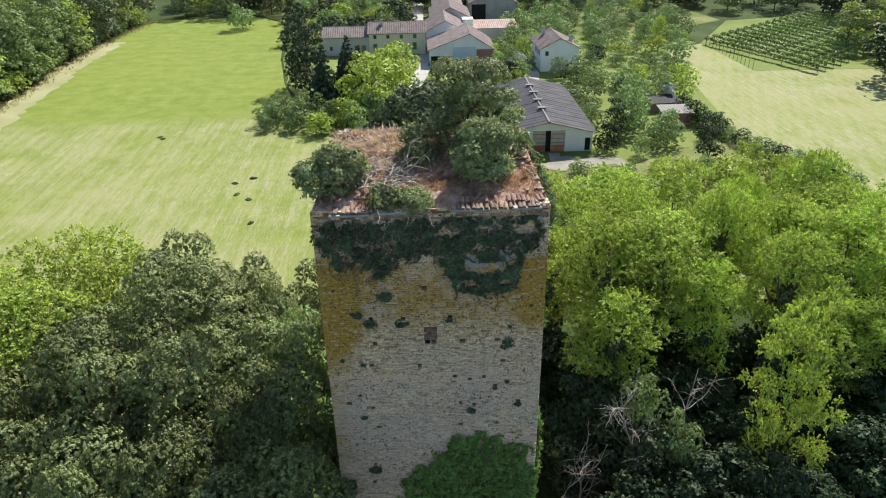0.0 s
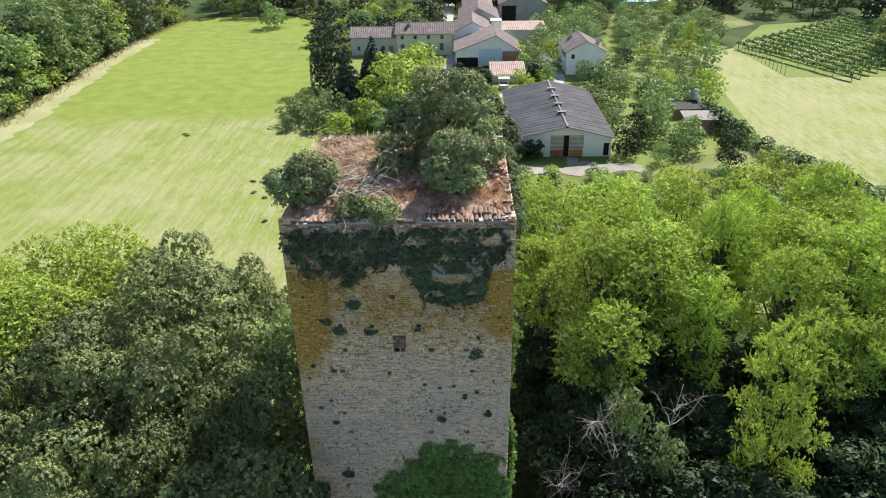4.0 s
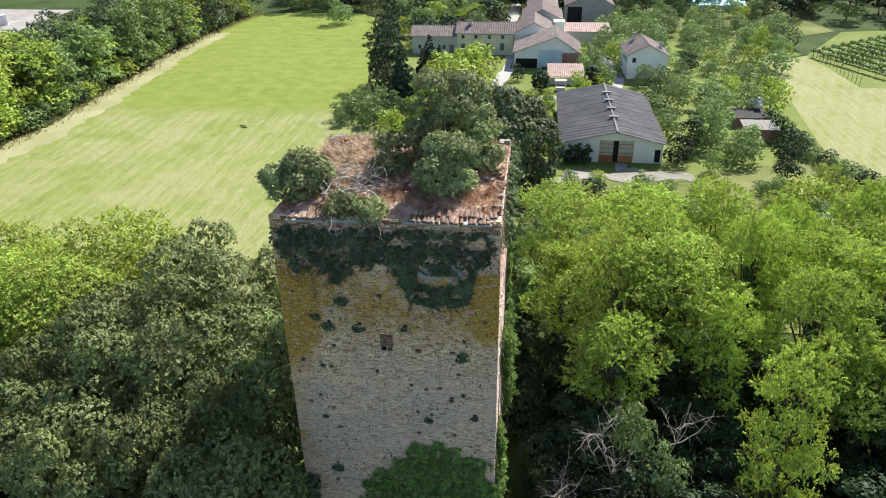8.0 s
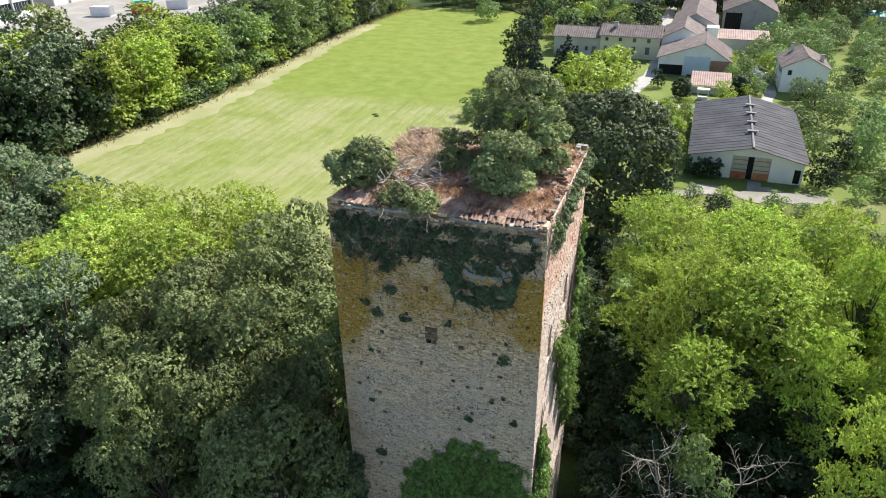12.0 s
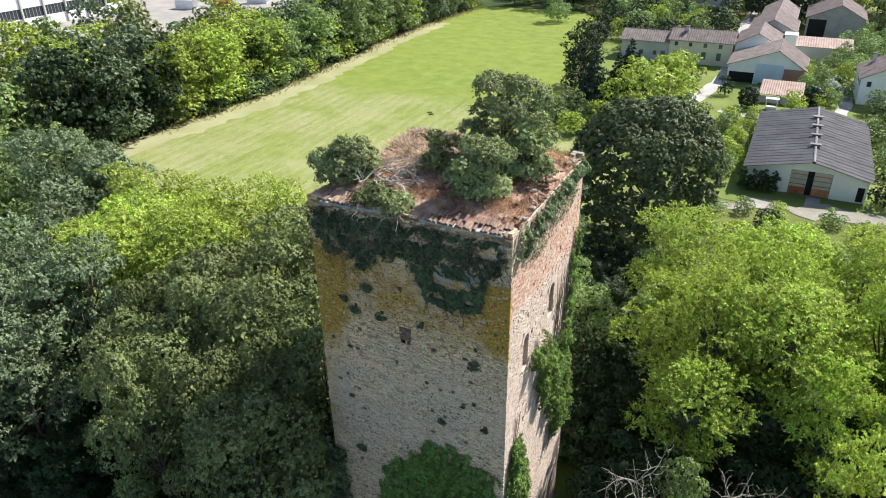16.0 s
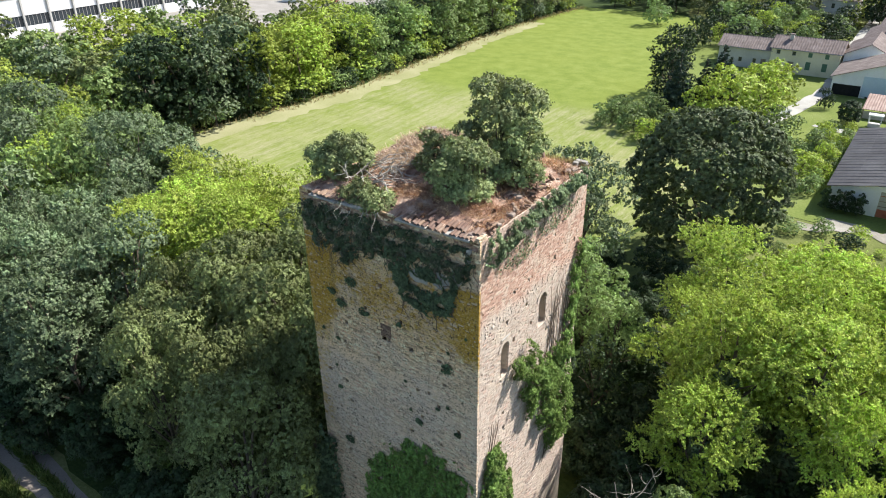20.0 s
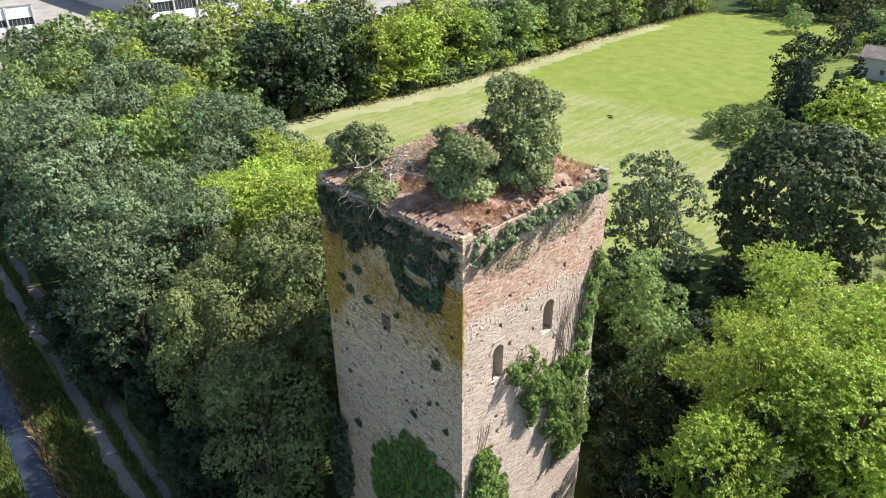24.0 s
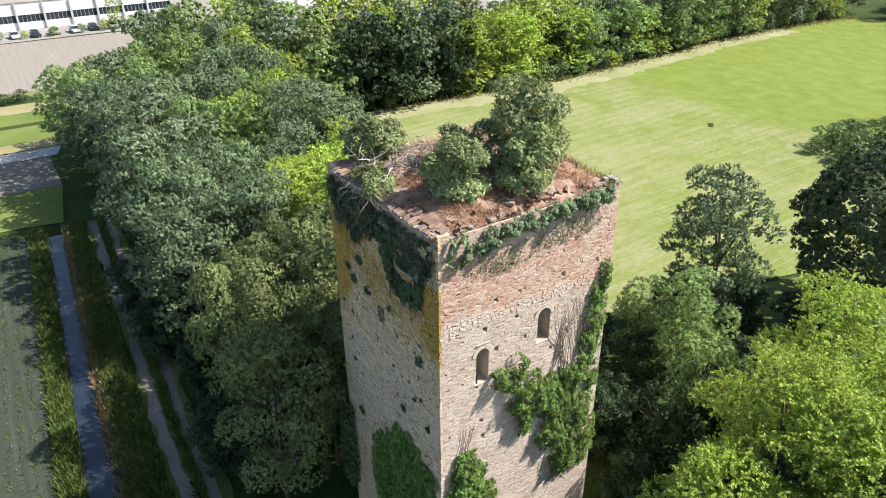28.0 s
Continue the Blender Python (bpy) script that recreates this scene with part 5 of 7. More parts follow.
# the wood west of the meadow
def far_wood(name, label, kinds, spots, gap, lo, hi, wide, seed):
    """A distant wood, its trees joined."""
    r = np.random.default_rng(seed)
    names, weights = [k for k, _ in kinds], np.array([w for _, w in kinds], float)
    got, VV, CC, SS, MM, mats, base, corner = [], [], [], [], [], [BARK], 0, 0
    for k in names:
        m = PROTO[k][0][1].materials[0]
        if m not in mats:
            mats.append(m)
    for inside, x0, y0, x1, y1, tries in spots:
        for _ in range(tries):
            x, y = r.uniform(x0, x1), r.uniform(y0, y1)
            if not inside(x, y) or any((x - a) ** 2 + (y - b) ** 2 < gap * gap for a, b in got):
                continue
            got.append((x, y))
            k = str(r.choice(names, p=weights / weights.sum()))
            (trunk, crown, _), full = PROTO[k]
            s, a = r.uniform(lo, hi) * (0.84 if 100 < y < 195 and x < 0 else 1.0) / full, r.uniform(0, 2 * math.pi)
            w = s * r.uniform(*wide)
            for me in (crown, trunk):
                v = np.empty(3 * len(me.vertices))
                me.vertices.foreach_get("co", v)
                v = v.reshape(-1, 3)
                c, q = math.cos(a), math.sin(a)
                VV.append(np.stack([x + w * (c * v[:, 0] - q * v[:, 1]), y + w * (q * v[:, 0] + c * v[:, 1]), s * v[:, 2]], 1))
                corners, starts = np.empty(len(me.loops), np.int32), np.empty(len(me.polygons), np.int32)
                me.loops.foreach_get("vertex_index", corners)
                me.polygons.foreach_get("loop_start", starts)
                CC.append(corners + base)
                SS.append(starts + corner)
                MM += [mats.index(me.materials[0])] * len(me.polygons)
                base, corner = base + len(v), corner + len(corners)
    me = raw_mesh(name, np.concatenate(VV), np.concatenate(CC), np.concatenate(SS))
    for m in mats:
        me.materials.append(m)
    me.polygons.foreach_set("material_index", MM)
    tagged(hang(name, me), label, "wood", kind="stuff")


strip = lambda x, y: x < -71.5 - 0.02 * abs(y - 90) and x > -108 + 0.12 * max(0, 60 - y)
edge_wood = lambda a, b: lambda x, y: strip(x, y) and x > -80 and a <= y < b
fill([("far_lime", 3), ("far_locust", 2), ("far_mid", 3)], [(edge_wood(44, 58), -80, 44, -71, 58, 80)], 3.3, 8.0, 12.0, seed=9)
fill([("far_grey", 5), ("far_dark", 2), ("far_oak", 2)], [(edge_wood(58, 77), -80, 58, -71, 77, 110)], 3.6, 10.0, 13.5, seed=14)
fill([("far_lime", 6), ("far_locust", 3)], [(edge_wood(77, 98), -80, 77, -71, 98, 140)], 3.1, 10.0, 13.5, seed=15)
fill([("far_mid", 5), ("far_dark", 3), ("far_locust", 1)], [(edge_wood(98, 132), -80, 98, -71, 132, 170)], 3.5, 8.5, 12.0, seed=16)
far_wood("wood", "mixed green wood beyond the meadow", [("far_grey", 3), ("far_oak", 3), ("far_mid", 3), ("far_lime", 2), ("far_locust", 1)], [(lambda x, y: strip(x, y) and (x < -79 or y > 130) and x > (-108 if y < 98 else -94), -108, 32, -72, 205, 620)], 5.2, 10.5, 15.5, (0.9, 1.25), 10)

# scrub along the meadow's edge hides the stems of the wood
for k, (x, y) in enumerate(edge_line([(-72, 46), (-72.8, 61), (-73.4, 70.5), (-71.4, 83), (-70.6, 94), (-71, 109), (-72.5, 126), (-74, 140), (-74.5, 169), (-73, 196)], 2.6)):
    plant(("bush_mid", "bush_dark", "bush_mid", "bush_lime")[k % 4 if k % 11 else 3] if k % 4 < 3 or k % 12 == 3 else "bush_mid", x - plant_rng.uniform(0, 1.6), y, plant_rng.uniform(2.0, 4.6), plant_rng.uniform(0.9, 1.4))


# ---- buildings ----
def wall_poly(outline, openings, place, depth):
    bm = bmesh.new()
    edges = []
    for loop in [outline] + openings:
        vs = [bm.verts.new((u, 0, z)) for u, z in loop]
        edges += [bm.edges.new((vs[k], vs[(k + 1) % len(vs)])) for k in range(len(vs))]
    bmesh.ops.triangle_fill(bm, use_beauty=True, use_dissolve=False, edges=edges)
    ext = bmesh.ops.extrude_face_region(bm, geom=list(bm.faces))
    bmesh.ops.translate(bm, vec=(0, 1, 0), verts=[v for v in ext["geom"] if isinstance(v, bmesh.types.BMVert)])
    for v in bm.verts:
        v.co = place(v.co.x, v.co.z, v.co.y * depth)
    bmesh.ops.recalc_face_normals(bm, faces=bm.faces)
    return bm


def rect(u, z, w, h):
    return [(u - w / 2, z), (u + w / 2, z), (u + w / 2, z + h), (u - w / 2, z + h)]


def roof_slab(a, b, c, d, ribs, wave, thick, seed=0):
    """A wavy roof slope with thickness: eaves a to b, ridge d to c."""
    r = np.random.default_rng(seed)
    a, b, c, d = map(Vector, (a, b, c, d))
    up = (b - a).cross(d - a).normalized()
    if up.z < 0:
        up = -up
    V, F = [], []
    rows = 5
    n = max(int((b - a).length / ribs), 2) * 2
    for i in range(n + 1):
        lo, hi = a.lerp(b, i / n), d.lerp(c, i / n)
        for k in range(rows):
            V.append(lo.lerp(hi, k / (rows - 1)) + up * ((wave if i % 2 else 0) + r.normal(0, 0.012)))
    m = len(V)
    V += [a - up * thick, b - up * thick, c - up * thick, d - up * thick]
    for i in range(n):
        for k in range(rows - 1):
            F.append((i * rows + k, (i + 1) * rows + k, (i + 1) * rows + k + 1, i * rows + k + 1))
    F.append((m, m + 3, m + 2, m + 1))
    F.append((m, m + 1) + tuple(i * rows for i in range(n, -1, -1)))
    F.append((m + 2, m + 3) + tuple(i * rows + rows - 1 for i in range(n + 1)))
    F.append((m + 3, m) + tuple(range(rows)))
    F.append((m + 1, m + 2) + tuple(n * rows + k for k in range(rows - 1, -1, -1)))
    return V, F


def house(name, label, category, x0, y0, x1, y1, eave, ridge, axis, wall_m, roof_m, openings=(), apex=None, over=0.35, turn=0.0, chimneys=(), front_m=None, ribs=0.45):
    """A gabled house. axis: the way of the ridge, 'x' or 'y'. openings: (side, u, z, w, h, kind)."""
    cx, cy = (x0 + x1) / 2, (y0 + y1) / 2
    w, l = (x1 - x0) / 2, (y1 - y0) / 2
    h = thing(name, label, category, m=pose(cx, cy, 0, 0, 0, turn))
    T = 0.35
    sides = {"s": (lambda u, z, d: Vector((u, -l + d, z)), w), "n": (lambda u, z, d: Vector((-u, l - d, z)), w), "w": (lambda u, z, d: Vector((-w + d, -u, z)), l), "e": (lambda u, z, d: Vector((w - d, u, z)), l)}
    top = 0.0 if apex is None else (apex - cx if axis == "y" else apex - cy)
    for s, (place, half) in sides.items():
        gable = (s in "sn") == (axis == "y")
        e = half if gable else half - T - 0.01
        t = top if s == "s" or s == "e" else -top
        outline = [(-e, -0.2), (e, -0.2), (e, eave)] + ([(t, ridge - 0.06)] if gable else []) + [(-e, eave)]
        mine = [o for o in openings if o[0] == s]
        wall = part("wall", wall_poly(outline, [rect(o[1], o[2], o[3], o[4]) for o in mine], place, T), front_m if front_m and s == "s" else wall_m, h)
        for _, u, z, ow, oh, kind in mine:
            if kind == "gap":
                # A black panel closes the bay; its colour imitates the shade inside.
                part("dark_interior", wall_poly(rect(u, z, ow - 0.02, oh - 0.02), [], lambda a, b, d: place(a, b, 0.3 + d), 0.05), SHADE_BLACK, h, "black panel standing in for the unlit bay")
                continue
            win = part("door" if kind == "door" else "window", wall_poly(rect(u, z, ow - 0.01, oh - 0.01), [rect(u, z + 0.06, ow - 0.16, oh - 0.12)], lambda a, b, d: place(a, b, 0.12 + d), 0.08), FRAME_GREY, h)
            part("pane", wall_poly(rect(u, z + 0.06, ow - 0.17, oh - 0.13), [], lambda a, b, d: place(a, b, 0.16 + d), 0.02), GLASS if kind != "door" else POST_WOOD, win)
            if kind == "shutters":
                for q in (-1, 1):
                    part("shutter", wall_poly(rect(u + q * (ow * 0.75), z, ow * 0.48, oh), [], lambda a, b, d: place(a, b, -0.05 + d), 0.045), SHUTTER, win, "green wooden shutter")
            if kind == "closed":
                part("shutter", wall_poly(rect(u, z, ow * 0.98, oh), [], lambda a, b, d: place(a, b, 0.02 + d), 0.05), SHUTTER, win, "closed green shutter")
    o = over
    if axis == "y":
        sl, sr = (ridge - eave) / (top + w), (ridge - eave) / (w - top)
        sides_r = [((-w - o, -l - o, eave - o * sl), (-w - o, l + o, eave - o * sl), (top, l + o, ridge), (top, -l - o, ridge)), ((w + o, l + o, eave - o * sr), (w + o, -l - o, eave - o * sr), (top, -l - o, ridge), (top, l + o, ridge))]
        line = [((top, -l - o, ridge + 0.06), 0.12), ((top, l + o, ridge + 0.06), 0.12)]
    else:
        sl, sr = (ridge - eave) / (top + l), (ridge - eave) / (l - top)
        sides_r = [((w + o, -l - o, eave - o * sl), (-w - o, -l - o, eave - o * sl), (-w - o, top, ridge), (w + o, top, ridge)), ((-w - o, l + o, eave - o * sr), (w + o, l + o, eave - o * sr), (w + o, top, ridge), (-w - o, top, ridge))]
        line = [((-w - o, top, ridge + 0.06), 0.12), ((w + o, top, ridge + 0.06), 0.12)]
    for k, q in enumerate(sides_r):
        V, F = roof_slab(*[Vector(v) + Vector((0, 0, 0.10)) for v in q], ribs, 0.06, 0.10, k)
        hang("roof", as_mesh("roof", V, F, roof_m), h)
    V, F = tubes([line], 6)
    hang("ridge_tiles", as_mesh("ridge_tiles", V, F, roof_m), h)
    for x, y, z in chimneys:
        part("chimney", boxed(x - cx - 0.3, y - cy - 0.3, z - 1.2, x - cx + 0.3, y - cy + 0.3, z + 0.7, bevel=0.04), WALL_GREY, h)
        part("chimney_cap", boxed(x - cx - 0.38, y - cy - 0.38, z + 0.72, x - cx + 0.38, y - cy + 0.38, z + 0.84, bevel=0.03), TILE_ROOF, h)
    for q in sides_r:
        V, F = tubes([[(Vector(q[0]) + Vector((0, 0, 0.02)), 0.07), (Vector(q[1]) + Vector((0, 0, 0.02)), 0.07)]], 6)
        hang("gutter", as_mesh("gutter", V, F, FRAME_GREY), h)
    return h


# the barn, roofed with grey corrugated sheets
def build_barn():
    x0, x1, y0, y1, eave, ridge, xr = 9.7, 22.6, 88.4, 111.0, 2.75, 4.15, 16.6
    b = thing("barn", "long low white barn with a grey corrugated sheet roof", "barn", m=pose(0, 0, 0))
    T = 0.3
    door = [(14.5, -0.05), (18.9, -0.05), (18.9, 3.0), (14.5, 3.0)]
    side = [(21.6, 0.1), (22.35, 0.1), (22.35, 1.9), (21.6, 1.9)]
    part("front_wall", wall_poly([(x0, -0.2), (x1, -0.2), (x1, eave), (xr, ridge - 0.05), (x0, eave)], [door, side], lambda u, z, d: Vector((u, y0 + d, z)), T), WALL_WHITE, b)
    part("back_wall", wall_poly([(x0, -0.2), (x1, -0.2), (x1, eave), (xr, ridge - 0.05), (x0, eave)], [], lambda u, z, d: Vector((u, y1 - d, z)), T), WALL_WHITE, b)
    part("side_wall", boxed(x0, y0 + T + 0.01, -0.2, x0 + T, y1 - T - 0.01, eave, bevel=0.02), WALL_WHITE, b)
    part("side_wall", boxed(x1 - T, y0 + T + 0.01, -0.2, x1, y1 - T - 0.01, eave, bevel=0.02), WALL_WHITE, b)
    # Black sheet in place of the shade behind the side opening.
    part("side_opening", boxed(21.62, y0 + 0.2, 0.1, 22.34, y0 + 0.25, 1.88), SHADE_BLACK, b, "black panel standing in for the unlit side opening")
    for k, (a, c) in enumerate(((14.52, 16.3), (17.0, 18.88))):
        leaf = part("door", boxed(a, y0 + 0.10, 0.0, c, y0 + 0.17, 2.96, bevel=0.01), DOOR_PALE, b, "sliding door leaf, pale above and rusty orange below")
        part("lower_panel", boxed(a + 0.03, y0 + 0.05, 0.05, c - 0.03, y0 + 0.096, 0.95, bevel=0.01), DOOR_ORANGE, leaf, "rusty orange door panel")
        for z in (1.25, 1.85, 2.45):
            part("rail", boxed(a + 0.03, y0 + 0.06, z, c - 0.03, y0 + 0.096, z + 0.09, bevel=0.01), DOOR_ORANGE if z > 2.4 else POST_WOOD, leaf)
    # Black sheet painted as the shade between the two leaves.
    part("dark_interior", boxed(16.3, y0 + 0.24, 0.0, 17.0, y0 + 0.28, 2.96), SHADE_BLACK, b, "black panel standing in for the unlit gap between the door leaves")
    for s, xe in ((-1, x0 - 0.45), (1, x1 + 0.45)):
        run = math.hypot(xr - xe, ridge - eave + 0.15)
        slope = math.degrees(math.atan2(ridge - eave + 0.15, abs(xr - xe)))
        rows, cols = 3, 22
        L, W = run / rows, (y1 - y0 + 1.0) / cols
        V, F = [], []
        n = 20
        for i in range(n + 1):
            t = i / n
            z = 0.035 * math.cos(t * 2 * math.pi * 5)
            for q, dz in ((-0.5, 0.0), (0.53, 0.03)):
                V += [(q * L, (t - 0.5) * W * 1.04, z + dz), (q * L, (t - 0.5) * W * 1.04, z + dz - 0.03)]
        for i in range(n):
            o = 4 * i
            F += [(o, o + 4, o + 6, o + 2), (o + 1, o + 3, o + 7, o + 5), (o, o + 1, o + 5, o + 4), (o + 2, o + 6, o + 7, o + 3)]
        me = as_mesh("roof_sheet", V, F, GREY_SHEET)
        for i in range(rows):
            for j in range(cols):
                f = (i + 0.5) / rows
                x, z = xe + (xr - xe) * f, eave - 0.15 + (ridge - eave + 0.15) * f + 0.10
                hang("roof_sheet", me, b, m=pose(x, y0 - 0.5 + W * (j + 0.5), z + (0.012 if j % 2 else 0), 0, slope * s * (1 if s > 0 else 1), 0) if s > 0 else pose(x, y0 - 0.5 + W * (j + 0.5), z + (0.012 if j % 2 else 0), 0, -slope, 0))
    V, F = tubes([[((xr, y0 - 0.5, ridge + 0.13), 0.16), ((xr, y1 + 0.5, ridge + 0.13), 0.16)]], 8)
    hang("ridge_cap", as_mesh("ridge_cap", V, F, GREY_SHEET), b)
    for y in (94, 98.0, 102.0, 106.0):
        v = part("roof_vent", boxed(xr - 0.5, y - 0.25, ridge + 0.12, xr + 0.5, y + 0.25, ridge + 0.36, bevel=0.06), GREY_SHEET, b, "low ridge vent")
        part("vent_cap", boxed(xr - 0.65, y - 0.32, ridge + 0.362, xr + 0.65, y + 0.32, ridge + 0.42, bevel=0.02), GREY_SHEET, v)


build_barn()
house("house", "white plastered house with a brown tiled gable roof", "house", 22.3, 131.6, 29.4, 141.0, 4.3, 6.1, "y", WALL_WHITE, TILE_ROOF,
      [("w", -2.6, 0.1, 1.0, 2.1, "door"), ("w", 0.2, 2.7, 0.9, 1.1, "shutters"), ("w", 2.6, 2.7, 0.9, 1.1, "shutters"), ("s", -2.4, 2.9, 0.7, 0.9, "window")], chimneys=((28.2, 133.6, 5.4), (24.2, 139.5, 5.9)), turn=2.0)
house("house", "pale yellow farmhouse with green shutters and an old tiled roof", "house", -10.7, 149.0, 1.0, 155.5, 4.5, 6.1, "x", WALL_YELLOW, TILE_ROOF,
      [("s", -4.6, 3.3, 0.7, 0.8, "window"), ("s", -1.9, 3.3, 0.7, 0.8, "window"), ("s", 0.9, 3.3, 0.7, 0.8, "closed"), ("s", 3.7, 3.3, 0.7, 0.8, "closed"), ("s", 0.8, 1.0, 0.85, 1.45, "closed"), ("s", 3.6, 1.0, 0.85, 1.45, "closed"), ("s", -2.2, 0.0, 1.1, 2.2, "door"), ("s", -4.6, 1.0, 0.85, 1.3, "closed")], chimneys=((-8, 151.5, 5.9),))
house("house", "grey rendered farmhouse joined to the yellow one", "house", -20.3, 149.4, -10.75, 155.2, 3.8, 5.3, "x", WALL_GREY, TILE_ROOF,
      [("s", -3.2, 1.0, 0.7, 0.9, "window"), ("s", -0.6, 1.0, 0.7, 0.9, "window"), ("s", 2.0, 1.0, 0.7, 0.9, "window"), ("s", 3.6, 0.0, 1.0, 2.0, "door")])
house("farm_hall", "white gabled farm building with a blue sheet door and open bay", "farm building", 1.7, 138.2, 14.2, 149.0, 3.1, 6.0, "y", WALL_WHITE, TILE_ROOF, [("s", -3.9, 0.0, 4.2, 1.9, "gap"), ("s", 0.9, 0.0, 3.6, 3.2, "gap")], apex=9.6, ribs=0.5)
part("door", boxed(6.3, 138.05, 0.3, 10.8, 138.16, 3.6, bevel=0.02), SHEET_BLUE, bpy.data.objects["farm_hall"], "pale blue sheet metal door").matrix_basis = pose(-7.95, -143.6, 0)
part("brick_infill", boxed(10.9, 138.0, 0.0, 14.1, 138.17, 3.05, bevel=0.02), WALL_BRICK, bpy.data.objects["farm_hall"], "reddish brick infill").matrix_basis = pose(-7.95, -143.6, 0)
lean = thing("lean_to", "low lean-to with a rusty corrugated roof before the farm building", "lean-to", m=pose(11.3, 129.4, -0.4))
V, F = roof_slab((-3.3, -3.2, 1.9), (3.3, -3.2, 1.9), (3.3, 3.5, 2.7), (-3.3, 3.5, 2.7), 0.35, 0.05, 0.05)
hang("roof", as_mesh("roof", V, F, RUST_SHEET), lean)
for x in (-3.1, 0, 3.1):
    for y in (-3.0, 3.2):
        part("post", boxed(x - 0.07, y - 0.07, 0, x + 0.07, y + 0.07, 1.87 + (0.72 if y > 0 else 0), bevel=0.01), POST_WOOD, lean)
part("wall", boxed(-3.2, -2.9, 0, 3.2, -2.75, 1.55, bevel=0.02), WALL_GREY, lean)
house("house", "old tiled house with a white gable in the hamlet", "house", 1.3, 150.4, 9.2, 163.0, 4.4, 6.4, "y", WALL_WHITE, TILE_ROOF, [("e", 0, 1.5, 0.8, 1.1, "window"), ("s", 1.5, 3.3, 0.6, 0.7, "window")])
house("house", "old tiled house further back in the hamlet", "house", 2.6, 163.6, 11.2, 177.0, 4.8, 6.9, "y", WALL_GREY, TILE_ROOF, [("e", 0, 2.0, 0.8, 1.1, "window")])
house("house", "old tiled house at the end of the lane", "house", 3.5, 178.0, 10.5, 196.0, 4.6, 6.6, "y", WALL_GREY, TILE_ROOF, [("w", 0, 2.0, 0.8, 1.1, "window")])
block = thing("outbuilding", "narrow white block between the roofs", "outbuilding", m=pose(10.6, 160.5, 0))
part("wall", boxed(-1.1, -1.6, -0.1, 1.1, 1.6, 4.9, bevel=0.03), WALL_WHITE, block)
part("roof", boxed(-1.25, -1.75, 4.902, 1.25, 1.75, 5.05, bevel=0.03), WALL_GREY, block)
house("barn", "large grey block barn with an open dark bay", "barn", 12.8, 184.0, 24.4, 200.0, 4.6, 7.4, "y", WALL_BLOCK, TILE_ROOF, [("s", -3.6, 0.0, 3.6, 4.2, "gap")], apex=19.2)
low = thing("shelter", "low rust coloured roof beside the hamlet", "shelter", m=pose(16.8, 164.5, 0))
V, F = roof_slab((-5.2, -3.8, 2.7), (5.2, -3.8, 2.7), (5.2, 3.8, 3.3), (-5.2, 3.8, 3.3), 0.45, 0.05, 0.08)
hang("roof", as_mesh("roof", V, F, RUST_SHEET), low)
part("wall", boxed(-5, -3.5, 0, 5, -3.2, 2.6, bevel=0.02), WALL_GREY, low)
part("wall", boxed(-5, 3.2, 0, 5, 3.5, 3.1, bevel=0.02), WALL_GREY, low)
house("house", "long old stone house behind the trees", "house", -26.0, 206.0, -4.0, 213.0, 5.6, 7.6, "x", WALL_GREY, TILE_ROOF,
      [("s", u, z, 0.8, 1.2, "window") for u in (-8.5, -5.0, -1.5, 2.0, 5.5, 8.8) for z in (0.9, 3.5)])
shed = thing("shed", "small brown garden shed with a pale sheet roof", "shed", m=pose(37.4, 99.4, 0))
part("wall", boxed(-2.0, -1.3, -0.1, 2.0, 1.2, 1.85, bevel=0.03), WALL_BRICK, shed)
V, F = roof_slab((-2.4, -1.7, 1.9), (2.4, -1.7, 1.9), (2.4, 1.6, 2.3), (-2.4, 1.6, 2.3), 0.4, 0.04, 0.05)
hang("roof", as_mesh("roof", V, F, CONCRETE), shed)
shed = thing("shed", "low dark shed with a black felt roof", "shed", m=pose(37.6, 106.0, 0))
part("wall", boxed(-2.2, -1.5, -0.1, 2.2, 1.5, 1.5, bevel=0.03), POST_WOOD, shed)
V, F = roof_slab((-2.5, -1.8, 1.5), (2.5, -1.8, 1.5), (2.5, 1.8, 1.9), (-2.5, 1.8, 1.9), 0.5, 0.03, 0.05)
hang("roof", as_mesh("roof", V, F, RUBBER), shed)
kiosk = thing("well_house", "small white canopy on posts in the garden", "canopy", m=pose(10.3, 122.6, 0))
part("roof", boxed(-1.0, -0.6, 1.75, 1.0, 0.6, 1.92, bevel=0.04), PAINT_WHITE, kiosk)
part("base", boxed(-0.8, -0.45, -0.1, 0.8, 0.45, 0.6, bevel=0.04), WALL_GREY, kiosk)
for x in (-0.8, 0.8):
    for y in (-0.42, 0.42):
        part("post", boxed(x - 0.06, y - 0.06, 0.6, x + 0.06, y + 0.06, 1.75, bevel=0.01), PAINT_WHITE, kiosk)
cover = thing("greenhouse", "long low shelter under a turquoise cover", "greenhouse", m=pose(52, 206, 0))
V, F = roof_slab((-9, -2.6, 1.6), (9, -2.6, 1.6), (9, 0, 2.6), (-9, 0, 2.6), 1.0, 0.04, 0.05)
hang("cover", as_mesh("cover", V, F, PAINT_TEAL), cover)
V, F = roof_slab((9, 2.6, 1.6), (-9, 2.6, 1.6), (-9, 0, 2.6), (9, 0, 2.6), 1.0, 0.04, 0.05)
hang("cover", as_mesh("cover", V, F, PAINT_TEAL), cover)
part("wall", boxed(-8.8, -2.4, -0.1, 8.8, 2.4, 1.5, bevel=0.05), WALL_GREY, cover)


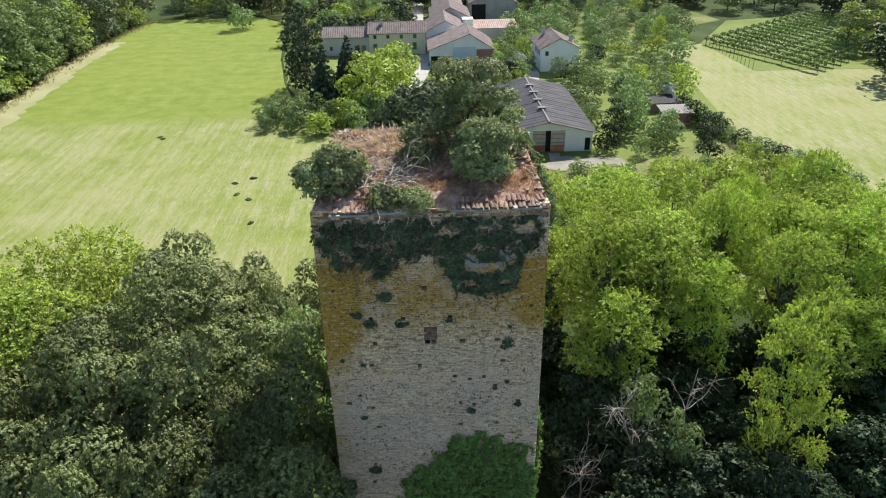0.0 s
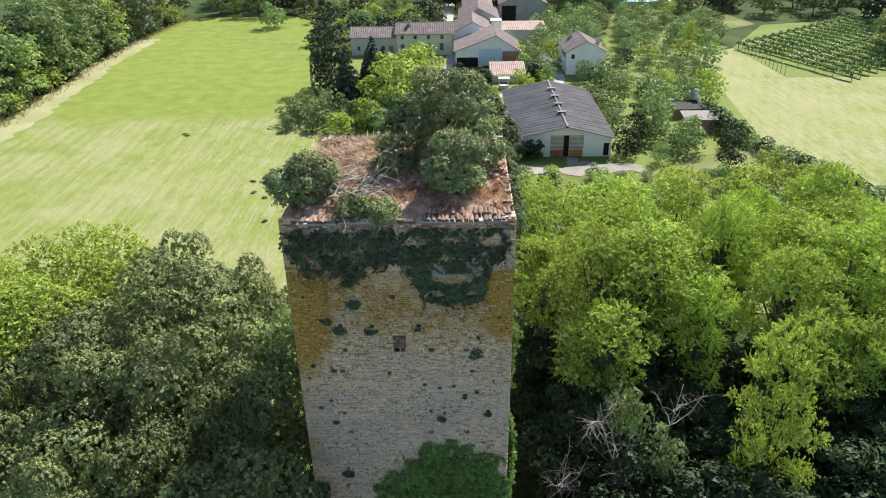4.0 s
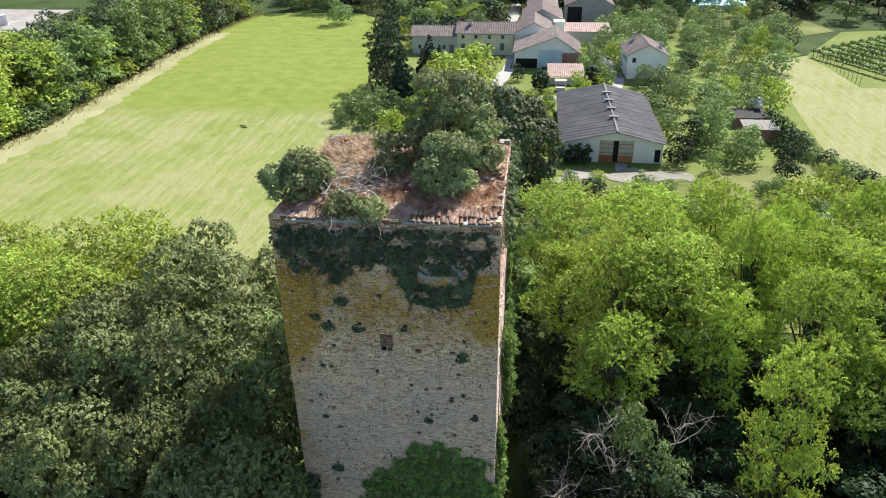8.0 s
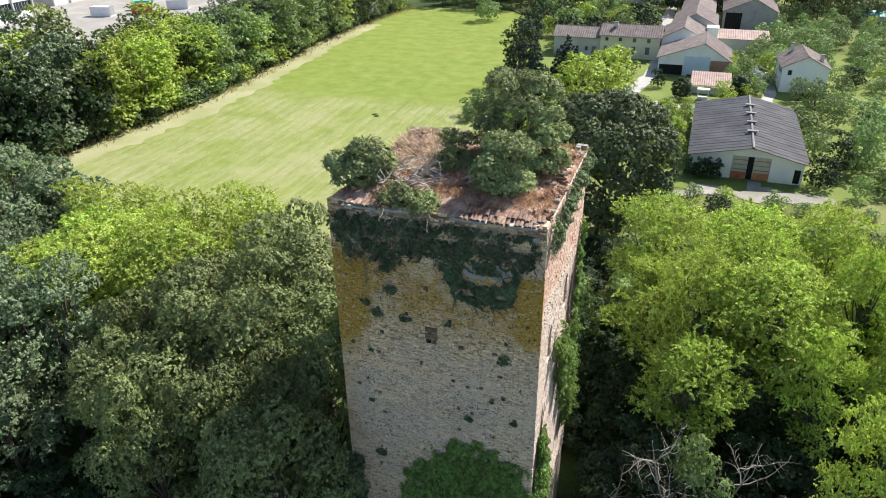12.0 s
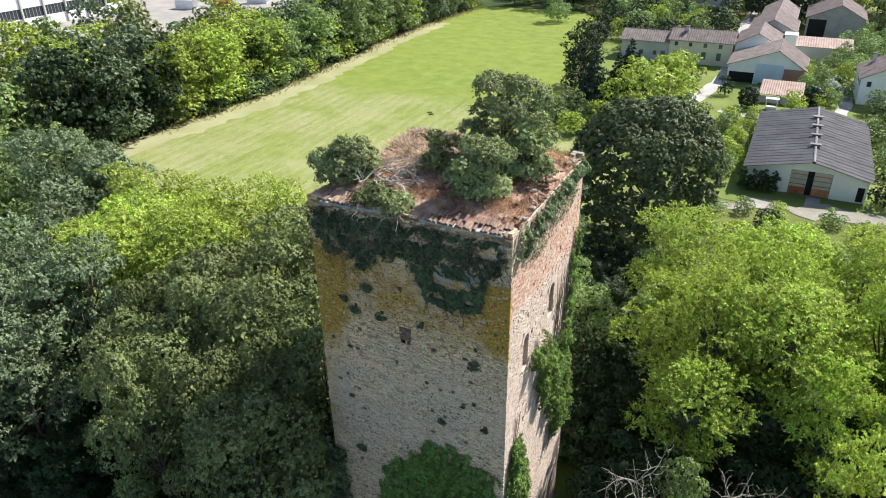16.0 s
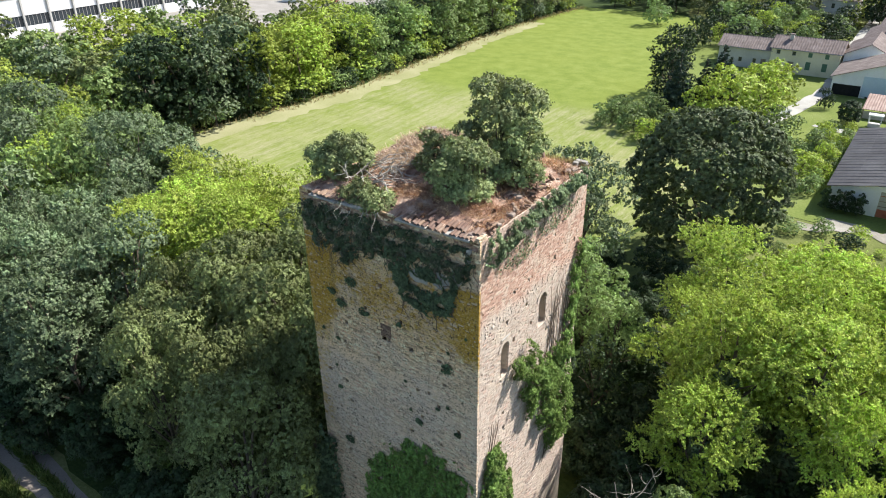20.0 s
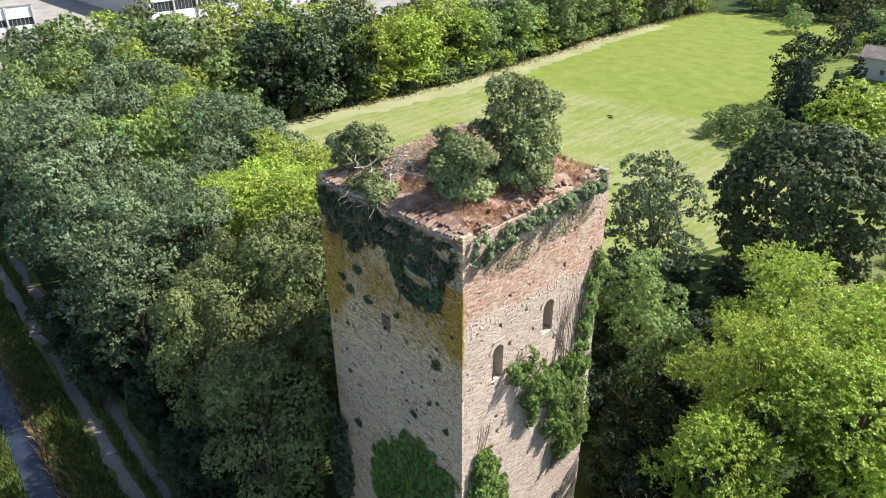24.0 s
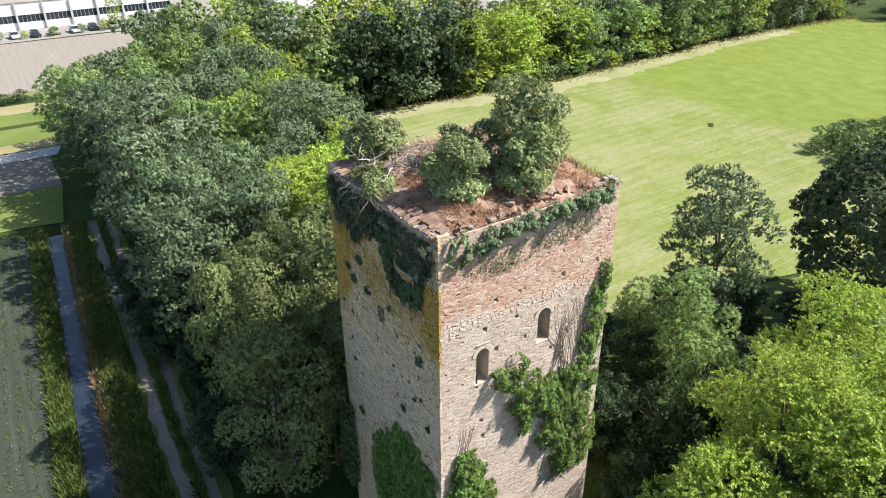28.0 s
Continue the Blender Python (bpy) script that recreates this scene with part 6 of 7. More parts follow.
def works_hall(x0, y0, x1, y1, height, label):
    """A factory hall: white panels over a band of windows between pale columns, on its east side."""
    h = thing("factory_hall", label, "factory", m=pose((x0 + x1) / 2, (y0 + y1) / 2, 0))
    w, l = (x1 - x0) / 2, (y1 - y0) / 2
    part("body", boxed(-w, -l, -0.2, w - 0.4, l, height - 0.1, bevel=0.05), WALL_GREY, h)
    part("roof", boxed(-w - 0.3, -l - 0.3, height - 0.098, w + 0.1, l + 0.3, height + 0.25, bevel=0.05), CONCRETE, h)
    n = max(int(2 * l / 6.0), 1)
    step = 2 * l / n
    for k in range(n):
        a, b = -l + step * k + 0.25, -l + step * (k + 1) - 0.25
        part("upper_panel", boxed(w - 0.39, a, height * 0.55, w - 0.05, b, height - 0.12, bevel=0.02), PAINT_WHITE, h)
        win = part("window", boxed(w - 0.39, a, height * 0.28, w - 0.25, b, height * 0.547, bevel=0.01), GLASS, h, "band of dark window panes")
        for q in range(1, 6):
            y = a + (b - a) * q / 6
            part("mullion", boxed(w - 0.248, y - 0.05, height * 0.285, w - 0.19, y + 0.05, height * 0.54), FRAME_GREY, win)
        part("lower_panel", boxed(w - 0.39, a, -0.1, w - 0.08, b, height * 0.277, bevel=0.02), PAINT_WHITE, h)
    for k in range(n + 1):
        y = -l + step * k
        part("column", boxed(w - 0.38, y - 0.23, -0.1, w + 0.3, y + 0.23, height - 0.11, bevel=0.03), WALL_GREY, h)
    for q in range(1, 5):
        x = -w + 2 * w * q / 5
        part("roof_light", boxed(x - 1.0, -l + 1.5, height + 0.252, x + 1.0, l - 1.5, height + 0.9, bevel=0.2), PAINT_WHITE, h)


works_hall(-235, 10, -178, 58, 6.2, "long white factory hall with dark window bands")
works_hall(-240, 82, -166, 152, 9.0, "large grey roofed factory hall behind the wood")
works_hall(-230, 170, -178, 215, 7.0, "white factory hall at the edge of the works")


def car(x, y, turn, paint, label):
    c = thing("car", label, "car", m=pose(x, y, 0, 0, 0, turn))
    body = prism([(-2.1, 0.35), (2.1, 0.35), (2.15, 0.75), (1.5, 0.92), (-1.9, 0.95), (-2.12, 0.7)], -0.85, 0.85)
    bmesh.ops.bevel(body, geom=body.edges[:], offset=0.06, segments=2, affect="EDGES")
    part("body", body, paint, c)
    cab = prism([(-1.75, 0.93), (1.0, 0.91), (0.35, 1.45), (-1.3, 1.48)], -0.72, 0.72)
    bmesh.ops.bevel(cab, geom=cab.edges[:], offset=0.08, segments=2, affect="EDGES")
    part("windows", cab, GLASS, c)
    part("roof", boxed(-1.2, -0.62, 1.47, 0.3, 0.62, 1.53, bevel=0.025), paint, c)
    for wx in (-1.35, 1.35):
        for wy in (-0.8, 0.8):
            bm = bmesh.new()
            bmesh.ops.create_cone(bm, cap_ends=True, segments=14, radius1=0.33, radius2=0.33, depth=0.2)
            wheel = part("wheel", bm, RUBBER, c, m=pose(wx, wy, 0.33, 90))
            bm = bmesh.new()
            bmesh.ops.create_cone(bm, cap_ends=True, segments=10, radius1=0.2, radius2=0.17, depth=0.22)
            part("rim", bm, FRAME_GREY, wheel)


car(19.4, 142.0, 80, PAINT_DARK, "dark saloon car parked on the drive")
car(-2.7, 121.0, 65, PAINT_WHITE, "white car parked on the gravel lane")
for k in range(9):
    car(-168.5 + (k % 2) * 0.6, 20 + 4.2 * k, 5, (PAINT_WHITE, PAINT_DARK, FRAME_GREY)[k % 3], "car parked along the factory wall")
for x, y, t, p, l in ((-141, 166, 20, PAINT_RED, "red container lorry parked behind the wood"), (-146, 172, 30, PAINT_TEAL, "turquoise container parked behind the wood"), (-150, 160, 10, PAINT_WHITE, "white container parked behind the wood"), (-137, 176, 24, PAINT_WHITE, "white container parked by the works")):
    c = thing("container", l, "container", m=pose(x, y, 0, 0, 0, t))
    part("box", boxed(-3, -1.2, -0.02, 3, 1.2, 2.6, bevel=0.04), p, c)
    part("door", boxed(3.0, -1.1, 0.35, 3.05, 1.1, 2.8, bevel=0.01), FRAME_GREY, c)

# ---- garden and village trees ----
for key, x, y, h, w in (("dark_a", -19.0, 117.5, 12.4, 1.0), ("conifer", -15.5, 110.5, 10.5, 1.0), ("conifer", -12.5, 113.5, 9.0, 1.0), ("conifer", -10.4, 118.5, 8.5, 1.0), ("dark_a", -21.5, 125.0, 11.0, 0.9), ("conifer", -13.0, 124.5, 9.0, 1.1),
                        ("bush_mid", -18.2, 101.2, 4.2, 1.1), ("bush_lime", -15.0, 98.2, 3.4, 1.2), ("bush_lime", -11.5, 101.0, 4.6, 1.0), ("bush_mid", -9.0, 104.5, 4.4, 1.0), ("bush_mid", -22.2, 107.0, 3.8, 1.1), ("bush_mid", -14.0, 104.5, 3.5, 1.1),
                        ("village_lime", -8.2, 111.5, 8.8, 1.25), ("village_lime", -5.2, 117.8, 8.6, 1.2), ("village_lime", -3.7, 124.0, 7.2, 1.2), ("bush_lime", -7.0, 106.2, 5.0, 1.1), ("village_lime", -9.8, 106.5, 7.4, 1.0),
                        ("topiary", 6.9, 122.4, 3.5, 1.1), ("topiary", 16.0, 126.0, 3.6, 1.1), ("bush_dark", 2.6, 128.6, 3.2, 0.8), ("bush_mid", 19.0, 128.5, 3.0, 0.9), ("bush_white", 18.6, 131.5, 3.6, 0.8), ("bush_lime", 17.8, 129.5, 2.6, 1.0),
                        ("dark_a", 26.8, 93.2, 5.8, 0.9), ("village", 29.8, 96.0, 6.6, 1.0), ("village", 31.5, 101.5, 6.8, 1.0), ("village", 26.4, 117.0, 6.0, 1.0), ("village", 28.5, 113.0, 4.6, 1.0), ("dark_a", 36.6, 83.5, 6.6, 0.95), ("bush_mid", 33.2, 89.5, 4.4, 1.0),
                        ("bush_lime", 42.4, 112.0, 5.6, 1.0), ("village", 38.4, 110.5, 5.2, 1.0), ("bush_white", 39.2, 108.2, 3.4, 0.9), ("bush_mid", 34.0, 119.0, 3.8, 1.1), ("bush_mid", 31.4, 123.0, 3.4, 1.1), ("bush_mid", 35.5, 114.0, 3.6, 1.0),
                        ("locust_c", 49.4, 146.4, 7.0, 0.9), ("bush_lime", 56.4, 150.5, 2.8, 0.6), ("far_dark", 84.0, 119.0, 14.5, 1.35), ("far_dark", 92.5, 112.0, 13.0, 1.2), ("far_oak", 97.0, 122.0, 13.5, 1.2), ("bush_mid", -44.4, 182.0, 6.2, 1.1),
                        ("dark_a", -33.0, 190.5, 7.5, 1.0)):
    plant(key, x, y, h, w)
for k, (x, y) in enumerate(edge_line([(4.6, 101.0), (5.2, 118.0)], 2.0) + edge_line([(8.0, 100.5), (8.2, 117.5)], 1.9) + edge_line([(7.0, 91.0), (8.4, 98.5)], 2.0)):
    plant("bush_mid" if k % 3 else "bush_lime", x, y, plant_rng.uniform(1.7, 2.6), plant_rng.uniform(0.9, 1.2))
for k, (x, y) in enumerate(edge_line([(40.5, 104.0), (43.0, 91.0), (46.8, 78.0), (50, 70)], 1.8)):
    plant("bush_mid" if k % 4 else "bush_dark", x - 0.6, y, plant_rng.uniform(1.8, 3.0), plant_rng.uniform(0.9, 1.3))
for k, (x, y) in enumerate(edge_line([(9.6, 87.7), (14.0, 87.9)], 0.9)):
    plant("under_dark", x, y - 0.4, plant_rng.uniform(2.6, 3.2), 0.6)
fill([("village", 5), ("village_lime", 1), ("bush_mid", 3)], [(always, 30, 150, 60, 200, 160), (always, 19, 145, 30, 182, 60)], 4.2, 3.0, 5.6, (0.9, 1.3), seed=21)
far_wood("wood", "dark green wood behind the hamlet and vineyard", [("far_dark", 3), ("far_oak", 3), ("far_mid", 3), ("far_lime", 1)], [(lambda x, y: y > 190 or x > 100, 60, 150, 150, 240, 200), (always, -70, 201, 60, 235, 260), (lambda x, y: x > 100 - 0.3 * (y - 90), 85, 60, 150, 150, 160)], 5.4, 8.0, 13.0, (0.9, 1.3), 22)
fill([("village", 4), ("village_lime", 1), ("bush_dark", 2)], [(always, -30, 158, -4, 200, 120)], 4.2, 4.0, 7.0, (0.9, 1.3), seed=23)
fill([("village", 3), ("village_lime", 3), ("bush_mid", 3), ("bush_lime", 2)], [(lambda x, y: y < 70 or x > 32, 6, 54, 46, 79, 400)], 3.0, 2.6, 5.0, (0.9, 1.3), seed=24)
fill([("bush_mid", 4), ("bush_lime", 3), ("bush_dark", 1)], [(lambda x, y: y < 81.5, -2, 69, 34, 82, 160)], 2.6, 0.8, 2.2, (1.0, 1.5), seed=27)
# thick shrubbery east of the barn and round the white house
shrubbery = lambda x, y: x > 24 and not (20 < x < 31 and 129 < y < 143) and not (33 < x < 40 and 96 < y < 109) and not (29 < x < 37 and 116 < y < 131) and x < 41.5 + 0.25 * max(0, y - 100)
fill([("village", 3), ("village_lime", 1), ("bush_mid", 5), ("bush_lime", 1), ("bush_dark", 2)], [(shrubbery, 24, 86, 52, 150, 420)], 4.3, 2.2, 4.6, (0.9, 1.35), seed=25)
fill([("village", 3), ("bush_mid", 3), ("village_lime", 2)], [(lambda x, y: not (x > 17 and y < 130), 13.5, 116, 21, 150, 60), (always, -24, 96, -6, 116, 120), (always, -3, 92, 7, 112, 60)], 3.2, 2.2, 4.6, (0.9, 1.3), seed=26)
for k in range(10):
    plant("bush_mid" if k % 3 else "bush_lime", -166.5, 6 + 5.6 * k + plant_rng.normal(0, 0.6), plant_rng.uniform(1.6, 3.2), 1.0)
plant("far_lime", -168.0, 42.0, 7.0, 1.0)
for k in range(18):
    plant("bush_dark" if k % 3 else "bush_mid", -111.6 + plant_rng.normal(0, 0.5), -18 + 2.4 * k, plant_rng.uniform(0.9, 1.9), plant_rng.uniform(1.0, 1.6))

# ---- vineyard ----
V, F = leafy(np.random.default_rng(61), [(0.8 * k, 0, 1.15 + 0.1 * math.sin(k), 0.42, 1.1) for k in range(36)], 2600, 0.30, 0.22, 8, 0.3, 0.5)
vine_leaves = as_mesh("foliage", V, F, LEAF_MID)
V, F = tubes([[((0, 0, -0.1), 0.05), ((0, 0, 1.75), 0.045)]], 6)
post_mesh = as_mesh("post", V, F, POST_WOOD)
V, F = tubes([[((0, 0, z), 0.012), ((28.4, 0, z), 0.012)] for z in (0.9, 1.5)], 4)
wire_mesh = as_mesh("wire", V, F, FRAME_GREY)
for k in range(15):
    x, y = 61.3 + 2.55 * k, 151.0 + 2.0 * k
    row = thing("vine_row", "row of leafy vines trained on wires and posts", "vine row", "rows of the vineyard", pose(x, y, 0.03, 0, 0, -67.5))
    hang("foliage", vine_leaves, row)
    hang("wire", wire_mesh, row)
    for q in range(8):
        hang("post", post_mesh, row, m=pose(4.05 * q, 0, 0))
for k in range(14):
    hang_post = tagged(hang("fence_post", post_mesh, m=pose(61.6 + 0.05 * k, 151.5 - 1.7 * k, 0)), "wooden end post of the vineyard", "post", "posts of the vineyard")


# ---- ivy and plants on the tower ----
def climbing(name, label, place, patches, count, leaf, depth, material, seed, stems=0, ragged=0.5, gaps=-0.5, highest=99.0):
    """Leaves on a wall, inside ellipses (u, z, ru, rz), with a ragged edge; place turns (u, z, out) into the world."""
    r = np.random.default_rng(seed)
    P = np.array(patches)
    area = P[:, 2] * P[:, 3]
    out = []
    while len(out) < count:
        k = r.choice(len(P), p=area / area.sum())
        t, q = r.uniform(0, 2 * math.pi), math.sqrt(r.random()) * 1.12
        u, z = P[k, 0] + math.cos(t) * q * P[k, 2], P[k, 1] + math.sin(t) * q * P[k, 3]
        w = noise.noise(Vector((u * 1.7, z * 1.7, seed))) + 0.5 * noise.noise(Vector((u * 5, z * 5, seed)))
        if q + ragged * w > 0.98 or w < gaps or z > highest:
            continue
        thick = depth * (1 - 0.6 * q * q) * (0.55 + 1.0 * abs(noise.noise(Vector((u * 1.9, z * 1.9, seed + 9)))) + 0.3 * noise.noise(Vector((u * 5, z * 5, seed))))
        out.append((u, z, max(thick, 0.05) * (0.25 + 0.8 * r.random() ** 0.6)))
    C = np.array([place(*o) for o in out])
    n0 = np.array(place(0, 0, 1.0)) - np.array(place(0, 0, 0.0))
    N = n0[None] + 0.55 * unit(r, count) + np.array([0, 0, 0.35])
    N /= np.linalg.norm(N, axis=1, keepdims=True)
    V, F = sprays(r, C, N, leaf * (0.6 + 0.8 * r.random(count)), 0.5)
    t = thing(name, label, "climbing plant")
    hang("leaves", as_mesh("leaves", V, F, material), t)
    strands = []
    for k in range(stems):
        u, z, _ = out[r.integers(0, count)]
        line = []
        for q in range(6):
            line.append((Vector(place(u, z, 0.05)), 0.022 * (1 - 0.12 * q)))
            u, z = u + r.normal(0, 0.18), z - r.uniform(0.08, 0.28)
        strands.append(line)
    for line in strands:
        V, F = tubes([line], 5)
        hang("stem", as_mesh("stem", V, F, VINE_STEM), t)
    return t


def on_south(u, z, d):
    return (u, Y0 - d, z)


def on_east(u, z, d):
    return (X1 + d, u, z)


CURTAIN = [(-3.5, 21.3, 0.9, 0.95), (-2.3, 20.95, 1.1, 1.15), (-1.9, 19.95, 0.75, 0.5), (-0.6, 21.2, 1.5, 1.1), (1.0, 21.3, 1.5, 0.95), (2.6, 21.3, 1.3, 0.75), (3.85, 21.3, 0.65, 0.9), (-3.3, 20.2, 0.5, 0.4)]
TONGUE = [(0.85, 20.0, 0.6, 0.5), (1.35, 19.35, 0.65, 0.7), (2.15, 18.95, 0.9, 0.55), (3.0, 19.25, 0.55, 0.6), (3.4, 20.0, 0.4, 0.5), (2.3, 20.3, 0.9, 0.3)]
climbing("ivy", "dark ivy curtain hanging below the eaves on the shaded wall", on_south, CURTAIN, 15000, 0.085, 0.26, LEAF_IVY, 101, 30, 0.85, -0.12, 22.0)
climbing("ivy", "dull withered ivy and dry stems under the eaves", on_south, CURTAIN, 3600, 0.075, 0.30, LEAF_IVY_DRY, 111, 36, 1.2, 0.0, 22.0)
climbing("ivy", "dark ivy tongue below the curtain", on_south, TONGUE, 9000, 0.08, 0.22, LEAF_IVY, 102, 14, 0.7, -0.22)
climbing("creeper", "lush green creeper covering the foot of the shaded wall", on_south, [(2.6, 8.0, 2.2, 3.2), (0.6, 7.6, 1.7, 2.8), (-0.6, 6.4, 1.2, 2.9), (3.7, 7.2, 1.2, 3.3), (1.4, 10.2, 0.9, 1.1)], 26000, 0.11, 0.40, LEAF_CREEPER, 103, 12, 0.4)
climbing("ivy", "dark ivy at the foot of the tower corner", on_south, [(-4.3, 6.0, 0.8, 3.2), (-4.7, 5.0, 0.8, 2.6)], 3000, 0.18, 0.6, LEAF_IVY, 104, 4)
climbing("creeper", "sunlit creeper at the corner foot of the brick wall", on_east, [(24.5, 8.8, 1.05, 2.9), (24.3, 10.6, 0.6, 1.3), (25.2, 7.4, 0.9, 2.6)], 12000, 0.11, 0.5, LEAF_VINE, 105, 6)
climbing("creeper", "big leafy creeper hanging on the sunlit brick wall", on_east, [(26.0, 15.0, 0.5, 0.5), (27.0, 15.3, 0.5, 0.7), (27.3, 14.2, 0.95, 0.85), (28.3, 13.2, 1.05, 1.0), (27.5, 12.1, 0.5, 1.0), (29.4, 12.3, 1.1, 1.2), (30.2, 13.3, 0.8, 0.9), (30.6, 11.0, 1.1, 1.4), (29.2, 10.5, 0.9, 1.1), (31.2, 9.0, 0.9, 1.7), (30.2, 8.6, 0.9, 1.3), (27.0, 13.2, 0.45, 0.7)], 22000, 0.10, 0.7, LEAF_VINE, 106, 20, 0.9, -0.25)
climbing("creeper", "thin creeper climbing the far corner of the brick wall", on_east, [(31.2, 14.4, 0.7, 1.3), (31.4, 16.3, 0.6, 1.6), (31.7, 18.0, 0.35, 0.9), (31.5, 12.8, 0.5, 0.9)], 6500, 0.09, 0.35, LEAF_VINE, 107, 16, 1.0, -0.15)
climbing("ivy", "grey green ivy trailing over the top of the brick wall", on_east, [(24.0, 21.7, 0.6, 0.75), (25.2, 21.75, 0.8, 0.55), (26.3, 21.95, 0.6, 0.4), (27.4, 22.0, 0.8, 0.45), (28.7, 22.05, 0.9, 0.4), (30.2, 22.15, 0.9, 0.45), (31.2, 22.1, 0.5, 0.4)], 9500, 0.09, 0.55, LEAF_GARLAND, 108, 14, 0.9, -0.2)
climbing("ivy", "small tufts of ivy scattered over the brick wall", on_east, [(26.0, 20.7, 1.6, 0.6), (29.0, 21.0, 2.0, 0.5)], 800, 0.08, 0.12, LEAF_GARLAND, 109, 0, 1.9)
for i, (u, z, s) in enumerate(((-2.45, 17.3, 0.28), (-1.15, 17.3, 0.26), (0.85, 17.35, 0.2), (3.05, 16.15, 0.34), (1.7, 12.6, 0.26), (-2.7, 9.3, 0.28), (-3.0, 17.75, 0.24), (-1.8, 18.6, 0.3), (3.7, 12.9, 0.16), (2.7, 13.8, 0.12), (-3.0, 12.4, 0.14))):
    climbing("wall_tuft", "tuft of dark green weeds rooted in the wall", on_south, [(u, z, s, s * 0.75)], int(1500 * s), 0.055, 0.10, LEAF_IVY, 120 + i, 0, 1.3)

r = np.random.default_rng(131)
for i in range(11):
    s = r.uniform(0.06, 0.13)
    climbing("wall_tuft", "small dark weed rooted in a joint of the wall", on_south, [(r.uniform(-3.9, 4.2), r.uniform(9.5, 19.0), s, s * r.uniform(0.6, 1.4))], int(800 * s) + 12, 0.05, 0.06, LEAF_IVY, 150 + i, 0, 1.2)

# bare vine stems on the brick wall
r = np.random.default_rng(71)
strands = []
for k in range(26):
    u, z = r.uniform(28.8, 31.6), r.uniform(13.2, 14.6)
    line = []
    du = r.normal(0.05, 0.16)
    for q in range(7):
        line.append((Vector(on_east(u, z, 0.035)), 0.022 * (1 - 0.12 * q)))
        u, z = min(u + du + r.normal(0, 0.08), 32.0), z + r.uniform(0.35, 0.7)
    strands.append(line)
for k in range(5):
    u, z = 24.1 + r.normal(0, 0.15), 10.5
    line = []
    for q in range(6):
        line.append((Vector(on_east(u, z, 0.035)), 0.022 * (1 - 0.12 * q)))
        u, z = u + r.normal(0.07, 0.06), z + r.uniform(0.35, 0.6)
    strands.append(line)
stems = thing("bare_vine", "leafless grey brown vine stems on the brick wall", "climbing plant")
for line in strands:
    V, F = tubes([line], 5)
    hang("stem", as_mesh("stem", V, F, VINE_STEM), stems)


def roof_bush(label, x, y, z, height, radius, lobes, leaves, leaf, seed, material=LEAF_ROOF, low=0.12):
    trunk, crown, _ = broadleaf(seed, height, radius, lobes, leaves, leaf, material, low, 0.95, 0.13, 0.34, 0.4, False, 12, twig=0.2, lift=0.4)
    t = thing("shrub", label, "shrub", m=pose(x, y, z))
    hang("trunk", trunk, t)
    hang("crown", crown, t)


roof_bush("tall leafy fig tree growing on the tower roof", 1.9, 29.0, 22.4, 4.0, 1.75, 29, 40800, 0.067, 201, low=0.04)
roof_bush("leafy side stem of the fig on the roof", 3.3, 28.0, 22.3, 2.9, 1.1, 14, 20400, 0.067, 202, low=0.03)
roof_bush("round dense fig bush on the tower roof", 2.3, 25.6, 22.35, 2.5, 1.18, 19, 32300, 0.059, 203, low=0.02)
roof_bush("bushy fig leaning over the corner of the tower", -3.75, 25.2, 22.15, 2.0, 1.3, 18, 28900, 0.063, 204, low=0.04)
roof_bush("small bush in the middle of the roof", -0.3, 27.2, 22.5, 1.75, 0.85, 9, 9520, 0.063, 205, low=0.04)
roof_bush("low straggling bush above the eaves", -1.6, 23.9, 22.1, 0.75, 0.75, 9, 7600, 0.059, 206, low=0.03)
roof_bush("low bush creeping over the eaves", -0.4, 23.75, 21.95, 0.9, 0.8, 8, 7140, 0.059, 207, low=0.03)

r = np.random.default_rng(81)
dead = thing("dead_branches", "tangle of bare pale branches lying on the roof", "branches")
for k in range(34):
    a = r.normal(0.25, 0.75)
    s = Vector((r.uniform(-3.0, -1.2), r.uniform(24.2, 26.4), 22.75))
    limb = branch(r, s, (math.cos(a), math.sin(a), 0.5), r.uniform(1.2, 2.6), r.uniform(0.028, 0.05), 7, 0.24, -0.07)
    twigs = [branch(r, limb[r.integers(3, 7)][0], Vector((1, 0, 0.2)) + Vector(r.normal(0, 0.7, 3)), r.uniform(0.4, 0.9), 0.015, 5, 0.3) for q in range(2)]
    V, F = tubes([limb] + twigs, 5)
    hang("branch", as_mesh("branch", V, F, DEAD_WOOD, True), dead)
for k in range(11):
    s = Vector((r.uniform(-2.2, 0.2), Y0 - 0.12, 22.35))
    V, F = tubes([branch(r, s, (r.normal(0.1, 0.6), -0.5, -0.6), r.uniform(0.7, 1.5), 0.014, 6, 0.3, -0.02)], 5)
    hang("branch", as_mesh("branch", V, F, DEAD_WOOD, True), dead)

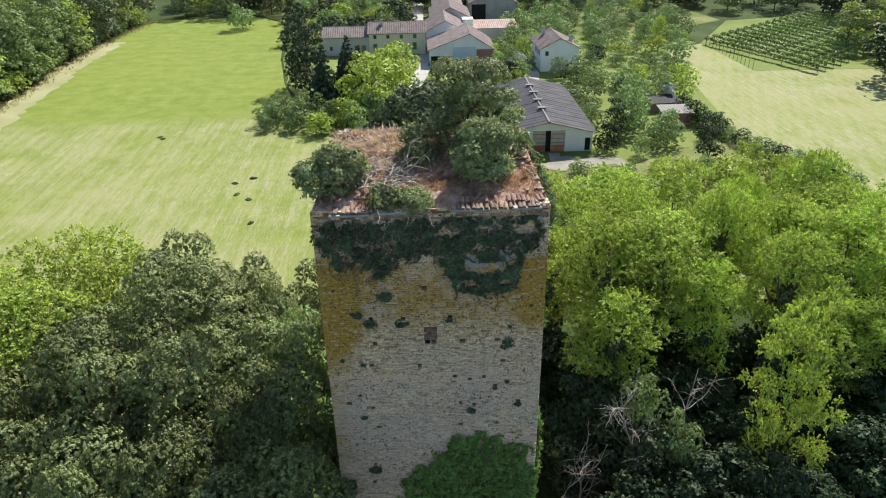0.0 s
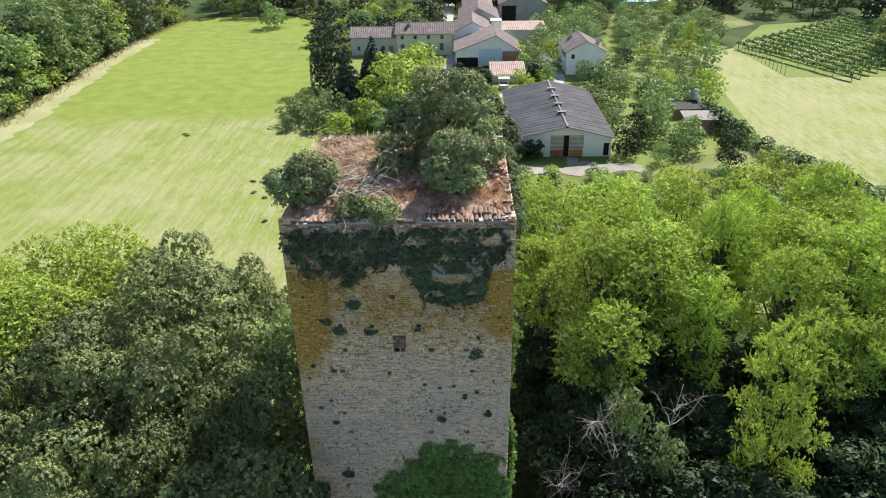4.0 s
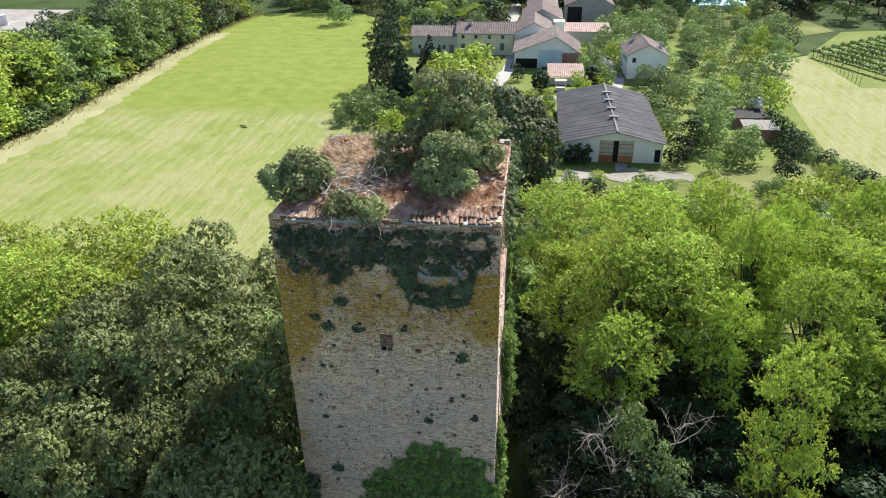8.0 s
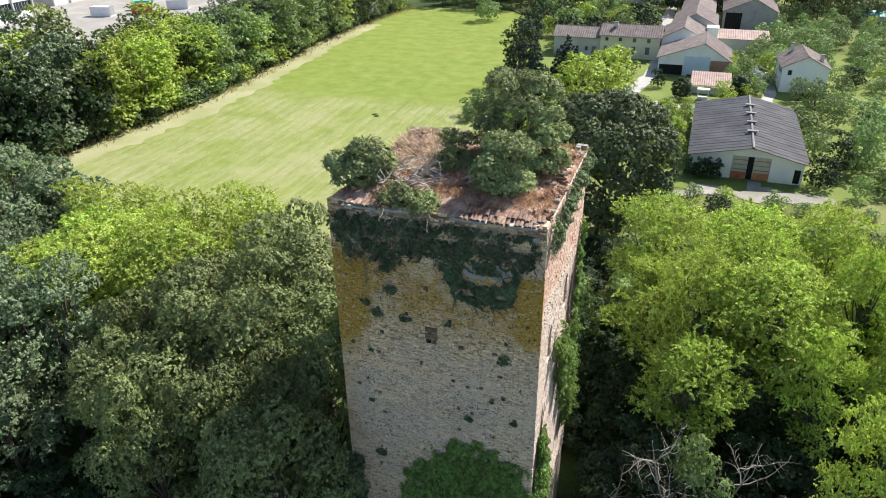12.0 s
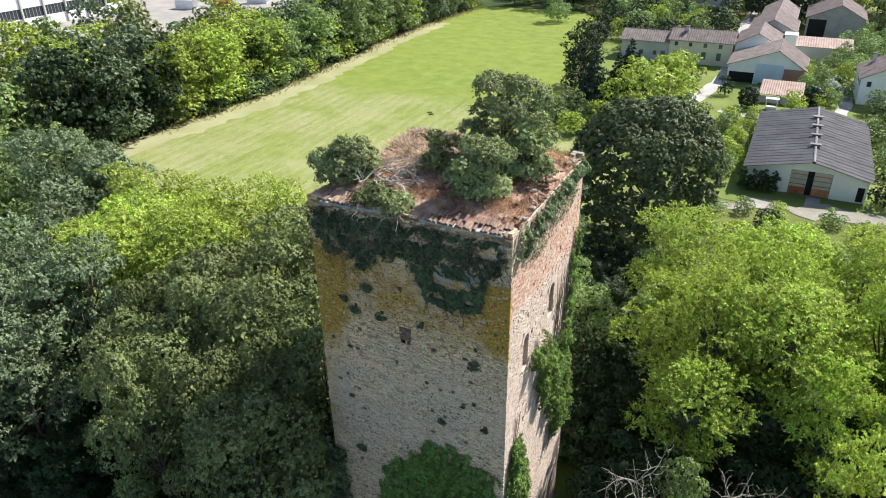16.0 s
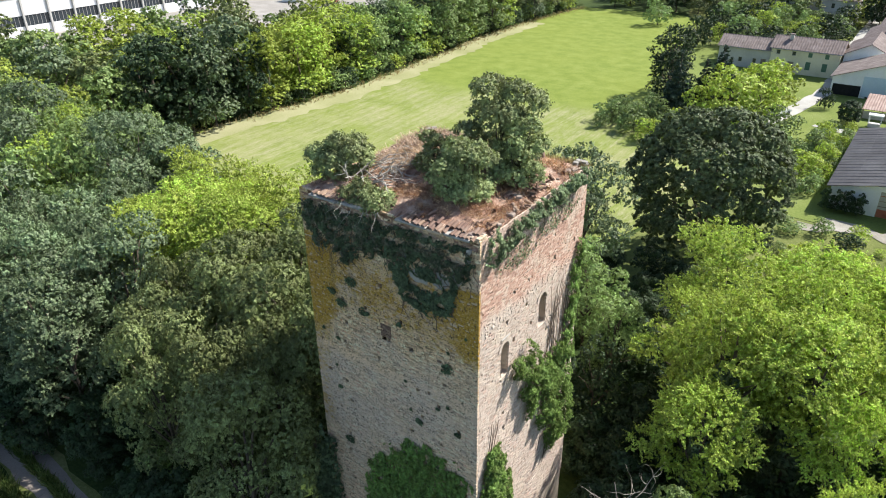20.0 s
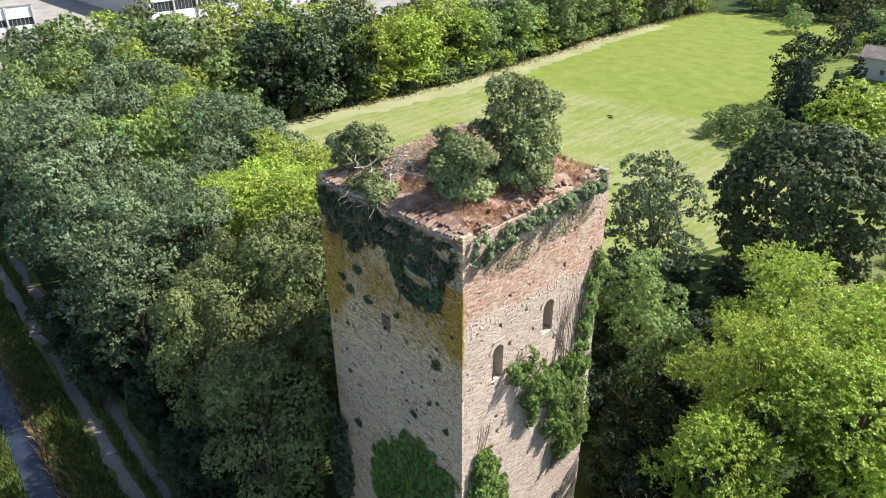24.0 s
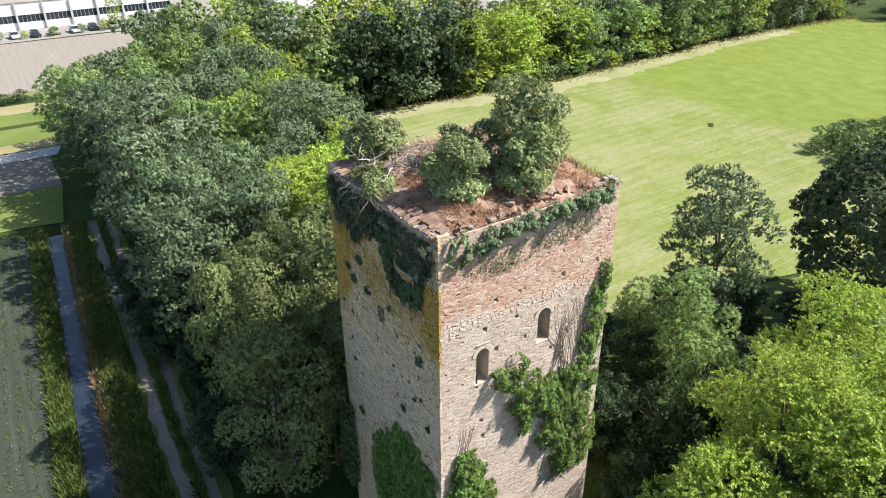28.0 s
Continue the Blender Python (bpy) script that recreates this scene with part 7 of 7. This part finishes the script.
spots, pale_spots = [], []
for k in range(8000):
    x, y = r.uniform(X0 + 0.2, X1 - 0.15), r.uniform(Y0 + 0.45, Y1 - 0.2)
    w = noise.noise(Vector((x * 0.9, y * 0.9, 11))) + 0.6 * noise.noise(Vector((x * 2.6, y * 2.6, 4)))
    if w > 0.02:
        (pale_spots if x < 0.6 and y > 26.5 else spots).append((x, y, roof_z(x, y) - 0.03))
tagged(hang("dry_grass", tuft_mesh("dry_grass", spots, 0.15, DRY_GRASS, r, 5, 0.025, 0.9)), "withered reddish brown grass covering the roof", "grass", kind="stuff")
tagged(hang("dry_grass", tuft_mesh("dry_grass", pale_spots, 0.24, PINK_STRAW, r, 5, 0.035, 1.0)), "pale lying straw on the tiled part of the roof", "grass", kind="stuff")
spots = [(r.uniform(X0, X1), Y1 - r.uniform(0.05, 0.5), TOP + 0.05) for k in range(400)]
tagged(hang("dry_grass", tuft_mesh("dry_grass", spots, 0.2, STRAW, r, 4, 0.03)), "straw coloured grass on the back wall top", "grass", kind="stuff")


# ---- dead and ivy-clad trees beside the tower ----
def dead_tree(x, y, height, seed, label):
    r = np.random.default_rng(seed)
    t = thing("dead_tree", label, "dead tree", m=pose(x, y, 0))
    trunk = branch(r, (0, 0, -0.2), (0.05, 0, 1), height, 0.10, 8, 0.10, 0.1)
    V, F = tubes([trunk], 7)
    hang("trunk", as_mesh("trunk", V, F, GREY_BARK, True), t)
    for k in range(18):
        q = r.integers(3, len(trunk) - 1)
        a = r.uniform(0, 2 * math.pi)
        b = branch(r, trunk[q][0], (math.cos(a), math.sin(a), 0.55), r.uniform(1.2, 3.2), 0.034, 7, 0.28, 0.04)
        twigs = [b]
        for m in range(6):
            twigs.append(branch(r, b[r.integers(2, 6)][0], Vector(r.normal(0, 1, 3)) + Vector((0, 0, 0.6)), r.uniform(0.5, 1.4), 0.014, 5, 0.3))
        V, F = tubes(twigs, 4)
        hang("limb", as_mesh("limb", V, F, GREY_BARK, True), t)


dead_tree(10.8, 28.2, 11.0, 301, "bare pale dead tree among the green bushes")
dead_tree(12.6, 28.9, 10.0, 302, "leafless pale tree with twisted limbs")
dead_tree(8.2, 27.5, 6.5, 303, "leaning leafless sapling with pale limbs")
dead_tree(-8.0, 21.0, 7.5, 304, "leafless grey branches beside the tower wall")
for x, y, h in ((11.6, 29.2, 9.6), (13.4, 27.6, 8.0)):
    plant("bush_mid", x, y, 4.0, 0.55, "ivy covered snag with a leafy head", z=h - 4.0)
    V, F = tubes([[((0, 0, 0), 0.22), ((0, 0, h - 2.5), 0.14)]], 7)
    s = thing("snag", "ivy clad dead trunk", "dead tree", m=pose(x, y, 0))
    hang("trunk", as_mesh("trunk", V, F, BARK, True), s)
    rr = np.random.default_rng(int(x * 10))
    n = 1400
    z = rr.uniform(0.3, h - 2.0, n)
    t = rr.uniform(0, 2 * math.pi, n)
    rad = 0.3 + 0.4 * rr.random(n)
    nr = np.stack([np.cos(t), np.sin(t), np.full(n, 0.3)], 1)
    V, F = sprays(rr, np.stack([np.cos(t) * rad, np.sin(t) * rad, z], 1), nr / np.linalg.norm(nr, axis=1, keepdims=True), np.full(n, 0.28), 0.4)
    hang("ivy_leaves", as_mesh("ivy_leaves", V, F, LEAF_MID), s)
